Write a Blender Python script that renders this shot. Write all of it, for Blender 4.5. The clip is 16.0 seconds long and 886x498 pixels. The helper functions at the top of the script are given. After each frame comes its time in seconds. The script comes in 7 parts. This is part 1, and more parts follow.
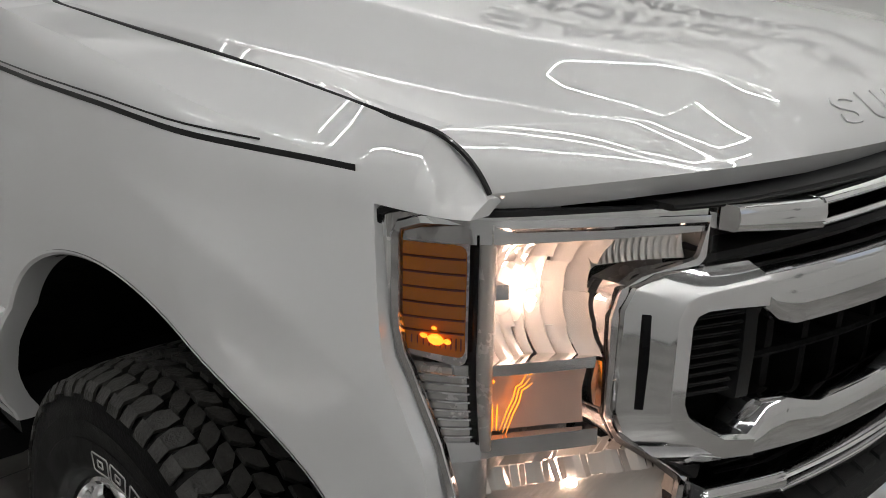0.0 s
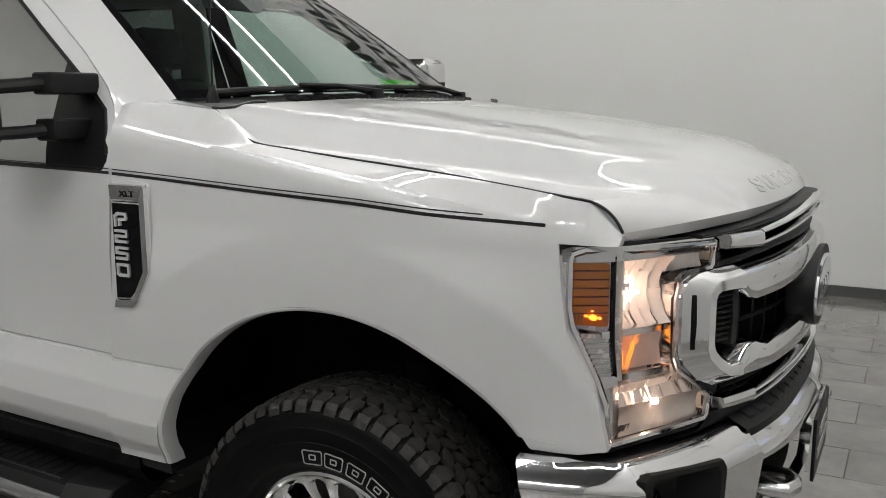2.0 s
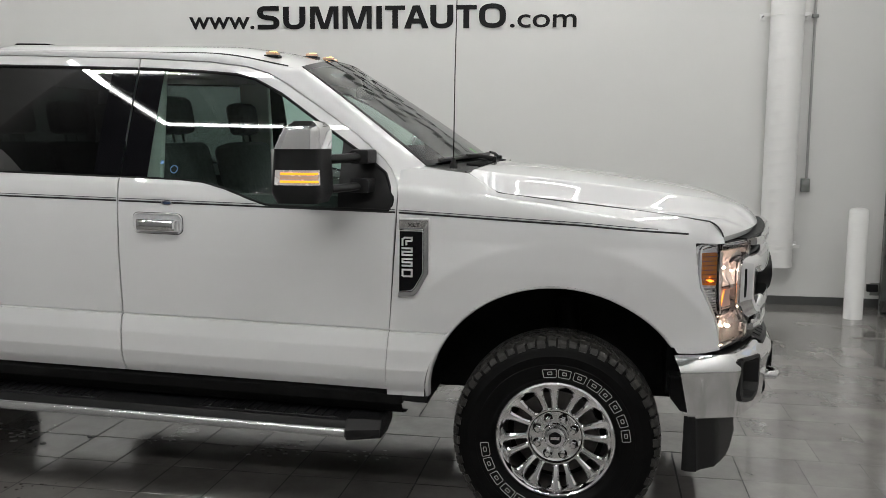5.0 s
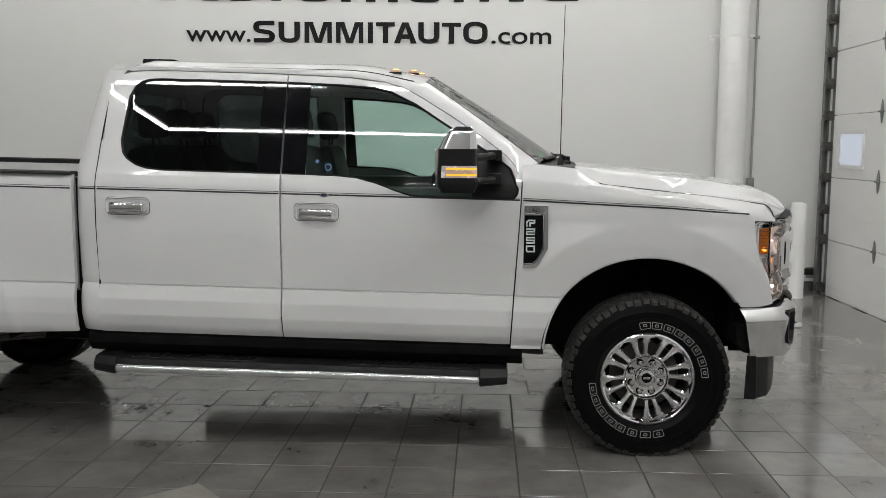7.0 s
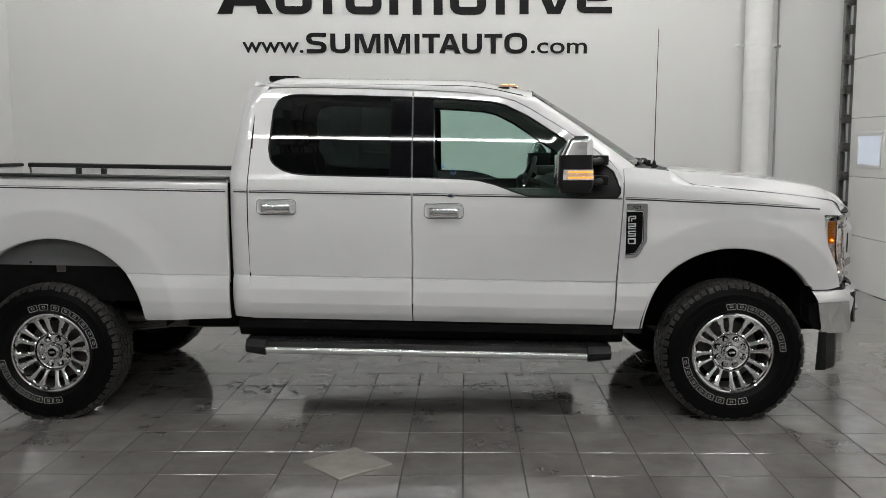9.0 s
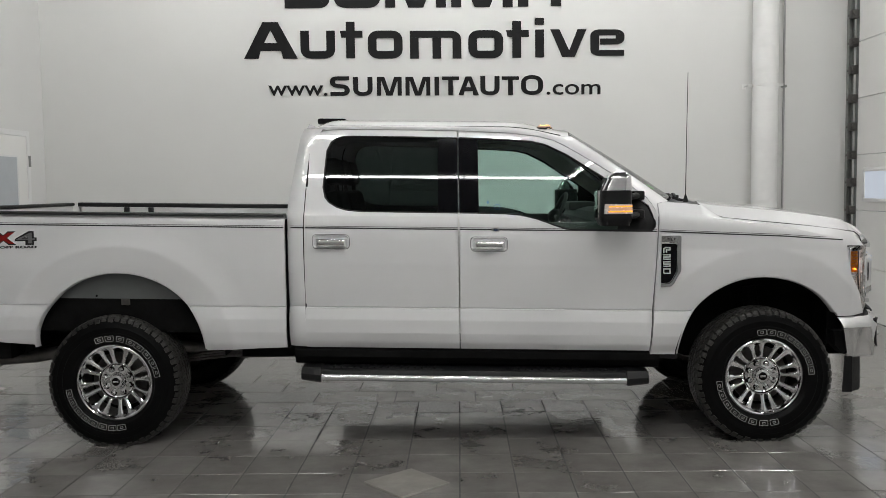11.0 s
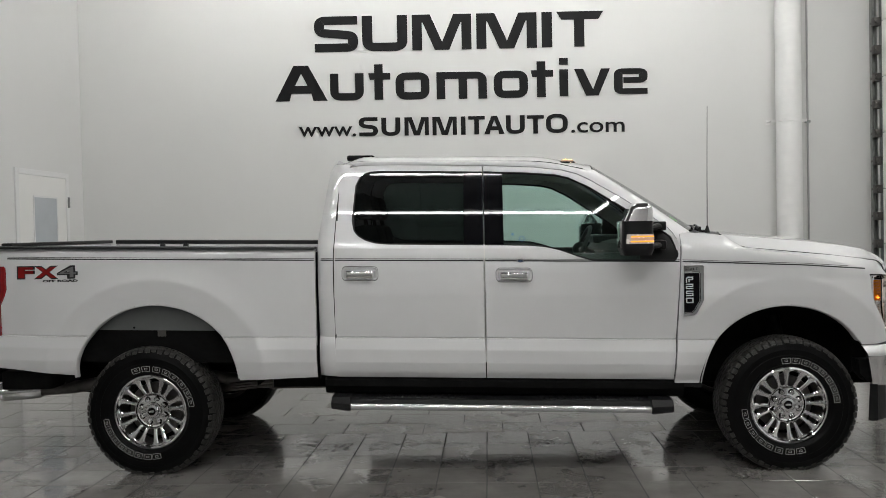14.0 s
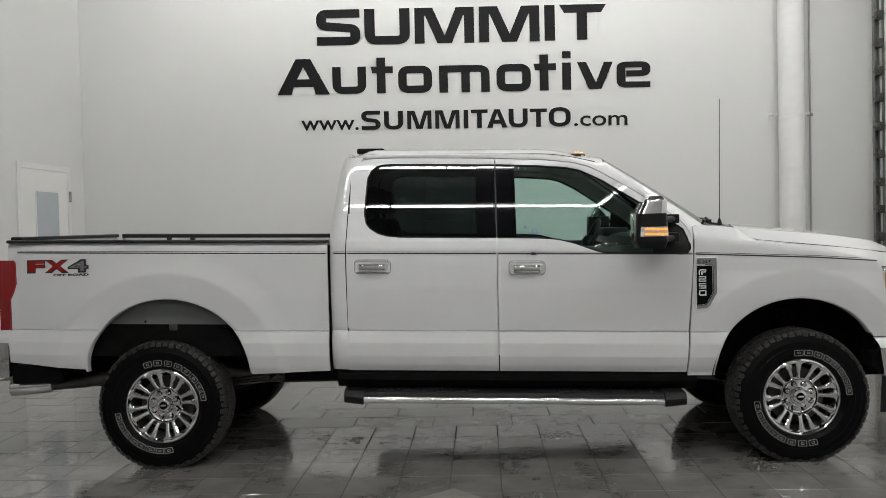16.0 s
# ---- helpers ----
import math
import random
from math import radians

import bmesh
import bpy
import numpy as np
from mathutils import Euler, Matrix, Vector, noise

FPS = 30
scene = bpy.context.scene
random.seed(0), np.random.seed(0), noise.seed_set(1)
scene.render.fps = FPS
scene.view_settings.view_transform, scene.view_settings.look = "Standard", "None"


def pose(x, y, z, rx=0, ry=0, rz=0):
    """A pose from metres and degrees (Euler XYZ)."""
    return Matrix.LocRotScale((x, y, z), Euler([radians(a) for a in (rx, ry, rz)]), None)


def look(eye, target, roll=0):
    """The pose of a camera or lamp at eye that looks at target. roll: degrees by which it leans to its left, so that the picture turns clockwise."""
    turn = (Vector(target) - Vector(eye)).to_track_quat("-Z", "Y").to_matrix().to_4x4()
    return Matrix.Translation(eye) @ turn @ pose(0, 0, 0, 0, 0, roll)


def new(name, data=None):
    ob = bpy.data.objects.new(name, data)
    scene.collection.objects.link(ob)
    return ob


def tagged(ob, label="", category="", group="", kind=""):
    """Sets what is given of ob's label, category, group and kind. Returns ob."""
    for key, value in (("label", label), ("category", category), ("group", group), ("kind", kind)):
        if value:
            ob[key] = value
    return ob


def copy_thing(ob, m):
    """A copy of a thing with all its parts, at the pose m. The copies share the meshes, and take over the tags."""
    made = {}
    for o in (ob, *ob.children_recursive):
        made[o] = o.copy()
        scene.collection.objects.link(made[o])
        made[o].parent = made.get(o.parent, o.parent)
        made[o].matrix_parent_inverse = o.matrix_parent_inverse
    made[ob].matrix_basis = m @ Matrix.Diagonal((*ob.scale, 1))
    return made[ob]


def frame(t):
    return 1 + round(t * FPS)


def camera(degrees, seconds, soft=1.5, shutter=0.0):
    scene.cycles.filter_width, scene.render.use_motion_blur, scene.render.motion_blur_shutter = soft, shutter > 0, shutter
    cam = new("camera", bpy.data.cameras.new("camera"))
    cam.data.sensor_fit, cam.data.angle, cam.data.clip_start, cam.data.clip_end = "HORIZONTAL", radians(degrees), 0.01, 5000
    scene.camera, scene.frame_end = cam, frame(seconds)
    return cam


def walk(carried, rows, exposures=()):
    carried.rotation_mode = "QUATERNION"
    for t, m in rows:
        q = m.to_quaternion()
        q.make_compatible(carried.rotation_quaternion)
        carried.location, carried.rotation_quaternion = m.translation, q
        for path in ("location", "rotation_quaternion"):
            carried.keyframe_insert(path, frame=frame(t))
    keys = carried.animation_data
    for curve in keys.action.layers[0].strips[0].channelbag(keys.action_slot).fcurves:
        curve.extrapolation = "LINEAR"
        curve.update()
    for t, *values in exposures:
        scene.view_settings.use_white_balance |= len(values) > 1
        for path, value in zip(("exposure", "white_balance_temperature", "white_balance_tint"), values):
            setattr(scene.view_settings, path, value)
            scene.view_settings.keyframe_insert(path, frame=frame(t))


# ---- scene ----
cam = camera(53.1, 16.0, soft=0.7)
PATH = [
    (0, (1.235, -1.51, 1.483), (-0.082, -0.133, 0.876), 0.99),
    (0.2, (1.254, -1.621, 1.494), (-0.040, 0.007, 0.864), 1.08),
    (0.5, (1.278, -1.782, 1.508), (0.15, -0.235, 0.93), 1.03),
    (1, (1.295, -2.027, 1.521), (0.176, -0.432, 1.068), 0.68),
    (1.5, (1.245, -2.26, 1.518), (0.218, -0.59, 1.124), -0.37),
    (2, (1.156, -2.536, 1.525), (0.221, -0.801, 1.187), -0.18),
    (2.5, (1.14, -2.939, 1.562), (0.3, -1.149, 1.262), -0.18),
    (3, (0.991, -3.257, 1.573), (0.278, -1.408, 1.302), -0.1),
    (3.5, (0.776, -3.569, 1.603), (0.198, -1.671, 1.347), 0.2),
    (4, (0.615, -3.905, 1.623), (0.128, -1.982, 1.37), 0.3),
    (4.5, (0.414, -4.195, 1.628), (0.009, -2.252, 1.378), 0.3),
    (5, (0.153, -4.449, 1.635), (-0.192, -2.494, 1.388), 0.3),
    (5.2, (0.052, -4.571, 1.642), (-0.267, -2.613, 1.393), 0.1),
    (7.3, (-0.974, -5.532, 1.6), (-1.035, -3.545, 1.373), 0.2),
    (7.5, (-1.067, -5.592, 1.611), (-1.113, -3.606, 1.379), 0.2),
    (8, (-1.311, -5.714, 1.608), (-1.374, -3.729, 1.374), 0.0),
    (8.5, (-1.471, -5.885, 1.623), (-1.535, -3.899, 1.39), -0.2),
    (9, (-1.572, -6.106, 1.635), (-1.622, -4.12, 1.409), -0.3),
    (11.5, (-1.894, -6.44, 1.626), (-1.935, -4.444, 1.511), -0.8),
    (12, (-1.894, -6.459, 1.631), (-1.941, -4.462, 1.536), -0.9),
    (12.5, (-1.906, -6.46, 1.612), (-1.957, -4.463, 1.531), -1.0),
    (13, (-1.902, -6.468, 1.59), (-1.969, -4.471, 1.524), -1.1),
    (13.5, (-1.881, -6.513, 1.566), (-1.971, -4.516, 1.513), -1.1),
    (14, (-1.856, -6.564, 1.568), (-1.958, -4.567, 1.524), -1.2),
    (14.5, (-1.861, -6.571, 1.562), (-1.965, -4.574, 1.518), -1.2),
    (15, (-1.871, -6.575, 1.558), (-1.972, -4.579, 1.513), -1.3),
    (15.5, (-1.906, -6.559, 1.549), (-2.0, -4.562, 1.5), -1.3),
    (16, (-1.98, -6.561, 1.562), (-2.067, -4.563, 1.505), -1.3),
]
walk(cam, [(t, look(eye, target, roll)) for t, eye, target, roll in PATH], [(0, -0.26), (0.5, -0.21), (1.5, -0.02), (2.5, 0.04), (5.0, 0.08), (9.0, 0.07), (12.0, 0.02), (16.0, -0.02)])

# ---- world, lights, exposure ----
world = bpy.data.worlds.new("world")
world.use_nodes = True
world.node_tree.nodes["Background"].inputs[0].default_value = (0.75, 0.8, 0.85, 1)
world.node_tree.nodes["Background"].inputs[1].default_value = 0.3
scene.world = world
scene.view_settings.exposure = 0.0
TUBE_POWER = 86.0


# ---- materials ----
def material(name, color, rough=0.5, metal=0.0, coat=0.0, vary=0.0, scale=8.0, bump=0.0, bump_scale=60.0, rough_vary=0.0, ior=1.45, per_piece=0.0, coat_rough=0.03, spec=0.5, in_world=False):
    m = bpy.data.materials.new(name)
    m.use_nodes = True
    nt = m.node_tree
    b = nt.nodes["Principled BSDF"]
    b.inputs["Base Color"].default_value = (*color, 1)
    b.inputs["Roughness"].default_value = rough
    b.inputs["Metallic"].default_value = metal
    b.inputs["Coat Weight"].default_value = coat
    b.inputs["Coat Roughness"].default_value = coat_rough
    b.inputs["IOR"].default_value = ior
    b.inputs["Specular IOR Level"].default_value = spec
    tc = nt.nodes.new("ShaderNodeTexCoord")
    where = nt.nodes.new("ShaderNodeNewGeometry").outputs["Position"] if in_world else tc.outputs["Object"]
    if vary or per_piece:
        big = nt.nodes.new("ShaderNodeTexNoise")
        big.inputs["Scale"].default_value = scale
        big.inputs["Detail"].default_value = 6
        big.inputs["Roughness"].default_value = 0.65
        nt.links.new(where, big.inputs["Vector"])
        mp = nt.nodes.new("ShaderNodeMapRange")
        mp.inputs[1].default_value, mp.inputs[2].default_value = 0.3, 0.7
        mp.inputs[3].default_value, mp.inputs[4].default_value = 1 - vary, 1 + vary
        nt.links.new(big.outputs[0], mp.inputs[0])
        mul = nt.nodes.new("ShaderNodeVectorMath")
        mul.operation = "SCALE"
        mul.inputs[0].default_value = color
        last = mp.outputs[0]
        if per_piece:
            oi = nt.nodes.new("ShaderNodeObjectInfo")
            geo = nt.nodes.new("ShaderNodeNewGeometry")
            add = nt.nodes.new("ShaderNodeMath")
            add.operation = "ADD"
            nt.links.new(oi.outputs["Random"], add.inputs[0])
            nt.links.new(geo.outputs["Random Per Island"], add.inputs[1])
            fr = nt.nodes.new("ShaderNodeMath")
            fr.operation = "FRACT"
            nt.links.new(add.outputs[0], fr.inputs[0])
            m2 = nt.nodes.new("ShaderNodeMapRange")
            m2.inputs[3].default_value, m2.inputs[4].default_value = 1 - per_piece, 1 + per_piece
            nt.links.new(fr.outputs[0], m2.inputs[0])
            mm = nt.nodes.new("ShaderNodeMath")
            mm.operation = "MULTIPLY"
            nt.links.new(last, mm.inputs[0])
            nt.links.new(m2.outputs[0], mm.inputs[1])
            last = mm.outputs[0]
        nt.links.new(last, mul.inputs["Scale"])
        nt.links.new(mul.outputs[0], b.inputs["Base Color"])
        if rough_vary:
            m3 = nt.nodes.new("ShaderNodeMapRange")
            m3.inputs[1].default_value, m3.inputs[2].default_value = 0.3, 0.7
            m3.inputs[3].default_value, m3.inputs[4].default_value = max(0.02, rough - rough_vary), rough + rough_vary
            nt.links.new(big.outputs[0], m3.inputs[0])
            nt.links.new(m3.outputs[0], b.inputs["Roughness"])
    if bump:
        fine = nt.nodes.new("ShaderNodeTexNoise")
        fine.inputs["Scale"].default_value = bump_scale
        fine.inputs["Detail"].default_value = 4
        nt.links.new(where, fine.inputs["Vector"])
        bp = nt.nodes.new("ShaderNodeBump")
        bp.inputs["Strength"].default_value = bump
        bp.inputs["Distance"].default_value = 0.01
        nt.links.new(fine.outputs[0], bp.inputs["Height"])
        nt.links.new(bp.outputs[0], b.inputs["Normal"])
    return m


def glow(name, color, strength, base=None):
    m = bpy.data.materials.new(name)
    m.use_nodes = True
    b = m.node_tree.nodes["Principled BSDF"]
    b.inputs["Base Color"].default_value = (*(base or color), 1)
    b.inputs["Emission Color"].default_value = (*color, 1)
    b.inputs["Emission Strength"].default_value = strength
    b.inputs["Roughness"].default_value = 0.4
    return m


def pane_material(name, tint, ior=1.5, rough=0.0):
    m = bpy.data.materials.new(name)
    m.use_nodes = True
    nt = m.node_tree
    nt.nodes.remove(nt.nodes["Principled BSDF"])
    out = nt.nodes["Material Output"]
    tr = nt.nodes.new("ShaderNodeBsdfTransparent")
    tr.inputs[0].default_value = (*tint, 1)
    gl = nt.nodes.new("ShaderNodeBsdfGlossy")
    gl.inputs["Roughness"].default_value = rough
    fr = nt.nodes.new("ShaderNodeFresnel")
    fr.inputs[0].default_value = ior
    mix = nt.nodes.new("ShaderNodeMixShader")
    nt.links.new(fr.outputs[0], mix.inputs[0])
    nt.links.new(tr.outputs[0], mix.inputs[1])
    nt.links.new(gl.outputs[0], mix.inputs[2])
    nt.links.new(mix.outputs[0], out.inputs[0])
    return m


PAINT = material("white_car_paint", (0.63, 0.63, 0.636), 0.45, coat=1.0, vary=0.008, scale=3, coat_rough=0.006)
PAINT.node_tree.nodes["Principled BSDF"].inputs["Coat IOR"].default_value = 1.75
PAINT_INNER = material("inner_bed_paint", (0.55, 0.55, 0.55), 0.5, vary=0.04, scale=5)
CHROME = material("chrome", (0.78, 0.78, 0.79), 0.07, 1.0, vary=0.02, scale=6, rough_vary=0.02)
SILVER = material("silver_letter", (0.66, 0.66, 0.66), 0.35, 0.3, vary=0.03, scale=20)
SATIN = material("satin_chrome", (0.62, 0.62, 0.63), 0.22, 1.0, vary=0.05, scale=10, rough_vary=0.05)
BLACK = material("black_plastic", (0.007, 0.007, 0.0075), 0.45, vary=0.2, scale=12, bump=0.15, bump_scale=500, spec=0.28)
GLOSS_BLACK = material("gloss_black_trim", (0.004, 0.004, 0.005), 0.03, vary=0.1, scale=4, spec=0.24)
UNDER = material("underbody_black", (0.005, 0.005, 0.005), 0.6, vary=0.4, scale=9, bump=0.3, bump_scale=40, spec=0.08)
METAL_DARK = material("dull_steel", (0.10, 0.095, 0.09), 0.5, 0.8, vary=0.35, scale=14, rough_vary=0.15)
RUBBER = material("tyre_rubber", (0.002, 0.002, 0.0021), 0.42, vary=0.3, scale=15, bump=0.12, bump_scale=260, rough_vary=0.1, spec=0.13)
# same rubber made paler: dust on the blocks plus overhead light in the colour
TREAD = material("dusty_lit_tread_rubber", (0.030, 0.029, 0.027), 0.5, vary=0.35, scale=30, bump=0.3, bump_scale=200, spec=0.3)
REFLECTOR = material("lamp_reflector", (0.94, 0.90, 0.87), 0.15, 0.66, vary=0.03, scale=30)
# white inner bed sheet with the wheel arch's shade in its colour
SHADED_SHEET = material("shaded_inner_sheet", (0.10, 0.105, 0.105), 0.6, vary=0.1, scale=6)
LETTER_WHITE = material("raised_white_letter", (0.36, 0.36, 0.35), 0.7, vary=0.2, scale=60)
GLASS = pane_material("side_glass", (0.70, 0.85, 0.80))
PRIVACY = pane_material("privacy_glass", (0.125, 0.155, 0.147))
SCREEN = pane_material("windscreen_glass", (0.62, 0.72, 0.68))
LENS = pane_material("clear_lens", (0.93, 0.93, 0.93), 1.4)
AMBER = material("amber_reflector", (0.70, 0.22, 0.008), 0.18, coat=1.0, vary=0.08, scale=20)
AMBER_PALE = material("pale_amber_lens", (0.66, 0.45, 0.32), 0.15, coat=1.0, vary=0.08, scale=20)
AMBER_GLOW = glow("amber_lamp", (1.0, 0.27, 0.02), 3.2, (0.4, 0.1, 0.0))
WARM_GLOW = glow("warm_bulb", (1.0, 0.66, 0.49), 120.0)
LAMP_SILVER = material("lamp_silver", (0.76, 0.75, 0.74), 0.26, 0.35, vary=0.05, scale=25, rough_vary=0.05)
INDICATOR_SHELL = material("indicator_shell", (0.82, 0.66, 0.58), 0.30, 0.15, vary=0.05, scale=40)
AMBER_DEEP = material("deep_amber_rib", (0.20, 0.04, 0.002), 0.3, coat=1.0, vary=0.05)
ROOF_LAMP_GLOW = glow("roof_lamp_glow", (1.0, 0.50, 0.10), 5.0, (0.5, 0.25, 0.05))
SIGNAL_GLOW = glow("mirror_signal_glow", (1.0, 0.36, 0.02), 1.4, (0.5, 0.2, 0.0))
RED_LENS = material("red_tail_lens", (0.21, 0.004, 0.006), 0.1, coat=1.0, vary=0.1, scale=15)
RED_DECAL = material("red_decal", (0.46, 0.018, 0.016), 0.4, vary=0.1, scale=20)
GREY_DECAL = material("grey_decal", (0.035, 0.035, 0.037), 0.4, vary=0.1, scale=20)
STEEL_DECAL = material("pale_grey_decal", (0.22, 0.22, 0.225), 0.4, vary=0.1, scale=20)
STRIPE = material("black_pinstripe", (0.012, 0.012, 0.013), 0.3, coat=0.5)
SEAT = material("grey_cloth", (0.070, 0.072, 0.070), 0.85, vary=0.25, scale=40, bump=0.3, bump_scale=300)
DASH = material("dark_dashboard", (0.05, 0.052, 0.051), 0.6, vary=0.2, scale=20, bump=0.2, bump_scale=200)
PALE_TRIM = material("pale_headliner", (0.66, 0.65, 0.62), 0.9, vary=0.05, scale=30)
STICKER_BLUE = material("pale_blue_sticker", (0.10, 0.22, 0.42), 0.5, vary=0.05)
GREEN_TAG = material("green_tag", (0.08, 0.75, 0.03), 0.6, vary=0.03)
BLUE_OVAL = material("dark_blue_enamel", (0.02, 0.035, 0.075), 0.15, coat=1.0, vary=0.05)
WALL = material("white_wall_paint", (0.67, 0.67, 0.658), 0.62, vary=0.015, scale=1.2, bump=0.05, bump_scale=160)
# for walls out of view: grey chosen to limit bounce light and window reflections
WALL_UNSEEN = material("unseen_darkened_wall", (0.26, 0.26, 0.255), 0.7, vary=0.06, scale=1.5, bump=0.1, bump_scale=60)
WALL_SIDE = material("side_wall_paint", (0.66, 0.66, 0.652), 0.62, vary=0.015, scale=1.1, bump=0.05, bump_scale=160)
SKIRTING = material("dark_grey_skirting", (0.075, 0.077, 0.075), 0.5, vary=0.08, scale=6)
SIGN = material("matt_black_sign", (0.006, 0.006, 0.0065), 0.5, vary=0.1, scale=5, spec=0.2)
TILE = material("slate_floor_tile", (0.200, 0.190, 0.180), 0.10, vary=0.26, scale=2.6, bump=0.05, bump_scale=34, rough_vary=0.05, per_piece=0.12, in_world=True, ior=2.1, spec=0.9)
LOOSE_TILE = material("pale_loose_tile", (0.27, 0.255, 0.235), 0.22, vary=0.15, scale=6, bump=0.05, bump_scale=40, spec=0.7)
GROUT = material("grey_grout", (0.022, 0.021, 0.020), 0.7, vary=0.25, scale=7, bump=0.2, bump_scale=90)
DIRT = material("dried_mud", (0.035, 0.030, 0.026), 0.9, vary=0.4, scale=60, bump=0.5, bump_scale=200)
SLUSH = material("grit_and_salt", (0.32, 0.31, 0.30), 0.8, vary=0.2, scale=60)
PIPE = material("white_painted_duct", (0.78, 0.78, 0.77), 0.45, vary=0.03, scale=3, bump=0.06, bump_scale=15)
DOOR_WHITE = material("white_steel_door", (0.76, 0.755, 0.74), 0.45, vary=0.02, scale=2, bump=0.08, bump_scale=220)
FRAME_WHITE = material("white_door_frame", (0.72, 0.72, 0.72), 0.5, vary=0.02)
FRAME_GREY = material("grey_painted_conduit", (0.36, 0.36, 0.35), 0.5, 0.2, vary=0.08, scale=12)
GALV = material("galvanised_steel", (0.24, 0.25, 0.24), 0.42, 0.8, vary=0.2, scale=18, rough_vary=0.1)
FROST = material("frosted_glass", (0.42, 0.45, 0.48), 0.35, vary=0.05, scale=3)
DAYLIGHT = glow("daylight_pane", (0.78, 0.86, 1.0), 0.42, (0.3, 0.32, 0.35))
CEIL = material("dark_deck_ceiling", (0.04, 0.04, 0.04), 0.7, vary=0.1, scale=2)
TUBE = glow("light_tube", (1.0, 0.995, 0.972), TUBE_POWER)
TUBE_HIGH = glow("brighter_light_tube", (1.0, 0.995, 0.972), TUBE_POWER * 1.1)
TUBE_LOW = glow("dimmer_light_tube", (1.0, 0.995, 0.972), TUBE_POWER * 0.46)


# ---- mesh helpers ----
def rake(v):
    """The truck stands slightly nose down."""
    v.co.z -= 0.021 * (v.co.x + 2.0)


def finish(bm, sharp=32.0, merge=0.0004):
    if merge:
        bmesh.ops.remove_doubles(bm, verts=bm.verts, dist=merge)
    me = bpy.data.meshes.new("mesh")
    bm.to_mesh(me)
    bm.free()
    me.polygons.foreach_set("use_smooth", [True] * len(me.polygons))
    me.set_sharp_from_angle(angle=radians(sharp))
    return me


def part(name, bm, mat, parent, label="", leaning=False, sharp=32.0, merge=0.0004):
    """Links a bmesh as one mesh object under a thing or under a part."""
    if leaning:
        for v in bm.verts:
            rake(v)
    me = finish(bm, sharp, merge)
    for m in mat if isinstance(mat, (list, tuple)) else [mat]:
        me.materials.append(m)
    ob = new(name, me)
    if parent:
        ob.parent = parent
        ob.matrix_parent_inverse = parent.matrix_world.inverted() if parent.type == "EMPTY" else parent.matrix_basis.inverted()
    if label:
        tagged(ob, label)
    return ob


def thing(name, place, label, category, group=""):
    ob = new(name)
    ob.empty_display_size = 0.1
    ob.matrix_basis = Matrix.Translation(place)
    ob.matrix_world = Matrix.Translation(place)
    return tagged(ob, label, category, group)


def mirrored(bm):
    """The same mesh on the other side of the truck."""
    other = bm.copy()
    for v in other.verts:
        v.co.y = -v.co.y
    bmesh.ops.reverse_faces(other, faces=other.faces)
    return other


def pair(name, bm, mat, parent, label="", leaning=False, sharp=32.0):
    far = mirrored(bm)
    near = part(name, bm, mat, parent, label, leaning, sharp)
    return near, part(name, far, mat, parent, label, leaning, sharp)


def grid(bm, rows, flip=False, mi=0):
    vs = [[bm.verts.new(p) for p in row] for row in rows]
    for a, b in zip(vs, vs[1:]):
        for i in range(len(a) - 1):
            q = (a[i], a[i + 1], b[i + 1], b[i])
            try:
                f = bm.faces.new(q[::-1] if flip else q)
                f.material_index = mi
            except ValueError:
                pass
    return vs


def box(bm, x0, x1, y0, y1, z0, z1, bevel=0.0, seg=2):
    ret = bmesh.ops.create_cube(bm, size=1)
    for v in ret["verts"]:
        v.co = Vector((x0 + (v.co.x + 0.5) * (x1 - x0), y0 + (v.co.y + 0.5) * (y1 - y0), z0 + (v.co.z + 0.5) * (z1 - z0)))
    if bevel:
        es = {e for v in ret["verts"] for e in v.link_edges}
        bmesh.ops.bevel(bm, geom=list(es), offset=bevel, segments=seg, affect="EDGES", profile=0.6)
    return bm


def boxed(*a, **k):
    return box(bmesh.new(), *a, **k)


def prism(bm, pts, vec, bevel=0.0, seg=2):
    """A flat outline pushed along a vector into a solid, its edges rounded."""
    vec = Vector(vec)
    a = [bm.verts.new(p) for p in pts]
    b = [bm.verts.new(Vector(p) + vec) for p in pts]
    fs = [bm.faces.new(a[::-1]), bm.faces.new(b)]
    n = len(pts)
    for i in range(n):
        fs.append(bm.faces.new((a[i], a[(i + 1) % n], b[(i + 1) % n], b[i])))
    bmesh.ops.recalc_face_normals(bm, faces=fs)
    if bevel:
        es = list({e for f in fs[:2] for e in f.edges})
        bmesh.ops.bevel(bm, geom=es, offset=bevel, segments=seg, affect="EDGES", profile=0.6)
    return bm


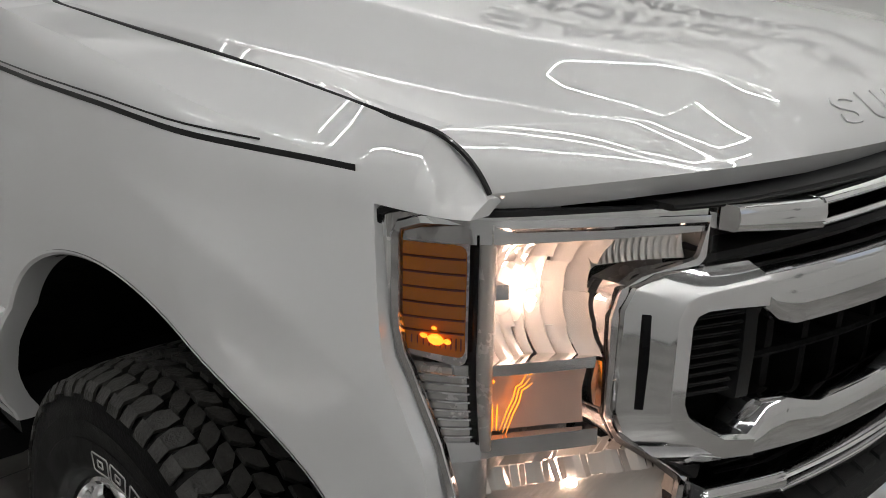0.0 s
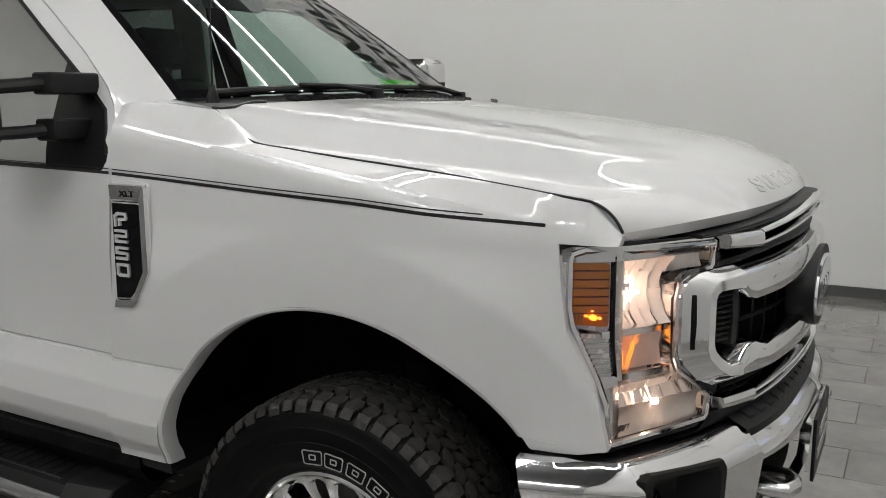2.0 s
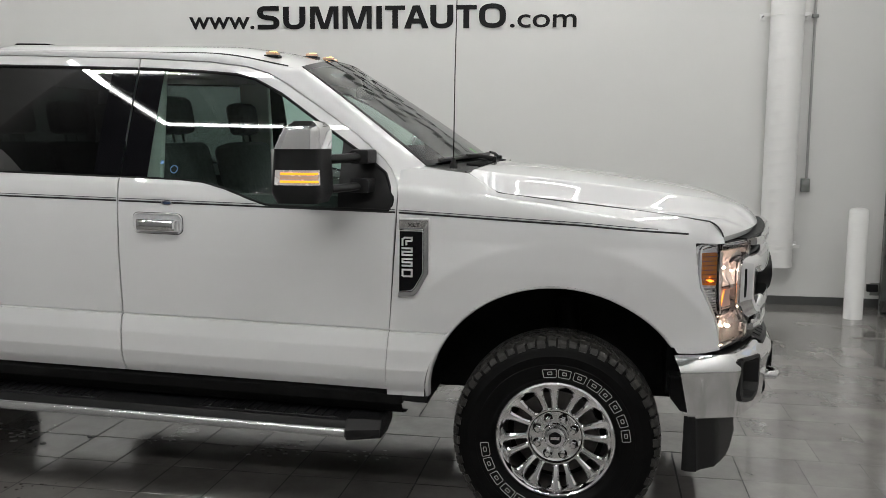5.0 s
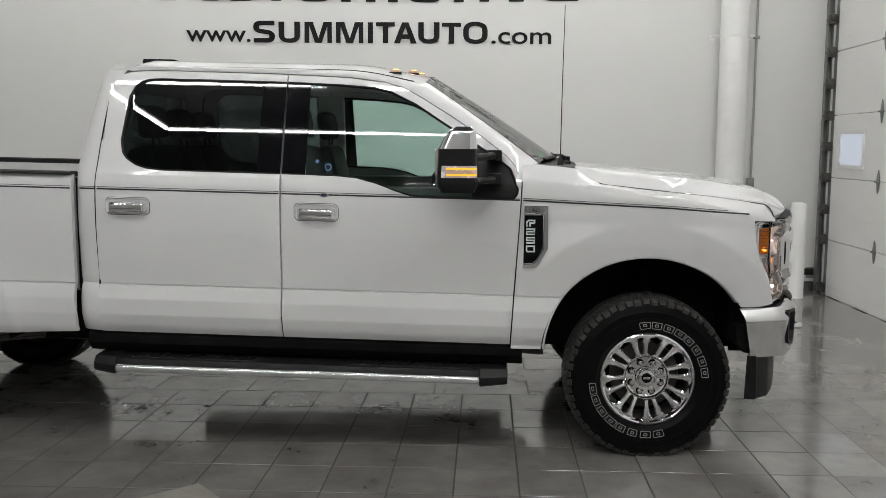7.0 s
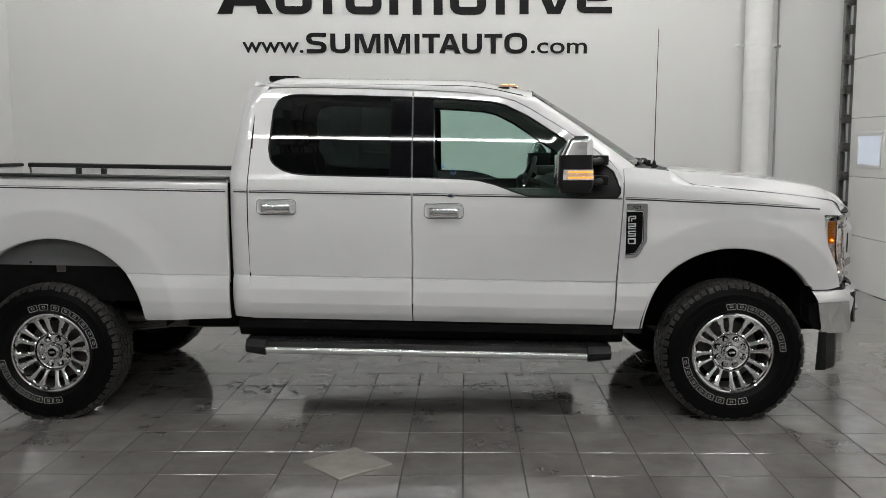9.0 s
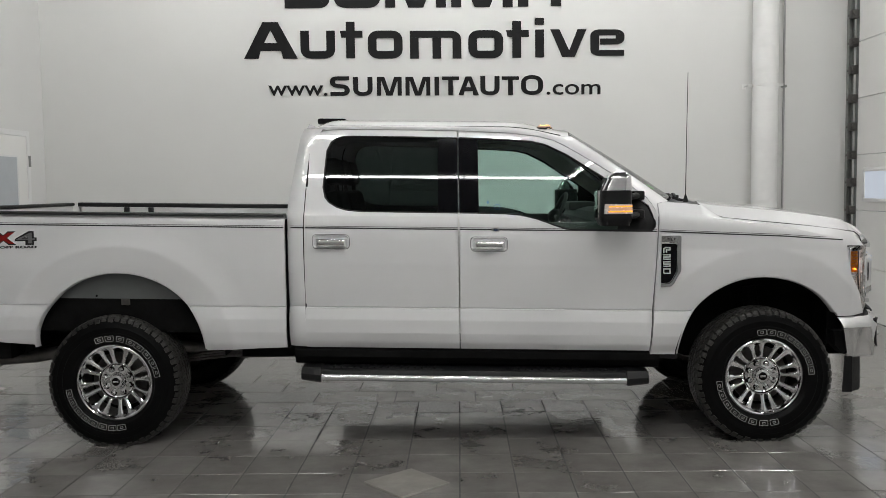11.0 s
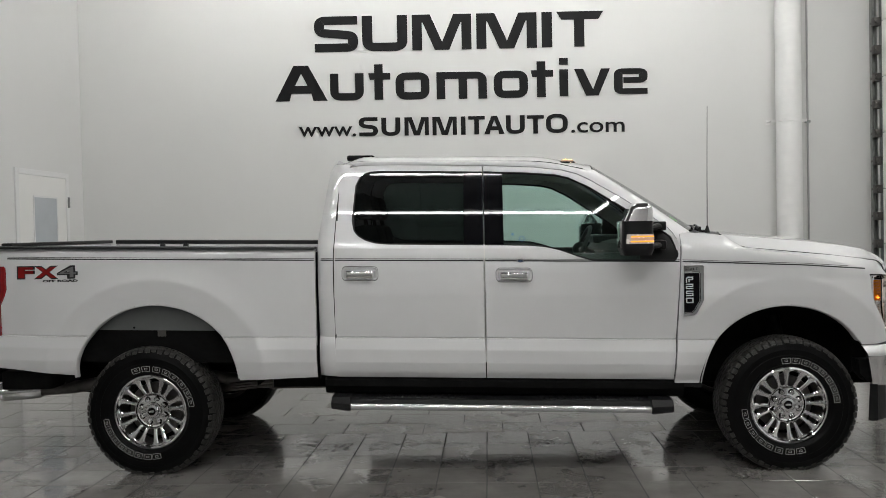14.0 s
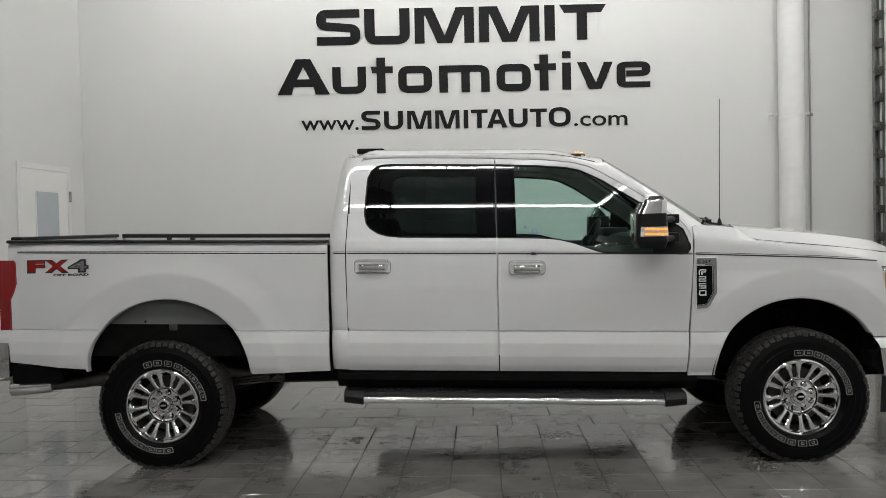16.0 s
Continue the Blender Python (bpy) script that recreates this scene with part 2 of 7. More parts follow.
def sweep(bm, path, radius, seg=10, closed=False, squash=1.0, caps=True):
    """A round bar along a path; radius a number or one for each point."""
    path = [Vector(p) for p in path]
    n = len(path)
    rings = []
    side = None
    for i, p in enumerate(path):
        a = path[(i - 1) % n] if closed or i else p
        b = path[(i + 1) % n] if closed or i < n - 1 else p
        d = (b - a).normalized()
        if side is None:
            side = d.orthogonal().normalized()
        side = (side - d * side.dot(d)).normalized()
        up = d.cross(side)
        r = radius[i] if isinstance(radius, (list, tuple)) else radius
        rings.append([bm.verts.new(p + r * (math.cos(k * math.tau / seg) * side + squash * math.sin(k * math.tau / seg) * up)) for k in range(seg)])
    m = n if closed else n - 1
    for i in range(m):
        a, b = rings[i], rings[(i + 1) % n]
        for k in range(seg):
            bm.faces.new((a[k], a[(k + 1) % seg], b[(k + 1) % seg], b[k]))
    if caps and not closed:
        bm.faces.new(rings[0][::-1])
        bm.faces.new(rings[-1])
    return bm


def lathe(bm, profile, seg=64, mi=0):
    """Turned about the y axis: profile of (radius, y)."""
    rows = [[(r * math.cos(k * math.tau / seg), y, r * math.sin(k * math.tau / seg)) for k in range(seg + 1)] for r, y in profile]
    grid(bm, rows, mi=mi)
    return bm


def interp(x, xs, ys):
    return float(np.interp(x, xs, ys))


def smooth(a, b, x):
    t = min(1.0, max(0.0, (x - a) / (b - a)))
    return t * t * (3 - 2 * t)


def arc_interp(x, xs, ys):
    """Monotone smooth curve through points."""
    i = max(0, min(len(xs) - 2, int(np.searchsorted(xs, x)) - 1))
    x0, x1 = xs[i], xs[i + 1]
    t = min(1.0, max(0.0, (x - x0) / (x1 - x0)))

    def slope(k):
        if k <= 0:
            return (ys[1] - ys[0]) / (xs[1] - xs[0])
        if k >= len(xs) - 1:
            return (ys[-1] - ys[-2]) / (xs[-1] - xs[-2])
        return (ys[k + 1] - ys[k - 1]) / (xs[k + 1] - xs[k - 1])

    h = x1 - x0
    m0, m1 = slope(i) * h, slope(i + 1) * h
    return (2 * t**3 - 3 * t**2 + 1) * ys[i] + (t**3 - 2 * t**2 + t) * m0 + (3 * t**2 - 2 * t**3) * ys[i + 1] + (t**3 - t**2) * m1


def words(name, text, width, height, depth, mat, parent, m, offset=0.0, label="", shear=0.0):
    """Raised writing in the built-in font, fitted to a width and a height."""
    cu = bpy.data.curves.new("writing", "FONT")
    cu.body, cu.size, cu.extrude, cu.offset, cu.shear = text, 1.0, 0.0, offset, shear
    cu.resolution_u = 4
    ob = bpy.data.objects.new("writing", cu)
    scene.collection.objects.link(ob)
    dg = bpy.context.evaluated_depsgraph_get()
    me = bpy.data.meshes.new_from_object(ob.evaluated_get(dg))
    bpy.data.objects.remove(ob)
    xs = [v.co.x for v in me.vertices]
    ys = [v.co.y for v in me.vertices]
    bm = bmesh.new()
    bm.from_mesh(me)
    bpy.data.meshes.remove(me)
    for v in bm.verts:
        v.co = Vector(((v.co.x - min(xs)) / (max(xs) - min(xs)) * width, (v.co.y - min(ys)) / (max(ys) - min(ys)) * height, 0))
    ret = bmesh.ops.extrude_face_region(bm, geom=bm.faces[:])
    for g in ret["geom"]:
        if isinstance(g, bmesh.types.BMVert):
            g.co.z += depth
    bmesh.ops.recalc_face_normals(bm, faces=bm.faces)
    bm.transform(m)
    return part(name, bm, mat, parent, label, merge=0)


# ---- the room ----
XL, XR, YB, YF, ZC = -7.09, 2.90, 4.69, -9.5, 5.9


def slab(name, x0, x1, y0, y1, z0, z1, mat, label):
    return tagged(part(name, boxed(x0, x1, y0, y1, z0, z1), mat, None, label), kind="structure")


slab("wall_north", XL - 0.2, XR + 0.2, YB, YB + 0.2, -0.1, ZC, WALL, "smooth white-painted showroom wall carrying black lettering")
slab("wall_west", XL - 0.2, XL, 0.5, YB, -0.1, ZC, WALL_SIDE, "plain white-painted side wall with a flush door")
# added walls behind the camera, darker than the white ones to steer the light
slab("wall_west_far", XL - 0.2, XL, YF, 0.5, -0.1, ZC, WALL_UNSEEN, "unseen stretch of side wall, darkened to hold back bounce light")
slab("wall_south", XL - 0.2, XR + 0.2, YF - 0.2, YF, -0.1, ZC, WALL_UNSEEN, "unseen end wall, darkened to hold back bounce light")
slab("wall_east", XR, XR + 0.2, 4.28, YB, -0.1, ZC, WALL_SIDE, "narrow white wall return beside the overhead door")
slab("wall_east_far", XR, XR + 0.2, YF, -0.6, -0.1, ZC, WALL_SIDE, "plain white-painted wall beyond the overhead door")
slab("wall_east_header", XR, XR + 0.2, -0.6, 4.28, 4.6, ZC, WALL_SIDE, "white wall above the overhead door")

# plain dark ceiling
tagged(part("ceiling", boxed(XL - 0.2, XR + 0.2, YF - 0.2, YB + 0.2, ZC, ZC + 0.2), CEIL, None, "dark painted ceiling above the hanging lights"), kind="structure")

# skirting along the walls
bm = boxed(XL, XR, YB - 0.014, YB, 0, 0.105)
tagged(part("baseboard", bm, SKIRTING, None, "dark grey rubber skirting along the white wall"), kind="structure")
bm = boxed(XL, XL + 0.014, 4.33, YB - 0.014, 0, 0.105)
tagged(part("baseboard_west", bm, SKIRTING, None, "dark grey rubber skirting along the side wall"), kind="structure")

# flush steel door in the west wall
door = tagged(part("door_1", boxed(XL - 0.004, XL + 0.012, 3.10, 4.20, 0.01, 2.29), DOOR_WHITE, None, "white flush door with a narrow frosted pane"), kind="structure")
bm = bmesh.new()
for a in ((3.02, 3.095, 0, 2.36), (4.205, 4.28, 0, 2.36), (3.095, 4.205, 2.295, 2.36)):
    box(bm, XL - 0.002, XL + 0.018, a[0], a[1], a[2], a[3], 0.003, 1)
part("door_frame", bm, FRAME_WHITE, door)
part("pane", boxed(XL + 0.006, XL + 0.0155, 3.42, 3.95, 0.9, 2.04), FROST, door, "frosted grey glass pane")
bm = bmesh.new()
for a in ((3.40, 3.42, 0.88, 2.06), (3.95, 3.97, 0.88, 2.06), (3.42, 3.95, 2.04, 2.06), (3.42, 3.95, 0.88, 0.90)):
    box(bm, XL + 0.008, XL + 0.02, a[0], a[1], a[2], a[3])
part("pane_bead", bm, FRAME_WHITE, door)
for z in (0.35, 1.2, 2.0):
    bm = bmesh.new()
    sweep(bm, [(XL + 0.026, 4.245, z - 0.065), (XL + 0.026, 4.245, z + 0.065)], 0.016, 10)
    part("hinge", bm, GALV, door, "steel hinge knuckle")

# overhead sectional door
SECT = [0.0, 0.625, 1.29, 1.945, 2.61, 3.27, 3.93, 4.6]
odoor = thing("overhead_door", (2.87, 2.0, 0), "white steel sectional overhead door, closed, with small windows", "garage door")
Y0, Y1 = -0.6, 4.24
for k, (a, b) in enumerate(zip(SECT, SECT[1:])):
    bm = boxed(2.845, 2.885, Y0, Y1, a + 0.003 + (0.02 if k == 0 else 0), b - 0.003, 0.004, 1)
    for q in range(1, 5):
        z = a + (b - a) * q / 5
        box(bm, 2.843, 2.846, Y0 + 0.01, Y1 - 0.01, z - 0.0025, z + 0.0025)
    pan = part("panel", bm, DOOR_WHITE, odoor)
    if k == 2:
        for y in (3.73, 2.4, 1.07, -0.2):
            bm = bmesh.new()
            w = 0.31
            for c in ((y - w, y + w, 1.745, 1.79), (y - w, y + w, 1.39, 1.435), (y - w, y - w + 0.04, 1.435, 1.745), (y + w - 0.04, y + w, 1.435, 1.745)):
                box(bm, 2.826, 2.846, c[0], c[1], c[2], c[3], 0.006)
            part("window_frame", bm, FRAME_WHITE, pan)
            part("pane", boxed(2.836, 2.842, y - w + 0.04, y + w - 0.04, 1.435, 1.745), DAYLIGHT, pan, "translucent window pane bright with daylight")
for z in SECT[1:-1]:
    for y in (3.08, 1.75, 0.4):
        bm = bmesh.new()
        prism(bm, [(2.842, y, z + 0.11), (2.842, y - 0.022, z + 0.05), (2.842, y - 0.03, z), (2.842, y - 0.022, z - 0.05), (2.842, y, z - 0.11), (2.842, y + 0.022, z - 0.05), (2.842, y + 0.03, z), (2.842, y + 0.022, z + 0.05)], (-0.012, 0, 0), 0.002, 1)
        sweep(bm, [(2.825, y - 0.035, z), (2.825, y + 0.035, z)], 0.011, 8)
        part("hinge", bm, GALV, odoor, "galvanised steel hinge")
part("bottom_seal", boxed(2.85, 2.88, Y0, Y1, 0.0, 0.022, 0.004), BLACK, odoor, "black rubber bottom seal")

track = thing("door_track", (2.84, 4.36, 0), "galvanised vertical steel track with roller brackets", "door track")
bm = bmesh.new()
box(bm, 2.78, 2.785, 4.36, 4.42, 0.02, 4.7)
box(bm, 2.78, 2.84, 4.418, 4.423, 0.02, 4.7)
box(bm, 2.835, 2.84, 4.36, 4.42, 0.02, 4.7)
part("channel", bm, GALV, track)
part("angle", boxed(2.84, 2.90, 4.29, 4.30, 0.02, 4.7), GALV, track)
for z in (0.1, *SECT[1:], 0.95, 1.62, 2.28, 2.95, 3.6):
    bm = bmesh.new()
    box(bm, 2.77, 2.85, 4.26, 4.35, z - 0.05, z + 0.05, 0.008)
    sweep(bm, [(2.80, 4.24, z), (2.80, 4.40, z)], 0.024, 12)
    part("roller_bracket", bm, METAL_DARK, track, "dark steel roller bracket")

# round duct with straps
duct = thing("round_duct", (1.88, 4.5, 0.43), "white-painted spiral duct strapped upright to the wall", "pipe")
bm = bmesh.new()
R = 0.150
prof = []
z = 0.43
while z < ZC:
    prof += [(R, z), (R, z + 0.105), (R + 0.0011, z + 0.111), (R + 0.0011, z + 0.117)]
    z += 0.122
rows = [[(1.845 + r * math.cos(a * math.tau / 40), 4.515 + r * math.sin(a * math.tau / 40), zz + (a / 40) * 0.122 - 0.06 if 0.5 < zz < ZC - 0.2 else zz) for a in range(41)] for r, zz in prof]
grid(bm, rows, flip=True)
part("tube", bm, PIPE, duct)
bm = bmesh.new()
rows = [[(1.845 + r * math.cos(a * math.tau / 40), 4.515 + r * math.sin(a * math.tau / 40), zz) for a in range(41)] for r, zz in ((R - 0.01, 0.5), (R - 0.01, 0.425), (R + 0.006, 0.425), (R + 0.006, 0.455), (R, 0.455))]
grid(bm, rows, flip=True)
part("rim", bm, PIPE, duct)
for z in (0.62, 2.81, 4.9):
    bm = bmesh.new()
    rows = [[(1.845 + r * math.cos(a * math.tau / 40), 4.515 + r * math.sin(a * math.tau / 40), zz) for a in range(41)] for r, zz in ((R, z - 0.017), (R + 0.005, z - 0.015), (R + 0.005, z + 0.015), (R, z + 0.017))]
    grid(bm, rows, flip=True)
    for s in (-1, 1):
        box(bm, 1.845 + s * 0.185 - 0.03, 1.845 + s * 0.185 + 0.03, 4.50, 4.506, z - 0.016, z + 0.016)
        sweep(bm, [(1.845 + s * 0.2, 4.503, z), (1.845 + s * 0.2, YB, z)], 0.008, 8)
        box(bm, 1.845 + s * 0.2 - 0.022, 1.845 + s * 0.2 + 0.022, YB - 0.008, YB, z - 0.03, z + 0.03)
    part("strap", bm, PIPE, duct)

conduit = thing("conduit", (2.12, 4.66, 1.2), "thin grey electrical conduit running down to a small box", "conduit")
bm = bmesh.new()
sweep(bm, [(2.125, 4.665, 1.25), (2.125, 4.665, ZC)], 0.013, 8)
part("pipe", bm, FRAME_GREY, conduit)
part("junction_box", boxed(2.075, 2.155, 4.63, YB, 1.14, 1.27, 0.006), GALV, conduit, "grey steel junction box")
for z in (2.81, 4.5):
    part("clip", boxed(2.095, 2.155, 4.645, YB, z - 0.015, z + 0.015, 0.003), GALV, conduit)

# bollard
bol = thing("bollard", (2.46, 4.06, 0), "white round steel bollard with a rounded cap", "bollard")
bm = bmesh.new()
rows = [[(2.46 + r * math.cos(a * math.tau / 28), 4.06 + r * math.sin(a * math.tau / 28), z) for a in range(29)] for r, z in ((0.084, 0.0), (0.084, 0.006), (0.0825, 0.01), (0.0825, 1.00), (0.078, 1.018), (0.06, 1.03), (0.03, 1.036), (0.0, 1.037))]
grid(bm, rows, flip=True)
part("sleeve", bm, PIPE, bol)
sensor = thing("door_sensor", (2.72, 4.40, 0.25), "small dark door sensor on a steel bracket", "sensor")
part("case", boxed(2.66, 2.76, 4.38, 4.43, 0.22, 0.29, 0.008), BLACK, sensor)
part("bracket", boxed(2.70, 2.84, 4.43, 4.436, 0.18, 0.30), GALV, sensor)


# ---- the lettering on the wall ----
SLOPE = -0.012
sign = thing("wall_lettering", (-2.2, YB, 3.2), "large flat black lettering fixed to a white wall", "sign")


def stands(x, z):
    """A pose on the wall, facing the room, at x and z."""
    return Matrix.Translation((x, YB - 0.001, z + SLOPE * (x + 2.2))) @ Matrix.Rotation(radians(90), 4, "X") @ Matrix.Rotation(math.atan(SLOPE), 4, "Z")


def on_wall(x, z):
    return Vector((x, YB - 0.001, z + SLOPE * (x + 2.2)))


def raised(outline, name="letter_bar"):
    """A flat outline on the wall, pushed a little into the room."""
    part(name, prism(bmesh.new(), [on_wall(x, z) for x, z in outline], (0, -0.012, 0)), SIGN, sign, merge=0)


def in_box(box, shape, name="letter_bar"):
    """An outline given in units of its box."""
    x0, x1, z0, z1 = box
    raised([(x0 + (x1 - x0) * u, z0 + (z1 - z0) * v) for u, v in shape], name)


def rounded(path, radius, closed=False, seg=6):
    """A line with its corners turned into arcs."""
    out = []
    n = len(path)
    for i, p in enumerate(path):
        p = Vector(p)
        if not closed and i in (0, n - 1):
            out.append(p)
            continue
        a, b = Vector(path[i - 1]) - p, Vector(path[(i + 1) % n]) - p
        half = a.angle(b) / 2
        cut = min(radius / math.tan(half), a.length * 0.499, b.length * 0.499)
        p0, p1 = p + a.normalized() * cut, p + b.normalized() * cut
        for k in range(seg + 1):
            t = k / seg
            out.append(p0 * (1 - t) ** 2 + p * 2 * t * (1 - t) + p1 * t * t)
    return out


def stroke(path, wide, tall, radius, closed=False, name="letter_bar"):
    """A band along a line, as wide as given where it stands upright and as tall as given where it lies level."""
    k = wide / tall
    line = rounded([(x, z * k) for x, z in path], radius, closed)
    n = len(line)
    bm = bmesh.new()
    rows = []
    for i in range(n):
        a, b = (line[i - 1], line[(i + 1) % n]) if closed else (line[max(i - 1, 0)], line[min(i + 1, n - 1)])
        d = (b - a).normalized()
        s = Vector((-d.y, d.x)) * wide / 2
        rows.append([on_wall(q.x, q.y / k) + Vector((0, h, 0)) for q, h in ((line[i] + s, 0), (line[i] + s, -0.012), (line[i] - s, -0.012), (line[i] - s, 0))])
    grid(bm, rows + rows[:1] if closed else rows)
    if not closed:
        for row in (rows[0], rows[-1]):
            bm.faces.new([bm.verts.new(p) for p in row])
    part(name, bm, SIGN, sign, merge=0.0002)


WEDGE = [(0, 0), (0, 1), (0.304, 1), (0.505, 0.22), (0.70, 1), (1, 1), (1, 0), (0.835, 0), (0.835, 0.775), (0.82, 0.775), (0.625, 0), (0.38, 0), (0.18, 0.775), (0.165, 0.775), (0.165, 0)]


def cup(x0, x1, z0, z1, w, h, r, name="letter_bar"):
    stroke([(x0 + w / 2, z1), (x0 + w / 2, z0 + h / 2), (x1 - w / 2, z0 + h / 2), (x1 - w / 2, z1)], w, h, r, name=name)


def snake(x0, x1, z0, z1, w, h, r):
    m = (z0 + z1) / 2
    d = (z1 - z0) * 0.045
    stroke([(x1 - 0.005, z1 - h / 2), (x0 + w / 2, z1 - h / 2), (x0 + w / 2, m + d), (x1 - w / 2, m - d), (x1 - w / 2, z0 + h / 2), (x0 + 0.004, z0 + h / 2)], w, h, r)


def hoop(x0, x1, z0, z1, w, h, r, name="letter_bar"):
    stroke([(x0 + w / 2, z0 + h / 2), (x1 - w / 2, z0 + h / 2), (x1 - w / 2, z1 - h / 2), (x0 + w / 2, z1 - h / 2)], w, h, r, True, name)


def peak(x0, x1, z0, z1, foot=0.27, name="letter_bar"):
    for m in (0, 1):
        half = [(0, 0), (foot, 0), (foot + 0.04, 0.214), (0.5, 0.214), (0.5, 0.43), (0.378, 0.43), (0.5, 0.78), (0.5, 1), (0.36, 1)]
        in_box((x0, x1, z0, z1), [(1 - u, v) for u, v in half] if m else half, name)


# top line
snake(-4.014, -3.455, 3.835, 4.283, 0.128, 0.105, 0.075)
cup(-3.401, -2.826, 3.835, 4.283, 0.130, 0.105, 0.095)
in_box((-2.765, -2.016, 3.837, 4.283), WEDGE)
in_box((-1.952, -1.195, 3.839, 4.283), WEDGE)
raised([(-1.132, 3.842), (-1.002, 3.842), (-1.002, 4.283), (-1.132, 4.283)])
raised([(-0.946, 4.284), (-0.884, 4.184), (-0.728, 4.184), (-0.728, 3.846), (-0.601, 3.846), (-0.601, 4.184), (-0.425, 4.184), (-0.362, 4.284)])
# second line
T_WIDE, T_TALL = 0.108, 0.092
peak(-4.532, -3.862, 3.219, 3.667, name="letter")
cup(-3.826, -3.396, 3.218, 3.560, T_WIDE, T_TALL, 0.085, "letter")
for x in (-3.259, -1.204):
    in_box((x - 0.076, x + 0.205, 3.221, 3.668), [(0.27, 0), (0.66, 0), (0.66, 0.565), (1, 0.565), (1, 0.752), (0.66, 0.752), (0.66, 1), (0.27, 1), (0.27, 0.752), (0, 0.752), (0.07, 0.565), (0.27, 0.565)], "letter")
for x in (-2.989, -1.746):
    hoop(x, x + 0.430, 3.217, 3.558, T_WIDE, T_TALL, 0.085, "letter")
stroke([(-2.468, 3.511), (-1.887, 3.511), (-1.887, 3.215)], T_WIDE, T_TALL - 0.006, 0.085, name="letter")
for x in (-2.468, -2.190):
    raised([(x, 3.215), (x + T_WIDE, 3.215), (x + T_WIDE, 3.467), (x, 3.467)], "letter")
for z0, z1 in ((3.226, 3.563), (3.621, 3.704)):
    raised([(-0.922, z0), (-0.813, z0), (-0.813, z1), (-0.922, z1)], "letter")
in_box((-0.735, -0.290, 3.230, 3.565), [(0, 1), (0.25, 1), (0.52, 0.235), (0.75, 1), (1, 1), (0.675, 0), (0.325, 0)], "letter")
stroke([(-0.125, 3.415), (0.121, 3.415), (0.121, 3.525), (-0.189, 3.525), (-0.189, 3.277), (0.172, 3.277)], T_WIDE, 0.072, 0.060, name="letter")
# address line, its middle larger
words("letters", "www.", 0.735, 0.127, 0.012, SIGN, sign, stands(-4.241, 2.762), 0.008)
W_WIDE, W_TALL = 0.062, 0.046
snake(-3.470, -3.225, 2.760, 3.000, 0.064, 0.048, 0.075)
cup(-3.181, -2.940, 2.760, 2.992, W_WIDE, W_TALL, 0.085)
in_box((-2.886, -2.578, 2.762, 2.992), WEDGE)
in_box((-2.531, -2.223, 2.762, 2.992), WEDGE)
raised([(-2.170, 2.762), (-2.113, 2.762), (-2.113, 2.992), (-2.170, 2.992)])
for x0, x1 in ((-2.077, -1.867), (-1.337, -1.124)):
    in_box((x0, x1, 2.764, 2.994), [(0.36, 0), (0.64, 0), (0.64, 0.81), (1, 0.81), (1, 1), (0, 1), (0, 0.81), (0.36, 0.81)])
peak(-1.877, -1.621, 2.764, 2.994)
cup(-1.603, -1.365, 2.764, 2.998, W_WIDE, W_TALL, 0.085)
hoop(-1.100, -0.827, 2.766, 3.008, W_WIDE, W_TALL, 0.110)
words("letters", ".com", 0.665, 0.130, 0.012, SIGN, sign, stands(-0.785, 2.768), 0.008)


# ---- light tubes under the ceiling ----
def tube(x0, y0, x1, y1, z=5.45, mat=None):
    lamp = thing("strip_light", ((x0 + x1) / 2, (y0 + y1) / 2, z), "long lit white tube light hanging under the ceiling", "ceiling light", "strip lights under the ceiling")
    n = max(1, round(math.hypot(x1 - x0, y1 - y0) / 1.22))
    d = Vector((x1 - x0, y1 - y0, 0)).normalized()
    for k in range(n):
        a = Vector((x0, y0, z)).lerp((x1, y1, z), k / n) + d * 0.012
        b = Vector((x0, y0, z)).lerp((x1, y1, z), (k + 1) / n) - d * 0.012
        bm = bmesh.new()
        sweep(bm, [a, b], 0.022, 10)
        part("diffuser", bm, mat or TUBE, lamp, "glowing white diffuser")
        bm = bmesh.new()
        s = d.cross(Vector((0, 0, 1))) * 0.024
        prism(bm, [a - s + Vector((0, 0, 0.035)), a + s + Vector((0, 0, 0.035)), b + s + Vector((0, 0, 0.035)), b - s + Vector((0, 0, 0.035))], (0, 0, 0.05))
        part("housing", bm, GALV, lamp)
    for k in (0.15, 0.85):
        p = Vector((x0, y0, z)).lerp((x1, y1, z), k)
        bm = bmesh.new()
        sweep(bm, [p + Vector((0, 0, 0.08)), Vector((p.x, p.y, ZC))], 0.006, 6)
        part("hanger", bm, GALV, lamp)


tube(-4.30, -4.47, -0.46, -4.53)
tube(-4.86, -3.20, -4.30, -4.47)
tube(-0.46, -4.53, 0.13, -3.4)
tube(0.13, -3.4, 1.9, -3.4)
tube(-4.70, -3.42, -1.1, -3.50)
tube(-6.8, -8.6, 2.2, -8.6)
tube(-6.3, 2.6, 1.9, 2.6, mat=TUBE_LOW)
tube(-6.3, 3.35, 1.2, 3.35, mat=TUBE_LOW)
tube(1.9, -3.4, 1.9, 2.6, mat=TUBE_HIGH)


# ---- the floor ----
floor = tagged(part("floor", boxed(XL - 0.2, XR + 0.2, YF - 0.2, YB + 0.2, -0.15, -0.0018), GROUT, None, "dark slate-grey tiled showroom floor with pale joints"), kind="structure")
FLOOR_Z = 0.022  # the tyres sink a little under the load
TX, TY, GAP = 0.612, 0.335, 0.0078


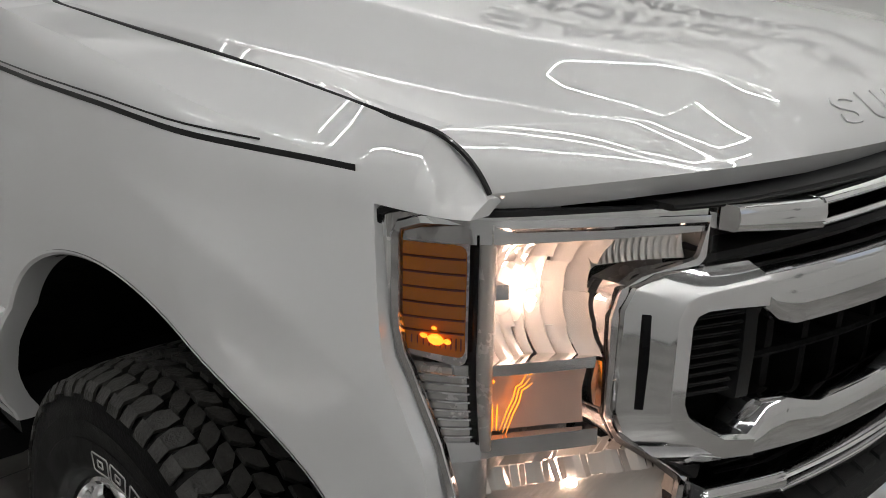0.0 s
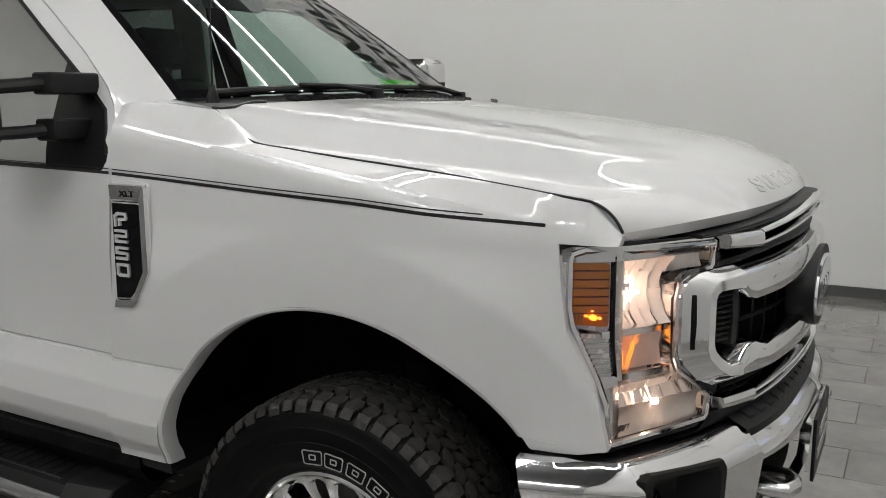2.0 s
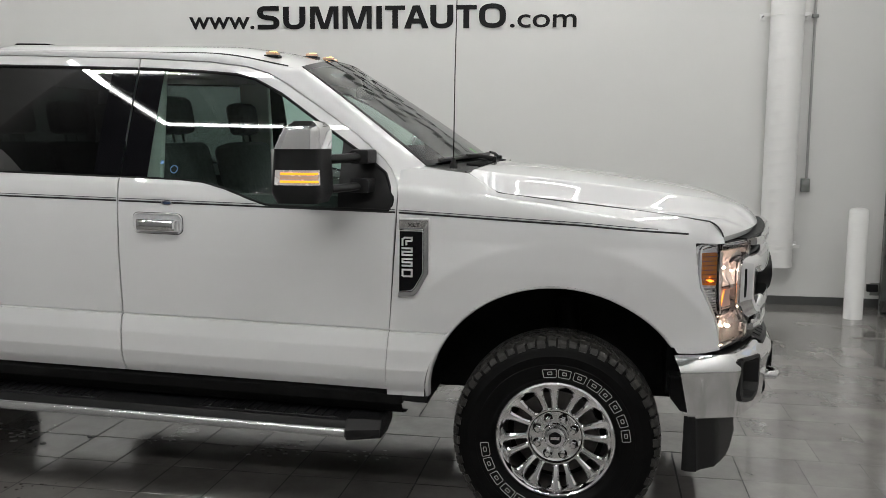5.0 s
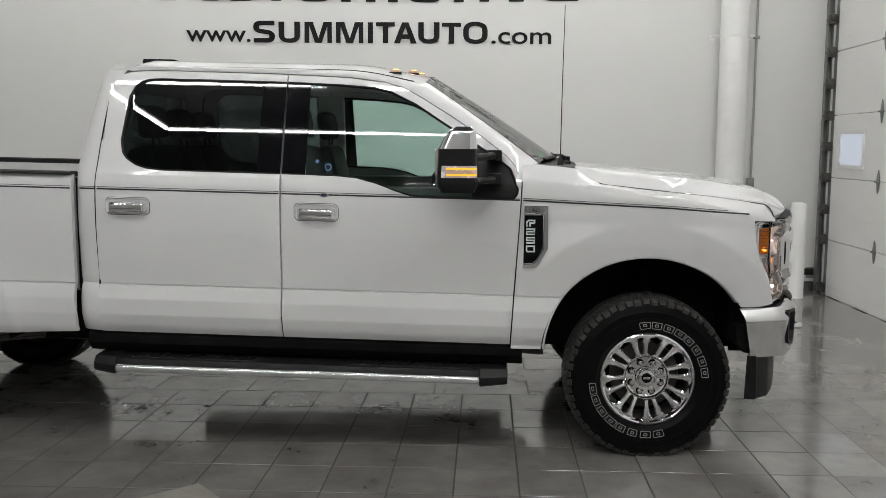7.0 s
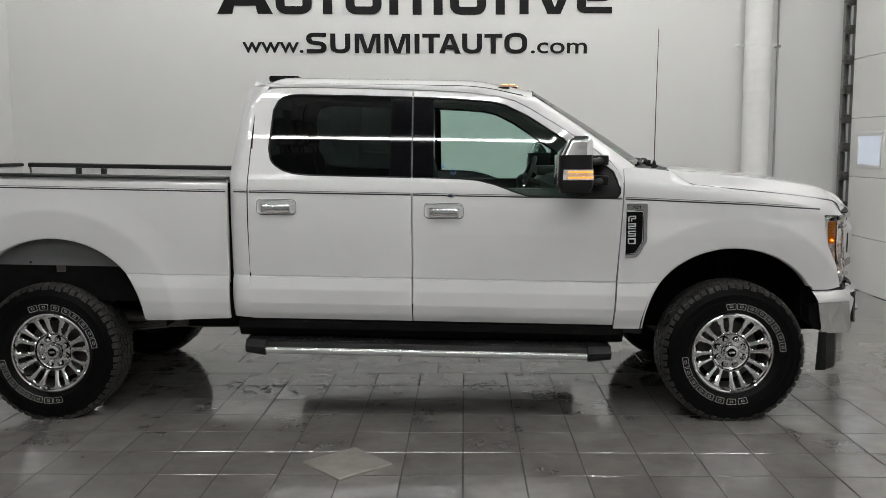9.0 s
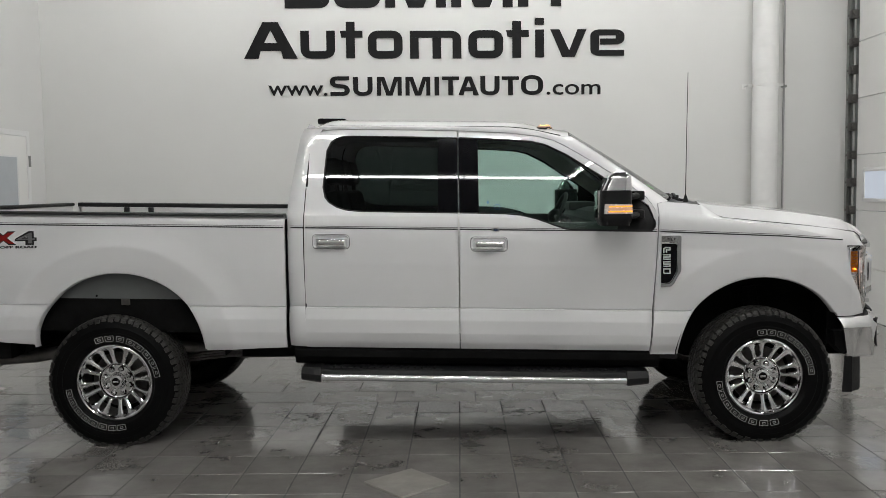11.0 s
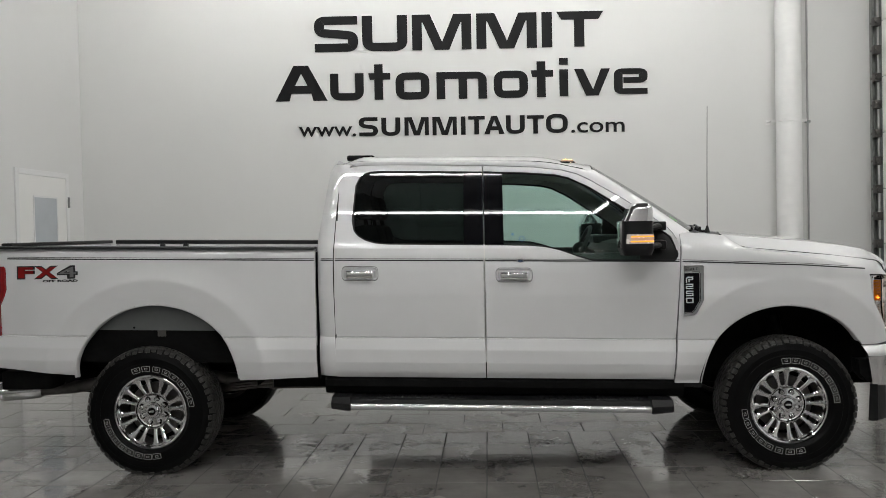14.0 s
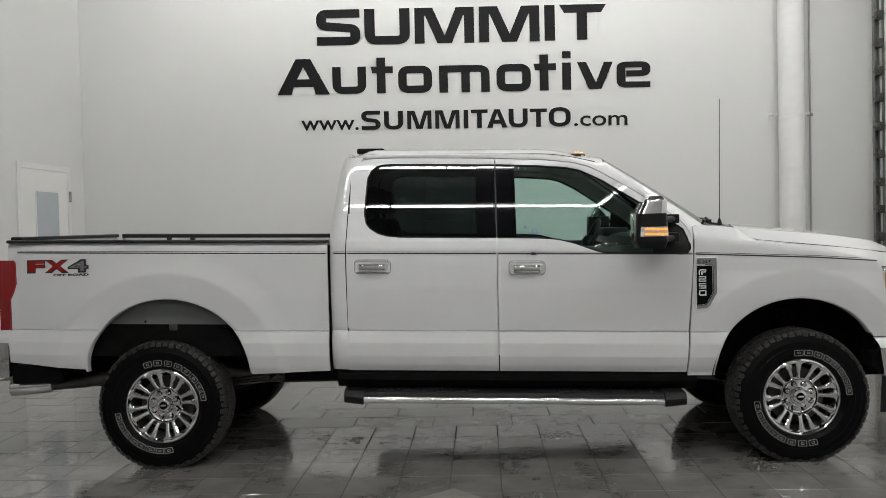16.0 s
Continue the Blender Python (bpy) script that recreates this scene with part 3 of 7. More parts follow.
# ---- the pickup truck: x ahead from the front axle, right side towards -y ----
truck = thing("pickup_truck", (-2.03, 0, 0), "white crew-cab pickup truck with chrome trim and lit lamps", "pickup truck")
ARCH_F = (0.003, 0.60, 0.541, 0.499)
ARCH_R = (-4.005, 0.60, 0.54, 0.484)


def arch_z(x, arch, low):
    cx, z0, a, h = arch
    u = (x - cx) / a
    return max(low, z0 + h * math.sqrt(1 - u * u)) if abs(u) < 1 else low


def arch_r(x, z, arch):
    cx, z0, a, h = arch
    return math.hypot((x - cx) / a, (max(z, z0) - z0) / h)


SIDE_Z = [0.55, 0.62, 0.66, 0.72, 0.80, 0.872, 0.8745, 0.8815, 1.0, 1.15, 1.30, 1.40, 1.445, 1.47, 1.50, 1.60, 1.75, 1.90, 1.97, 2.02]
SIDE_Y = [0.930, 0.945, 0.968, 0.985, 0.984, 0.967, 0.953, 0.960, 0.968, 0.976, 0.973, 0.966, 0.957, 0.944, 0.936, 0.912, 0.872, 0.826, 0.797, 0.76]
SIDE_Y = [y - 0.016 * min(1.0, max(0.0, (1.9 - z) / 0.4)) for y, z in zip(SIDE_Y, SIDE_Z)]


def cab_y(x, z):
    """Half width of the cab, which narrows forwards above the belt."""
    if z < 1.47:
        return interp(z, SIDE_Z, SIDE_Y)
    u = z - 1.47
    return 0.928 - 0.38 * u - 0.08 * u * u


def side_y(x, z):
    """Half width of the cab, fender and bed side at x and height z."""
    y = interp(z, SIDE_Z, SIDE_Y)
    if x < -2.94:  # bed: straight and a little wider
        y = interp(z, [0.58, 0.64, 0.72, 0.80, 0.872, 0.8745, 0.8815, 1.1, 1.36, 1.42, 1.445, 1.46], [0.955, 0.985, 1.000, 0.999, 0.984, 0.969, 0.976, 0.984, 0.980, 0.970, 0.955, 0.925])
        y -= 0.008 + 0.02 * smooth(-4.75, -5.05, x)
    elif x > -0.66:  # fender
        z_top = 1.54 - 0.10 * smooth(-0.45, -0.2, x) - 0.07 * smooth(-0.2, 0.55, x)
        y = interp(max(z, 0.90) if x > 0.2 else z, [0.55, 0.62, 0.66, 0.72, 0.80, 0.872, 0.8745, 0.8815, 1.0, 1.15, 1.30, 1.37], [0.914, 0.929, 0.952, 0.969, 0.968, 0.951, 0.938, 0.944, 0.952, 0.960, 0.956, 0.950])
        s = smooth(1.30, 1.30 + (z_top - 1.30) * 1.0, z)
        edge = 0.925 if x < -0.4 else interp(x, [-0.4, -0.25, 0.58], [0.90, 0.885, 0.836])
        y += (edge - 0.950) * s
    if x > 0.24:  # the nose tapers
        y -= 0.078 * smooth(0.24, 0.58, x) + 0.012 * max(0.0, (x - 0.56) / 0.08)
    for arch in (ARCH_F, ARCH_R):
        r = arch_r(x, z, arch)
        if r < 1.62:
            y += 0.019 * min(1.0, (1.62 - r) / 0.29) ** 1.5 - 0.014 * max(0.0, (1.33 - r) / 0.33)
    return y


def columns(a, b, n, extra=()):
    return sorted({round(v, 5) for v in (*np.linspace(a, b, n), *extra)})


def side_panel(xs, low, high, levels, fold=0.03, surf=None, bm=None):
    """A pressed panel: columns along x from low(x) to high(x), its rim folded inwards."""
    surf = surf or side_y
    bm = bm if bm is not None else bmesh.new()
    if levels:
        rows = []
        for x in xs:
            lo, hi = low(x), high(x)
            rows.append([(x, -surf(x, z), z) for z in (min(max(v, lo), hi) for v in levels)])
        grid(bm, rows)
    bmesh.ops.remove_doubles(bm, verts=bm.verts, dist=0.0004)
    bad = [f for f in bm.faces if f.calc_area() < 1e-9]
    bmesh.ops.delete(bm, geom=bad, context="FACES")
    rim = [e for e in bm.edges if e.is_boundary]
    ret = bmesh.ops.extrude_edge_only(bm, edges=rim)
    for v in [g for g in ret["geom"] if isinstance(g, bmesh.types.BMVert)]:
        v.co.y += fold
    loose = [v for v in bm.verts if not v.link_faces]
    bmesh.ops.delete(bm, geom=loose, context="VERTS")
    bmesh.ops.recalc_face_normals(bm, faces=bm.faces)
    mid = min(bm.faces, key=lambda f: f.calc_center_median().y)
    if mid.normal.y > 0:
        bmesh.ops.reverse_faces(bm, faces=bm.faces)
    return bm


LEV = sorted({*np.linspace(0.55, 2.0, 120).round(4), 0.872, 0.8745, 0.8815, 0.62, 0.66, 0.72, 0.80, 1.445})

# bed side
bed_low = lambda x: arch_z(x, ARCH_R, interp(x, [-5.06, -4.55, -3.47, -2.96], [0.665, 0.622, 0.596, 0.622]))  # noqa: E731
xs = columns(-5.045, -2.962, 130, np.concatenate([ARCH_R[0] + ARCH_R[2] * np.cos(np.linspace(0.0, math.pi, 61)), [-4.5455, -3.4645]]))
bed_side, bed_side_far = pair("bed_side", side_panel(xs, bed_low, lambda x: 1.438, [*LEV, 1.438]), PAINT, truck, "white bed side with a flared wheel arch", True)

# arch lips
def arch_lip(arch, low, name):
    bm = bmesh.new()
    rows = []
    cx, z0, a, h = arch
    for k in range(61):
        t = math.pi * k / 60
        row = []
        for f, out in ((1.0, 0.0015), (0.992, 0.001), (0.982, -0.004), (0.975, -0.02), (0.975, -0.05)):
            x, z = cx + a * f * math.cos(t), z0 + h * f * math.sin(t)
            xo, zo = cx + a * math.cos(t), z0 + h * math.sin(t)
            row.append((x, -(side_y(xo, max(zo, low(xo))) + out), max(z, low(x))))
        rows.append(row)
    grid(bm, rows, flip=True)
    return pair(name, bm, PAINT, truck, "", True)


arch_lip(ARCH_R, lambda x: 0.605, "arch_lip")
arch_lip(ARCH_F, lambda x: 0.602 if x < 0 else 0.866, "arch_lip")

# bed rail cap, inner walls, floor, tailgate
for prof in ([(-0.975, 1.436), (-0.970, 1.449), (-0.958, 1.455), (-0.89, 1.455), (-0.878, 1.449), (-0.876, 1.425)], [(0.975, 1.449), (0.968, 1.468), (0.955, 1.474), (0.89, 1.474), (0.878, 1.468), (0.876, 1.440)]):
    bm = bmesh.new()
    grid(bm, [[(x, y, z) for y, z in prof] for x in np.linspace(-5.04, -2.965, 30)], flip=True)
    for x in (-5.04, -2.965):
        bm.faces.new([bm.verts.new((x, y, z)) for y, z in prof])
    bmesh.ops.recalc_face_normals(bm, faces=bm.faces)
    part("bed_rail_cap", bm, BLACK, truck, "black plastic bed rail cap", True)
bm = bmesh.new()
box(bm, -5.0, -2.97, -0.89, -0.86, 0.85, 1.438)
for x in (-4.9, -3.6, -3.1):
    box(bm, x - 0.05, x + 0.05, -0.86, -0.845, 1.05, 1.40, 0.01)
pair("bed_inner_wall", bm, PAINT_INNER, truck, "white inner bed wall", True)
bed_floor = part("bed_floor", boxed(-5.0, -2.97, -0.86, 0.86, 0.83, 0.86), PAINT_INNER, truck, "", True)
for k in range(12):
    part("bed_rib", boxed(-4.99, -2.98, -0.8 + k * 0.14, -0.74 + k * 0.14, 0.859, 0.872, 0.004, 1), PAINT_INNER, bed_floor, "", True)
# dark board standing in for the shade between cab and bed
part("gap_shade", boxed(-2.970, -2.958, -0.90, 0.90, 0.60, 1.42), UNDER, truck, "", True)
part("bed_front_wall", boxed(-3.0, -2.972, -0.87, 0.87, 0.82, 1.445, 0.006), PAINT, truck, "", True)
bm = bmesh.new()
box(bm, -5.10, -5.045, -0.80, 0.80, 0.80, 1.45, 0.015)
part("tailgate", bm, PAINT, truck, "white tailgate", True)
part("tailgate_cap", boxed(-5.105, -5.03, -0.80, 0.80, 1.448, 1.472, 0.008), BLACK, truck, "black plastic tailgate cap", True)
for x in (-4.62, -4.42):
    bm = boxed(x - 0.02, x + 0.02, 0.83, 0.862, 1.36, 1.44, 0.006)
    part("tie_down", bm, BLACK, truck, "", True)

# tail lamps, wrapping the rear corner
bm = bmesh.new()
outline = [(-5.10, 1.325), (-5.005, 1.325), (-4.992, 1.310), (-4.988, 1.175), (-5.006, 1.12), (-5.030, 1.07), (-5.034, 0.872), (-5.10, 0.872)]
prism(bm, [(x, -0.90, z) for x, z in outline], (0, -0.072, 0), 0.008)
lamp, _ = pair("tail_lamp", bm, RED_LENS, truck, "red tail lamp lens wrapping the rear corner", True)

# rear wheel house: white-painted upper sheet, the arch's shade put into its grey, and dark inner
bm = bmesh.new()
box(bm, -4.56, -3.46, -0.905, -0.90, 0.908, 1.42)
pair("arch_backing", boxed(-4.64, -3.38, -0.8985, -0.892, 0.70, 0.915), UNDER, truck, "", True)
pair("inner_bed_sheet", bm, SHADED_SHEET, truck, "white inner sheet above the rear wheel, coloured grey as in shade", True)
for x in (-4.17, -4.46, -3.58):
    pair("plug", sweep(bmesh.new(), [(x, -0.903, 0.925), (x, -0.911, 0.925)], 0.007, 8), UNDER, truck, "", True)
bm = boxed(-4.018, -3.962, -0.905, -0.899, 0.868, 0.914, 0.004)
pair("bracket", bm, METAL_DARK, truck, "small steel bracket", True)


# cab corner behind the rear door
def rear_edge(z):
    return arc_interp(z, [0.55, 1.0, 1.35, 1.5, 1.75, 1.90, 1.99], [-2.832, -2.84, -2.843, -2.838, -2.826, -2.805, -2.74])


def cab_back(z):
    return interp(z, [0.6, 1.40, 1.50, 1.95, 2.02], [-2.949, -2.952, -2.953, -2.893, -2.856])


bm = bmesh.new()
zs = np.linspace(0.625, 1.995, 50)
rows = []
for z in zs:
    a, b = cab_back(z), rear_edge(z) - 0.006
    row = []
    for k in range(9):
        u = k / 8
        x = a + (b - a) * u
        turn_in = 0.035 * (1 - u) ** 3
        row.append((x, -(cab_y(x, z) - turn_in), z))
    row.insert(0, (a, -(cab_y(x, z) - 0.12), z))
    row.insert(0, (a + 0.004, -(cab_y(x, z) - 0.35), z))
    row.append((b, -(cab_y(x, z) - 0.03), z))
    rows.append(row)
grid(bm, rows, flip=False)
bmesh.ops.recalc_face_normals(bm, faces=bm.faces)
if sum(f.normal.y for f in bm.faces) > 0:
    bmesh.ops.reverse_faces(bm, faces=bm.faces)
pair("cab_corner", bm, PAINT, truck, "white cab corner panel", True)
# dark strip drawn for the shaded seam behind the rear door
bm = bmesh.new()
grid(bm, [[(rear_edge(z) + d, -(cab_y(rear_edge(z), z) - 0.0025), z) for d in (-0.0065, 0.002)] for z in np.linspace(0.64, 1.93, 40)])
pair("gap_shade", bm, UNDER, truck, "", True)
bm = bmesh.new()
grid(bm, [[(cab_back(z) + 0.006, y, z) for y in np.linspace(-0.62, 0.62, 9)] for z in (0.65, 1.0, 1.42)])
grid(bm, [[(cab_back(z) + 0.006, y, z) for y in np.linspace(-0.62, 0.62, 9)] for z in (1.90, 1.95, 2.03)])
part("cab_back_panel", bm, PAINT, truck, "", True)
bm = bmesh.new()
grid(bm, [[(cab_back(z) + 0.008, y, z) for y in np.linspace(-0.62, 0.62, 9)] for z in (1.42, 1.66, 1.90)])
part("rear_window", bm, PRIVACY, truck, "dark tinted rear window", True)

# window outline, shared by both doors
WB_X = [-2.73, -2.715, -2.69, -2.64, -2.58, -2.50, -1.75, -1.60, -1.50, -1.40, -1.30, -1.22, -1.14, -0.72, -0.69, -0.672]
WB_Z = [1.62, 1.555, 1.525, 1.495, 1.478, 1.471, 1.466, 1.464, 1.457, 1.435, 1.400, 1.376, 1.369, 1.366, 1.374, 1.40]
WT_X = [-2.73, -2.715, -2.69, -2.66, -2.62, -2.56, -2.2, -1.88, -1.60, -1.42, -1.33, -1.20, -1.05, -0.90, -0.78, -0.71, -0.672]
WT_Z = [1.62, 1.85, 1.905, 1.930, 1.942, 1.946, 1.944, 1.940, 1.932, 1.920, 1.900, 1.838, 1.742, 1.648, 1.572, 1.520, 1.42]


def win_low(x):
    return interp(x, WB_X, WB_Z) if -2.73 < x < -0.672 else 1.41 if x > -1 else 1.62


def win_top(x):
    return interp(x, WT_X, WT_Z) if -2.73 < x < -0.672 else 1.41 if x > -1 else 1.62


# top edge of the doors (seam with the roof rail and pillar)
DT_X = [-2.84, -2.825, -2.81, -2.79, -2.76, -2.72, -2.65, -2.45, -1.88, -1.55, -1.37, -1.27, -1.19, -1.02, -0.84, -0.72, -0.68, -0.655, -0.65]
DT_Z = [1.50, 1.86, 1.91, 1.946, 1.970, 1.982, 1.988, 1.990, 1.984, 1.972, 1.952, 1.925, 1.885, 1.783, 1.667, 1.575, 1.525, 1.465, 1.40]


def door_top(x):
    return interp(x, DT_X, DT_Z)


def front_edge(z):
    """Front seam of the front door below the belt."""
    return arc_interp(z, [0.55, 0.7, 1.0, 1.3, 1.45], [-0.708, -0.702, -0.682, -0.662, -0.654])


def door_shell(x0, x1, name, label):
    """Door skin with its window opening, the end seams following the body's curves."""
    bm = bmesh.new()

    def bend(z, x):
        # columns lean with the seams at either end
        if x1 > -1:
            w = smooth(x1 - 0.25, x1, x) if z < 1.45 else 0.0
            return x + w * (front_edge(min(z, 1.45)) - x1)
        w = 1 - smooth(x0, x0 + 0.12, x)
        return x + w * ((rear_edge(z) if z > 1.4 else rear_edge(1.4)) - x0) * (1 if z < 1.62 else 0)

    xs = [x for x in columns(x0, x1, 46, [*WB_X, *WT_X, *DT_X]) if x0 <= x <= x1]
    for lo, hi in ((lambda x: 0.620, win_low), (win_top, door_top)):
        rows = []
        for x in xs:
            if hi(x) - lo(x) < 0.0005:
                continue
            row = []
            for z in (min(max(v, lo(x)), hi(x)) for v in LEV):
                row.append((bend(z, x), -cab_y(x, z), z))
            rows.append(row)
        grid(bm, rows)
    bmesh.ops.remove_doubles(bm, verts=bm.verts, dist=0.0004)
    bmesh.ops.delete(bm, geom=[f for f in bm.faces if f.calc_area() < 1e-9], context="FACES")
    rim = [e for e in bm.edges if e.is_boundary]
    ret = bmesh.ops.extrude_edge_only(bm, edges=rim)
    for v in [g for g in ret["geom"] if isinstance(g, bmesh.types.BMVert)]:
        v.co.y += 0.009
    bmesh.ops.delete(bm, geom=[v for v in bm.verts if not v.link_faces], context="VERTS")
    bmesh.ops.recalc_face_normals(bm, faces=bm.faces)
    lowest = min(bm.faces, key=lambda f: f.calc_center_median().y)
    if lowest.normal.y > 0:
        bmesh.ops.reverse_faces(bm, faces=bm.faces)
    return pair(name, bm, PAINT, truck, label, True)


rear_door, rear_door_far = door_shell(-2.836, -1.8855, "rear_door", "white rear door with a dark tinted window")
front_door, front_door_far = door_shell(-1.8795, -0.655, "front_door", "white front door with a tinted window and chrome handle")


def strip(xs, low, high, inset, nz=8):
    bm = bmesh.new()
    rows = []
    for x in xs:
        lo, hi = low(x), high(x)
        rows.append([(x, -(cab_y(x, z) - inset), z) for z in np.linspace(lo, hi, nz)])
    grid(bm, rows)
    return bm


# panes and black pillar trims
xs = [x for x in columns(-2.728, -1.985, 20, [*WB_X, *WT_X]) if -2.73 < x < -1.98]
pane, _ = pair("rear_door_pane", strip(xs, lambda x: win_low(x) - 0.002, lambda x: win_top(x) + 0.002, 0.011), PRIVACY, rear_door, "dark privacy glass", True)
xs = [x for x in columns(-1.762, -0.90, 26, [*WB_X, *WT_X]) if -1.765 < x < -0.89]
pair("front_door_pane", strip(xs, lambda x: win_low(x) - 0.002, lambda x: win_top(x) + 0.002, 0.011), GLASS, front_door, "lightly tinted glass", True)
pair("pillar_trim", strip(np.linspace(-1.985, -1.887, 5), lambda x: win_low(x) - 0.001, lambda x: win_top(x) + 0.001, 0.006), GLOSS_BLACK, rear_door, "gloss black pillar trim", True)
pair("pillar_trim", strip(np.linspace(-1.878, -1.762, 5), lambda x: win_low(x) - 0.001, lambda x: win_top(x) + 0.001, 0.006), GLOSS_BLACK, front_door, "gloss black pillar trim", True)
pair("window_channel", strip(np.linspace(-2.01, -1.984, 3), lambda x: win_low(x), lambda x: win_top(x), 0.0085), GLOSS_BLACK, rear_door, "", True)
pair("window_channel", strip(np.linspace(-1.778, -1.757, 3), lambda x: win_low(x), lambda x: win_top(x), 0.0045), GLOSS_BLACK, front_door, "", True)


def seal(xs, edge, inset, r, closed=False):
    return sweep(bmesh.new(), [(x, -(cab_y(x, edge(x)) - inset), edge(x)) for x in xs], r, 6)


pair("window_seal", seal([x for x in columns(-2.72, -1.887, 30, WT_X) if x < -1.886], win_top, 0.004, 0.006), BLACK, rear_door, "", True)
pair("window_seal", seal([x for x in columns(-2.72, -1.887, 30, WB_X) if x < -1.886], win_low, 0.004, 0.006), BLACK, rear_door, "", True)
pair("window_seal", seal([x for x in columns(-1.878, -0.675, 40, WT_X) if x > -1.88], win_top, 0.004, 0.007), BLACK, front_door, "", True)
pair("window_seal", seal([x for x in columns(-1.878, -0.675, 40, WB_X) if x > -1.88], win_low, 0.004, 0.006), BLACK, front_door, "", True)

# sail panel that carries the mirror
xs = [x for x in columns(-0.905, -0.674, 16, [*WB_X, *WT_X]) if -0.906 < x < -0.673]
pair("sail_panel", strip(xs, lambda x: win_low(x) - 0.001, lambda x: min(win_top(x) + 0.001, 1.68), 0.003), BLACK, front_door, "black plastic mirror sail panel", True)


# handles: chrome strap over a shallow cup
def rounded(x0, x1, z0, z1, r, y, n=6):
    """Outline of a rounded rectangle on the truck's side."""
    pts = []
    for cx, cz, a0 in ((x1 - r, z1 - r, 0), (x0 + r, z1 - r, 90), (x0 + r, z0 + r, 180), (x1 - r, z0 + r, 270)):
        for k in range(n + 1):
            a = radians(a0 + 90 * k / n)
            pts.append((cx + r * math.cos(a), y, cz + r * math.sin(a)))
    return pts


def handle(x0, x1, z, door):
    y = -cab_y(x0, z)
    bm = bmesh.new()
    # cup: a raised rim round a shallow bowl
    rows = []
    for f, d in ((1.0, 0.004), (1.0, -0.006), (0.975, -0.0085), (0.94, -0.0085), (0.90, -0.006), (0.78, 0.0), (0.55, 0.004), (0.2, 0.005)):
        cx, hw, hh = (x0 + x1) / 2, (x1 - x0) / 2 + 0.004, 0.043
        sh = (1 - f) * hh
        row = rounded(cx - hw + sh, cx + hw - sh, z - hh + sh, z + hh - sh, max(0.004, 0.026 - sh * 0.4), y + d)
        rows.append(row + row[:1])
    grid(bm, rows)
    bm.faces.new([bm.verts.new(p) for p in rows[-1][:-1]])
    bmesh.ops.recalc_face_normals(bm, faces=bm.faces)
    for v in bm.verts:
        v.co.y = min(v.co.y, y - 0.0006)
    pair("handle_cup", bm, PAINT, door, "", True)
    ring = rounded(x0 - 0.0055, x1 + 0.0055, z - 0.0445, z + 0.0445, 0.0275, y - 0.0008)
    pair("handle_seam", sweep(bmesh.new(), ring, 0.0016, 5, closed=True), STRIPE, door, "", True)
    # strap with rolled edges, its ends turned in
    bm = bmesh.new()
    rows = []
    for u in np.linspace(0, 1, 25):
        x = x0 + 0.010 + (x1 - x0 - 0.020) * u
        e = min(u, 1 - u) / 0.12
        lift = 0.036 * (1 - max(0.0, 1 - e) ** 2.2)
        hh = 0.0255 - 0.004 * max(0.0, 1 - e) ** 2
        row = []
        for k in range(17):
            a = radians(-90 + 180 * k / 16)
            c, s_ = math.cos(a), math.sin(a)
            row.append((x, y - 0.002 - lift * (0.45 + 0.55 * abs(c) ** 0.55), z - 0.006 + hh * math.copysign(abs(s_) ** 0.75, s_)))
        rows.append(row)
    grid(bm, rows)
    rows2 = [[r[0], (r[0][0], r[0][1] + 0.008, z - 0.006), r[-1]] for r in rows]
    grid(bm, rows2, flip=True)
    bmesh.ops.remove_doubles(bm, verts=bm.verts, dist=0.0003)
    bmesh.ops.recalc_face_normals(bm, faces=bm.faces)
    pair("handle", bm, CHROME, door, "chrome pull handle", True)


handle(-2.785, -2.565, 1.284, rear_door)
handle(-1.805, -1.588, 1.278, front_door)
bm = bmesh.new()
sweep(bm, [(-1.655, -0.950, 1.3665), (-1.655, -0.9575, 1.3665)], 0.024, 20)
for v in bm.verts:
    v.co.z = 1.3665 + (v.co.z - 1.3665) * 0.42
part("small_badge", bm, CHROME, front_door, "small chrome oval badge", True)
bm = bmesh.new()
sweep(bm, [(-1.655, -0.9575, 1.3665), (-1.655, -0.9587, 1.3665)], 0.018, 20)
for v in bm.verts:
    v.co.z = 1.3665 + (v.co.z - 1.3665) * 0.36
part("badge_face", bm, BLUE_OVAL, front_door, "", True)

# fender
SEAM_X = [-0.655, -0.62, -0.50, -0.375, -0.31, -0.25, 0.0, 0.3, 0.58, 0.60, 0.62, 0.642]
SEAM_Z = [1.535, 1.545, 1.542, 1.530, 1.490, 1.455, 1.430, 1.405, 1.374, 1.354, 1.331, 1.305]
fen_top = lambda x: interp(x, SEAM_X, SEAM_Z)  # noqa: E731


def fen_low(x):
    return arch_z(x, ARCH_F, 0.600 if x < 0 else 0.844)


def crease_z(x):
    """Height of the shoulder crease, which falls away from the hood's edge towards the headlamp."""
    return min(fen_top(x) - 0.006, interp(x, [-0.66, -0.25, 0.0, 0.15, 0.30, 0.45, 0.58], [1.484, 1.445, 1.418, 1.396, 1.366, 1.335, 1.312]))


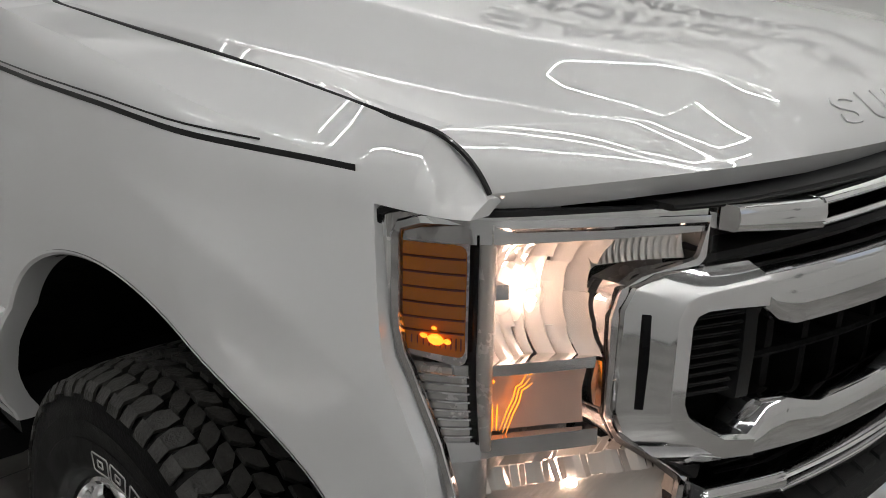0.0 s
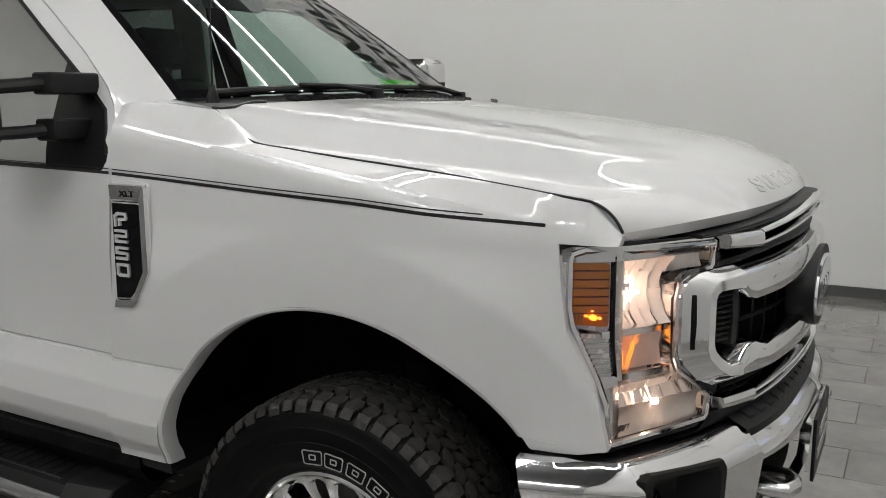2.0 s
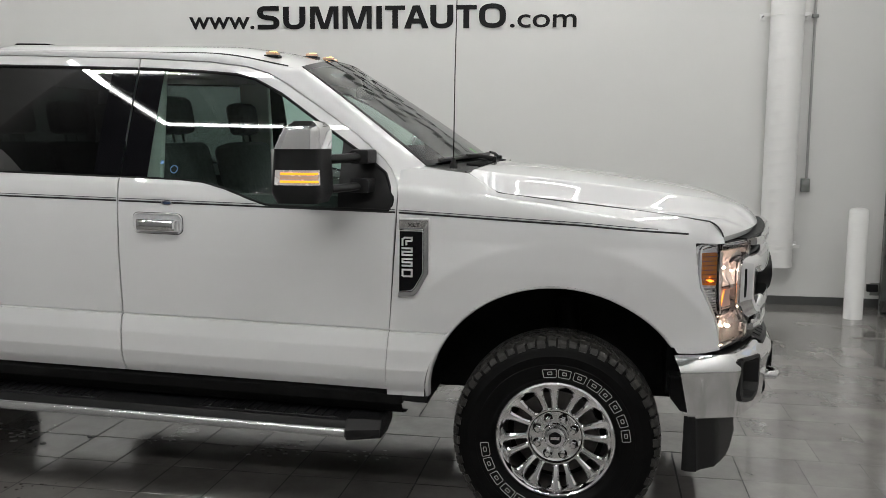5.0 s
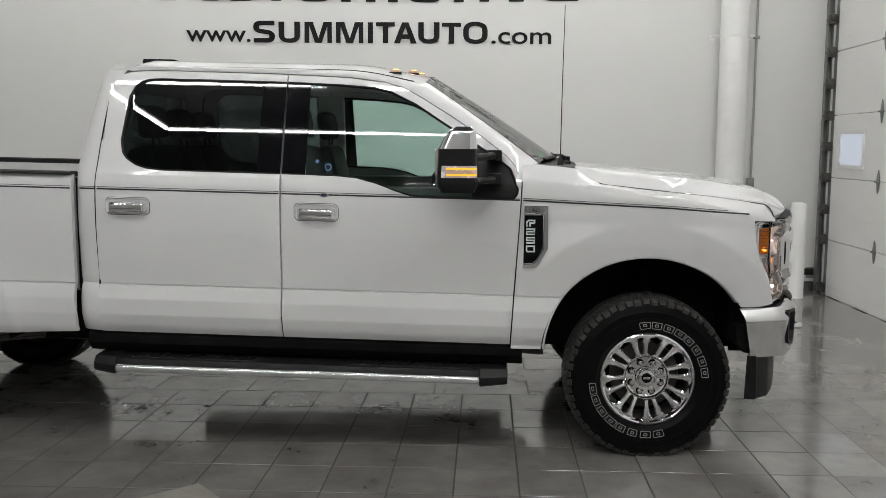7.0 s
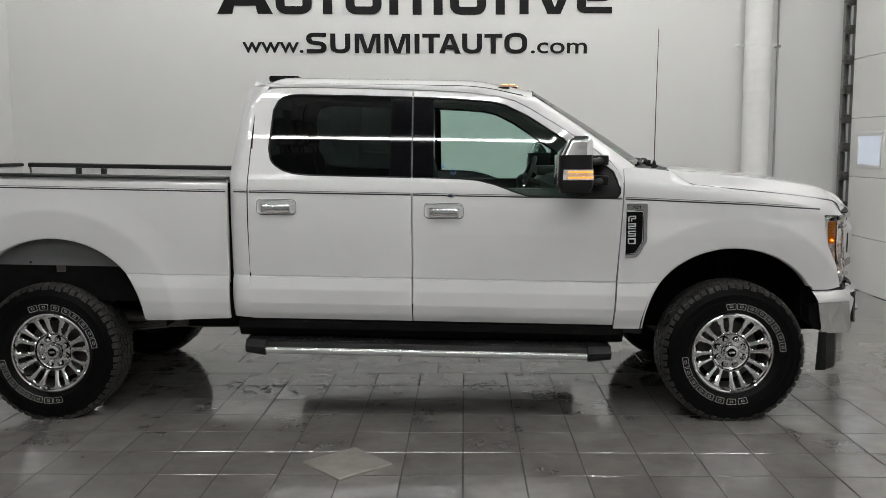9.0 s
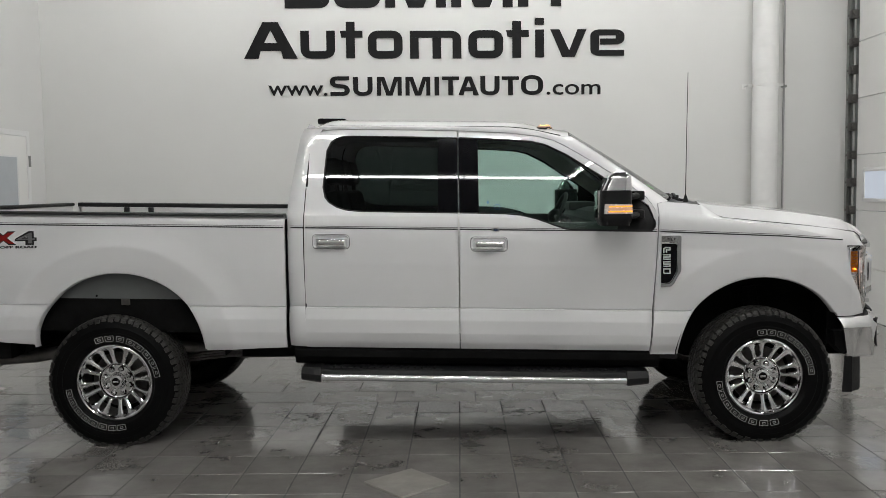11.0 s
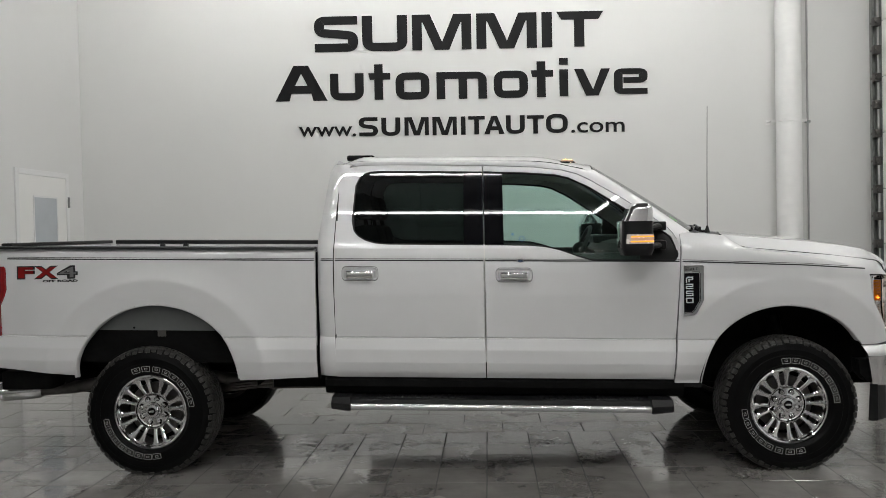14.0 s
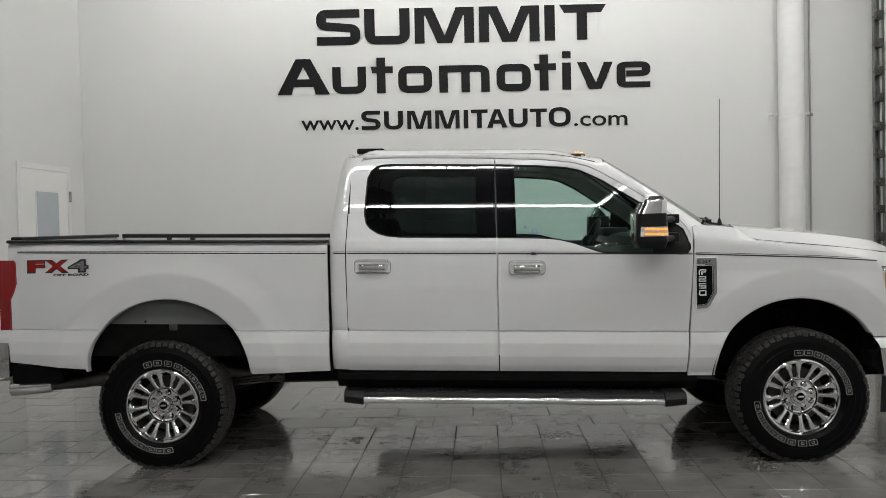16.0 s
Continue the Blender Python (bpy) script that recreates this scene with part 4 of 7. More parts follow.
def fender_y(x, z):
    """The fender's side stands nearly upright to its shoulder and slopes on to the hood's edge."""
    if z <= 1.26:
        return side_y(x, z)
    base = side_y(x, 1.26)
    edge = interp(x, [-0.66, -0.4, -0.25, 0.0, 0.3, 0.5, 0.58, 0.64], [0.906, 0.872, 0.880, 0.870, 0.859, 0.851, 0.844, 0.821])
    yc = base - interp(x, [-0.66, -0.40, 0.0, 0.3, 0.5, 0.6], [0.012, 0.014, 0.018, 0.018, 0.008, 0.008])
    yc = max(yc, edge)
    zc = crease_z(x)
    power = interp(x, [0.0, 0.35], [8.0, 3.0])
    if z < zc:
        y = base - (base - yc) * ((z - 1.26) / max(zc - 1.26, 0.004)) ** power
    else:
        y = yc - (yc - edge) * min(1.0, (z - zc) / max(fen_top(x) - zc, 0.004))
    ease = smooth(0.485, 0.522, x)
    t = min(1.0, (z - 1.26) / max(fen_top(x) - 1.26, 0.02))
    return y + (base - (base - edge) * t * t - y) * ease


def bend_front(bm):
    for v in bm.verts:
        if v.co.x < -0.5 and v.co.z < 1.45:
            w = 1 - smooth(-0.65, -0.5, v.co.x)
            v.co.x += w * (front_edge(v.co.z) + 0.655)


xs = columns(-0.649, 0.642, 100, np.concatenate([ARCH_F[0] + ARCH_F[2] * np.cos(np.linspace(0, math.pi, 51)), SEAM_X, [0.528, 0.398]]))
xs = [x for x in xs if -0.65 <= x <= 0.642]
FLEV = sorted({*LEV, *np.linspace(1.30, 1.56, 30).round(4)})
low_top = lambda x: interp(x, [0.528, 0.536, 0.551, 0.606, 0.631, 0.638], [1.287, 1.20, 1.11, 1.00, 0.90, 0.867])  # noqa: E731
FLEV = sorted({*FLEV, 1.287})
skin = bmesh.new()
# main skin, then the strip over the headlamp and the corner beside it
for cols, lo, hi in (([x for x in xs if x <= 0.528], fen_low, fen_top), ([x for x in xs if x >= 0.528], lambda x: min(1.287, fen_top(x) - 0.001), fen_top), (columns(0.528, 0.638, 14, [0.536, 0.551, 0.606, 0.631]), lambda x: interp(x, [0.53, 0.58, 0.638], [0.844, 0.849, 0.866]), low_top)):
    rows = []
    for x in cols:
        zc = crease_z(x)
        lev = [v for v in FLEV if v <= 1.30] + [1.30 + max(zc - 1.30, 0.0) * k / 12 for k in range(1, 13)] + [zc + max(fen_top(x) - zc, 0.0) * k / 6 for k in range(1, 7)]
        rows.append([(x, -fender_y(x, z), z) for z in (min(max(v, lo(x)), hi(x)) for v in lev)])
    grid(skin, rows)
bm = side_panel([0, 1], None, None, [], surf=fender_y, bm=skin)
bend_front(bm)
fender, _ = pair("front_fender", bm, PAINT, truck, "white front fender with a flared wheel arch", True)


# pinstripe along the side
def stripe(x0, x1, zf, thick, n=40):
    bm = bmesh.new()
    rows = []
    for x in np.linspace(x0, x1, n):
        z = zf(x)
        y = fender_y(x, z) if x > -0.65 else side_y(x, z) if x < -2.94 else cab_y(x, z)
        rows.append([(x, -(y + 0.0015), z - thick), (x, -(y + 0.0015), z + thick)])
    grid(bm, rows)
    return bm


zline = lambda x: interp(x, [-5.0, -2.95, -0.66, 0.1, 0.5], [1.374, 1.369, 1.366, 1.346, 1.322])  # noqa: E731
for a, b, p in ((-4.98, -2.967, bed_side), (-2.925, -2.845, truck), (-2.835, -1.889, rear_door), (-1.876, -0.662, front_door), (-0.645, 0.500, fender)):
    part("pinstripe", stripe(a, b, zline, 0.0038), STRIPE, p, "black pinstripe", True)
    part("pinstripe", stripe(a, b - (0.12 if b > 0 else 0), lambda x: zline(x) + 0.0105, 0.0014), STRIPE, p, "thin black pinstripe", True)


# ---- hood (heights above the floor, no lean added) ----
def front_x(y):
    """Plan of the truck's nose."""
    return 0.90 - 0.26 * (abs(y) / 0.815) ** 2.2 - 11.0 * max(0.0, abs(y) - 0.80) ** 2


# the hood's pressing along x: middle line, edge of the raised centre, outer crease, rim
HX = [-0.385, -0.262, -0.131, 0.0, 0.256, 0.526, 0.64, 0.70, 0.80]
H_MID = [1.528, 1.519, 1.509, 1.4955, 1.467, 1.427, 1.405, 1.386, 1.348]
H_DOME_Y = [0.800, 0.735, 0.695, 0.680, 0.672, 0.635, 0.545, 0.475, 0.420]
H_DOME = [1.500, 1.479, 1.464, 1.450, 1.424, 1.386, 1.366, 1.348, 1.316]
H_FOLD_Y = [0.846, 0.852, 0.838, 0.818, 0.772, 0.690, 0.604, 0.545, 0.490]
H_FOLD = [1.498, 1.424, 1.407, 1.393, 1.366, 1.333, 1.316, 1.306, 1.288]
H_RIM_Y = [0.858, 0.872, 0.868, 0.863, 0.852, 0.845, 0.838, 0.832, 0.822]
H_RIM = [1.497, 1.420, 1.403, 1.389, 1.361, 1.325, 1.310, 1.300, 1.285]


def hood_height(x, y):
    """The hood's top: a flat raised centre, a slope down to a fold, and a level outer band."""
    def blend(q):
        mid, dy, dz, fy_, fz, ry, rz = (arc_interp(x, HX, k) for k in (H_MID, H_DOME_Y, H_DOME, H_FOLD_Y, H_FOLD, H_RIM_Y, H_RIM))
        if q < dy:
            return mid - (mid - dz - 0.011) * (q / dy) ** 2 - 0.011 * max(0.0, (q - dy + 0.035) / 0.035) ** 2
        if q < fy_:
            u = (q - dy) / (fy_ - dy)
            return dz + (fz - dz) * u
        u = min(1.0, (q - fy_) / (ry - fy_))
        return fz + (rz - fz) * u

    y = abs(y)
    return (blend(max(0.0, y - 0.006)) + blend(y) + blend(y + 0.006)) / 3


def hood_point(s, v):
    """A point of the hood: s from the cowl (0) over the front crease (5.5) to the nose (8), v across from -1 to 1."""
    a = abs(v)
    y = 0.852 * a
    for _ in range(3):
        x_back = -0.34 - 0.045 * (y / 0.858) ** 4
        x_crease = interp(y, [0.0, 0.20, 0.36, 0.523, 0.70, 0.849], [0.785, 0.772, 0.744, 0.694, 0.630, 0.577])
        x = x_back + (x_crease - x_back) * min(s, 5.5) / 5.5
        y = a * arc_interp(x, HX, H_RIM_Y)
    z = hood_height(x, y)
    if s > 5.5:
        u = (s - 5.5) / 2.5
        xf = 0.640 + 0.234 * (1 - a**2.4)
        zf = 1.254 + 0.022 * (1 - a**2.6)
        fall = (z - hood_height(x - 0.03, y)) / 0.03
        step = (xf - x) * 0.74
        xm, zm = x + step, max(zf + 0.01, z + fall * step - 0.010 * smooth(0.38, 0.54, y))
        x, z = (1 - u) ** 2 * x + 2 * u * (1 - u) * xm + u * u * xf, (1 - u) ** 2 * z + 2 * u * (1 - u) * zm + u * u * zf
        y += (a * 0.815 - y) * u
    return Vector((x, math.copysign(y, v), z))


bm = bmesh.new()
sv = sorted({*np.linspace(0, 5.5, 47), 0.703, *np.linspace(5.5, 8, 21), 5.46, 5.54})
rows = []
for s in sv:
    x = hood_point(min(s, 5.5), 0.6).x
    ry, dy, fy_ = (arc_interp(x, HX, k) for k in (H_RIM_Y, H_DOME_Y, H_FOLD_Y))
    ys = [*np.linspace(0, dy - 0.04, 14), *(dy - 0.04 + 0.047 * k / 8 for k in range(1, 9)), *(dy + 0.007 + (fy_ - dy - 0.014) * k / 6 for k in range(1, 7)), fy_, fy_ + 0.25 * min(0.028, ry - fy_), *(fy_ + 0.25 * min(0.028, ry - fy_) + (ry - fy_ - 0.25 * min(0.028, ry - fy_)) * k / 6 for k in range(1, 7))]
    vs = [min(1.0, y / ry) for y in ys]
    rows.append([hood_point(s, v) for v in [-v for v in vs[:0:-1]] + vs])
grid(bm, rows, flip=True)
rim = [e for e in bm.edges if e.is_boundary]
ret = bmesh.ops.extrude_edge_only(bm, edges=rim)
for v in [g for g in ret["geom"] if isinstance(g, bmesh.types.BMVert)]:
    v.co.z -= 0.025
    v.co.x -= 0.012 if v.co.x > 0.3 else 0
    v.co.y *= 0.99
bmesh.ops.recalc_face_normals(bm, faces=bm.faces)
if sum(f.normal.z for f in bm.faces) < 0:
    bmesh.ops.reverse_faces(bm, faces=bm.faces)
hood = part("hood", bm, PAINT, truck, "white hood with a raised centre and pressed folds", sharp=40)

# dark bar standing in for the shade in the gap round the hood
for sg in (-1, 1):
    pts = [hood_point(s, sg) + Vector((-0.003 * (1 - smooth(0.8, 1.4, s)), sg * 0.003, 0.004 * (1 - smooth(0.8, 1.6, s)))) for s in np.linspace(0.0, 8, 60)]
    pts = [hood_point(0.0, sg * v) + Vector((-0.003, 0, 0.004)) for v in (0.80, 0.86, 0.92, 0.97)] + pts
    part("hood_seam", sweep(bmesh.new(), pts, 0.0034, 6), STRIPE, hood, "dark line drawn for the shaded hood seam")

# raised words on the hood's nose
for k, c in enumerate("SUPER DUTY"):
    if c == " ":
        continue
    ob = words("raised_letter", c, 1.0, 1.0, 0.0022, PAINT, hood, Matrix.Identity(4), 0.02)
    for v in ob.data.vertices:
        u, w, out = v.co.x, v.co.y, v.co.z
        p = hood_point(7.35 - 0.95 * w, (-0.350 + 0.0695 * k + 0.050 * u) / 0.83)
        v.co = p + Vector((0.5, 0, 0.85)).normalized() * (0.0003 + out)

# cowl between hood and windscreen


def ws_edge(s):
    """Side edge of the windscreen from its foot (0) to the roof (1)."""
    return Vector((-0.565 - 0.595 * s, -(0.80 - 0.165 * s), 1.550 + 0.414 * s + 0.035 * s * (1 - s)))


def ws_point(s, v):
    a = abs(v)
    e = ws_edge(s)
    cx = -0.415 - 0.715 * s
    cz = 1.575 + 0.449 * s + 0.035 * s * (1 - s)
    k = 1 - a**2.3
    return Vector((e.x + (cx - e.x) * k, -e.y * v, e.z + (cz - e.z) * k))


bm = bmesh.new()
grid(bm, [[ws_point(s, v) for v in np.linspace(-0.965, 0.965, 33)] for s in np.linspace(0.04, 0.955, 17)])
screen = part("windscreen", bm, SCREEN, truck, "large raked windscreen", True)
bm = bmesh.new()
for v0, v1 in ((-1.0, -0.965), (0.965, 1.0)):
    grid(bm, [[ws_point(s, v) + Vector((0, 0, 0.001)) for v in np.linspace(v0, v1, 4)] for s in np.linspace(0.0, 1.0, 20)])
grid(bm, [[ws_point(s, v) + Vector((0, 0, 0.001)) for v in np.linspace(-0.965, 0.965, 30)] for s in (0.955, 0.98, 1.0)])
grid(bm, [[ws_point(s, v) + Vector((0, 0, 0.001)) for v in np.linspace(-0.965, 0.965, 30)] for s in (0.0, 0.02, 0.045)])
part("screen_border", bm, GLOSS_BLACK, screen, "black ceramic screen border", True)
bm = bmesh.new()
grid(bm, [[ws_point(s, v) + Vector((-0.004, 0, -0.004)) for v in np.linspace(-0.74, -0.56, 6)] for s in (0.845, 0.865, 0.885)])
part("screen_sticker", bm, FRAME_WHITE, screen, "pale paper sticker inside the windscreen", True)

bm = bmesh.new()
rows = []
for v in np.linspace(-1, 1, 41):
    w = ws_point(0.0, v)
    h = hood_point(0.0, v)
    h = Vector((h.x, h.y, h.z + 0.021 * (h.x + 2)))
    rows.append([w + Vector((-0.01, 0, -0.004)), w.lerp(h, 0.3) + Vector((0, 0, -0.012)), w.lerp(h, 0.75) + Vector((0, 0, -0.008)), h + Vector((-0.004, 0, -0.004)), h + Vector((-0.002, 0, -0.05))])
grid(bm, rows)
bmesh.ops.recalc_face_normals(bm, faces=bm.faces)
cowl = part("cowl_panel", bm, BLACK, truck, "black plastic cowl below the windscreen", True)
for k in range(30):
    v = -0.62 + 1.24 * k / 29
    w, h = ws_point(0.0, v), hood_point(0.0, v)
    h = Vector((h.x, h.y, h.z + 0.021 * (h.x + 2)))
    bm = sweep(bmesh.new(), [w.lerp(h, 0.25) + Vector((0, 0, -0.006)), w.lerp(h, 0.8) + Vector((0, 0, -0.002))], 0.006, 5)
    part("cowl_rib", bm, BLACK, cowl, "", True)


# wipers
def wiper(y0, y1, lift):
    bm = bmesh.new()
    p0 = ws_point(0.0, y0 / 0.8) + Vector((0.055, 0, 0.002))
    path = [p0, ws_point(0.008, (y0 * 0.75 + y1 * 0.25) / 0.8) + Vector((0.03, 0, 0.016)), ws_point(0.02, (y0 + y1) / 1.6) + Vector((0.016, 0, 0.016))]
    sweep(bm, path, [0.011, 0.008, 0.006], 8)
    box(bm, p0.x - 0.022, p0.x + 0.022, p0.y - 0.02, p0.y + 0.02, p0.z - 0.02, p0.z + 0.010, 0.007)
    ob = part("wiper_arm", bm, BLACK, truck, "black wiper arm", True)
    bm = bmesh.new()
    a = [ws_point(0.012 + lift * t * (1 - t), (y1 + (y0 - y1) * (0.0 + 1.15 * t)) / 0.8) + Vector((0.006, 0, 0.010)) for t in np.linspace(0, 1, 9)]
    sweep(bm, a, 0.0065, 6, squash=1.4)
    part("wiper_blade", bm, BLACK, ob, "", True)


wiper(-0.16, -0.70, 0.01)
wiper(0.50, -0.06, 0.02)

# antenna
bm = bmesh.new()
b0 = Vector((-0.450, -0.792, 1.512))
sweep(bm, [b0, b0 + Vector((0, 0, 0.02)), b0 + Vector((0, 0, 0.045))], [0.018, 0.014, 0.006], 10)
base = part("antenna_base", bm, BLACK, truck, "black antenna base")
bm = sweep(bmesh.new(), [b0 + Vector((0, 0, 0.04)), b0 + Vector((0.004, 0.0, 0.4)), b0 + Vector((0.012, 0.006, 0.81))], [0.0028, 0.0024, 0.0018], 6)
part("antenna_rod", bm, BLACK, base, "thin black antenna rod")


# roof, rails and pillars
def roof_z(x, y):
    z = 2.088 - 0.078 * (abs(y) / 0.68) ** 2.5
    z -= 0.062 * smooth(-1.62, -1.08, x) ** 1.3
    z -= 0.055 * smooth(-2.68, -2.90, x)
    return z + 0.004 * math.cos(y * 14) * smooth(-1.3, -1.5, x) * smooth(0.7, 0.55, abs(y))


bm = bmesh.new()
rows = []
for s in np.linspace(0, 1, 50):
    row = []
    for y in np.linspace(-0.675, 0.675, 45):
        xh = -1.132 - 0.03 * (y / 0.64) ** 2
        x = -2.872 + (xh + 2.872) * s
        lim = (0.680 - 0.045 * smooth(-1.45, -1.16, x)) / 0.675
        row.append((x, y * lim, roof_z(x, y)))
    rows.append(row)
grid(bm, rows, flip=True)
bmesh.ops.recalc_face_normals(bm, faces=bm.faces)
if sum(f.normal.z for f in bm.faces) < 0:
    bmesh.ops.reverse_faces(bm, faces=bm.faces)
roof = part("roof", bm, PAINT, truck, "white roof panel", True)


def rail_inner(x):
    if x < -1.16:
        return Vector((x, -(0.682 - 0.045 * smooth(-1.45, -1.16, x)), roof_z(x, 0.675) + 0.002))
    return ws_edge((x + 0.565) / -0.595) + Vector((0, -0.003, 0.003))


bm = bmesh.new()
rows = []
for x in columns(-2.872, -0.565, 60, DT_X):
    if x > -0.564:
        continue
    i = rail_inner(x)
    if x < -2.735:
        z = 1.994
        o = Vector((x, -cab_y(x, z) + 0.05 * smooth(-2.80, -2.872, x), z))
    elif x < -0.72:
        z = door_top(x) + 0.005
        o = Vector((x, -cab_y(x, z), z))
    else:
        t = (x + 0.72) / 0.155
        xo = -0.72 + 0.066 * t
        z = door_top(xo) + 0.005
        o = Vector((xo, -cab_y(x, z) - 0.0 * t, z))
    row = []
    for u in np.linspace(0, 1, 8):
        p = i.lerp(o, u)
        h = 0.016 * 4 * u * (1 - u)
        row.append(p + Vector((0, -0.7 * h, 0.7 * h)))
    row.append(o + Vector((0, 0.03, -0.006)))
    rows.append(row)
grid(bm, rows)
bmesh.ops.recalc_face_normals(bm, faces=bm.faces)
if sum(f.normal.y for f in bm.faces) > 0:
    bmesh.ops.reverse_faces(bm, faces=bm.faces)
pair("roof_rail", bm, PAINT, truck, "white roof rail and screen pillar", True)
pair("roof_ditch", sweep(bmesh.new(), [rail_inner(x) + Vector((0, 0.006, 0.002)) for x in np.linspace(-2.86, -1.22, 40)], 0.006, 6, squash=0.5), BLACK, roof, "black roof ditch moulding", True)
# pillar foot where fender, door and cowl meet
bm = bmesh.new()
rows = []
for t in np.linspace(0, 1, 8):
    rows.append([Vector((-0.652, -0.915, 1.53)).lerp((-0.37, -0.868, 1.528), t) + Vector((0, 0, 0)), Vector((-0.60, -0.86, 1.548)).lerp((-0.40, -0.845, 1.532), t), Vector((-0.575, -0.80, 1.55)).lerp((-0.43, -0.79, 1.53), t)])
grid(bm, rows)
bmesh.ops.recalc_face_normals(bm, faces=bm.faces)
if sum(f.normal.z for f in bm.faces) < 0:
    bmesh.ops.reverse_faces(bm, faces=bm.faces)
pair("fender_shelf", bm, PAINT, fender, "", True)

# third brake lamp housing and clearance lamps on the roof
bm = boxed(-2.86, -2.66, -0.22, 0.22, 2.055, 2.098, 0.018, 3)
part("brake_lamp_housing", bm, GLOSS_BLACK, truck, "black high brake lamp housing", True)
for y in (-0.53, -0.17, 0.0, 0.17, 0.53):
    x = -1.33 + 0.10 * (1 - abs(y) / 0.53)
    z = roof_z(x, y) - 0.006
    bm = boxed(x - 0.036, x + 0.034, y - 0.026, y + 0.026, z, z + 0.012, 0.005)
    lampb = part("clearance_lamp", bm, BLACK, truck, "amber clearance lamp on the roof", True)
    bm = boxed(x - 0.028, x + 0.026, y - 0.022, y + 0.022, z + 0.010, z + 0.025, 0.007, 3)
    part("clearance_lens", bm, AMBER_PALE, lampb, "amber lens", True)
    bm = boxed(x - 0.012, x + 0.020, y - 0.015, y + 0.015, z + 0.014, z + 0.0275, 0.004)
    part("clearance_glow", bm, ROOF_LAMP_GLOW, lampb, "glowing bulb", True)


# ---- fender badge ----
badge = bmesh.new()
ol = [(-0.640, 1.317), (-0.522, 1.317), (-0.516, 1.309), (-0.516, 1.093), (-0.560, 1.012), (-0.578, 0.996), (-0.646, 0.990)]
prism(badge, [(x, -0.945, z) for x, z in ol], (0, -0.024, 0), 0.008, 3)
bdg, bdg_far = pair("fender_badge", badge, SILVER, truck, "bright silver fender vent badge with black insert")
rim_o = [(-0.640, 1.314), (-0.521, 1.314), (-0.518, 1.308), (-0.518, 1.094), (-0.562, 1.014), (-0.580, 0.998), (-0.644, 0.993)]
rim_i = [(-0.640, 1.264), (-0.548, 1.264), (-0.545, 1.258), (-0.545, 1.094), (-0.578, 1.036), (-0.594, 1.022), (-0.643, 1.018)]
b2 = bmesh.new()
grid(b2, [[(x, -0.966, z) for x, z in rim_o], [(x * 0.93 + u * 0.07, -0.977, z * 0.93 + w * 0.07) for (x, z), (u, w) in zip(rim_o, rim_i)], [(x * 0.2 + u * 0.8, -0.975, z * 0.2 + w * 0.8) for (x, z), (u, w) in zip(rim_o, rim_i)], [(x, -0.966, z) for x, z in rim_i]])
bmesh.ops.recalc_face_normals(b2, faces=b2.faces)
part("badge_rim", b2, CHROME, bdg, "rounded chrome rim", sharp=25)
il = [(-0.639, 1.264), (-0.548, 1.264), (-0.545, 1.258), (-0.545, 1.094), (-0.578, 1.036), (-0.594, 1.022), (-0.642, 1.018)]
b2 = prism(bmesh.new(), [(x, -0.966, z) for x, z in il], (0, -0.005, 0), 0.001, 1)
part("badge_insert", b2, GLOSS_BLACK, bdg, "gloss black insert")
on_side = lambda x, z: Matrix.Translation((x, -0.9745, z)) @ Matrix.Rotation(radians(90), 4, "X")  # noqa: E731
STROKES = {
    "F": [[(0, -0.1), (0, 0.75), (0.25, 1), (1, 1), (1, 0.62)], [(0.42, 0.0), (0.42, 0.5), (0.92, 0.5)]],
    "2": [[(0, 1), (1, 1), (1, 0.5), (0, 0.5), (0, 0), (1, 0)]],
    "5": [[(1, 1), (0, 1), (0, 0.5), (1, 0.5), (1, 0), (0, 0)]],
    "0": [[(0, 0.15), (0, 1), (1, 1), (1, 0), (0.15, 0), (0, 0.15)]],
}


def stroked(lines, x0, z0, w, h, thick, y, depth):
    """Squared figures drawn with flat bars of even thickness."""
    bm = bmesh.new()
    k = 0
    for line in lines:
        pts = [Vector((x0 + w * u, y, z0 + h * v)) for u, v in line]
        for p, q in zip(pts, pts[1:]):
            k += 1
            d = (q - p).normalized() * thick / 2
            n = d.cross(Vector((0, 1, 0)))
            prism(bm, [p - d - n, q + d - n, q + d + n, p - d + n], (0, -depth - 0.00025 * k, 0))
    return bm


for k, c in enumerate("F250"):
    part("letter", stroked(STROKES[c], -0.6265, 1.211 - 0.0435 * k, 0.038, 0.027, 0.0068, -0.969, 0.007), SILVER, bdg, "bright silver letter", merge=0)
words("letters", "XLT", 0.052, 0.015, 0.0014, GLOSS_BLACK, bdg, on_side(-0.606, 1.282) @ Matrix.Translation((0, 0, 0.0015)), 0.012, "small black letters")

# decal on the bed side
on_bed = lambda x, z: Matrix.Translation((x, -(side_y(x, 1.33) + 0.0022), z)) @ Matrix.Rotation(radians(90), 4, "X")  # noqa: E731


def lay(ob, out):
    """Lets a decal follow the bed side."""
    for v in ob.data.vertices:
        v.co.y = -(side_y(v.co.x, v.co.z + 0.021 * (v.co.x + 2)) + out)


for c, x, w in (("F", -4.914, 0.126), ("X", -4.796, 0.164), ("4", -4.642, 0.138)):
    lay(words("decal_letters", c, w, 0.086, 0.001, GREY_DECAL, bed_side, on_bed(x, 1.301), 0.07, "dark outline of a decal"), 0.0015)
    red = c != "4"
    lay(words("decal_letters", c, w - 0.020, 0.070 if red else 0.066, 0.002, RED_DECAL if red else STEEL_DECAL, bed_side, on_bed(x + 0.010, 1.309 if red else 1.311), 0.045 if red else 0.0, "red decal letter" if red else "grey decal figure"), 0.002)
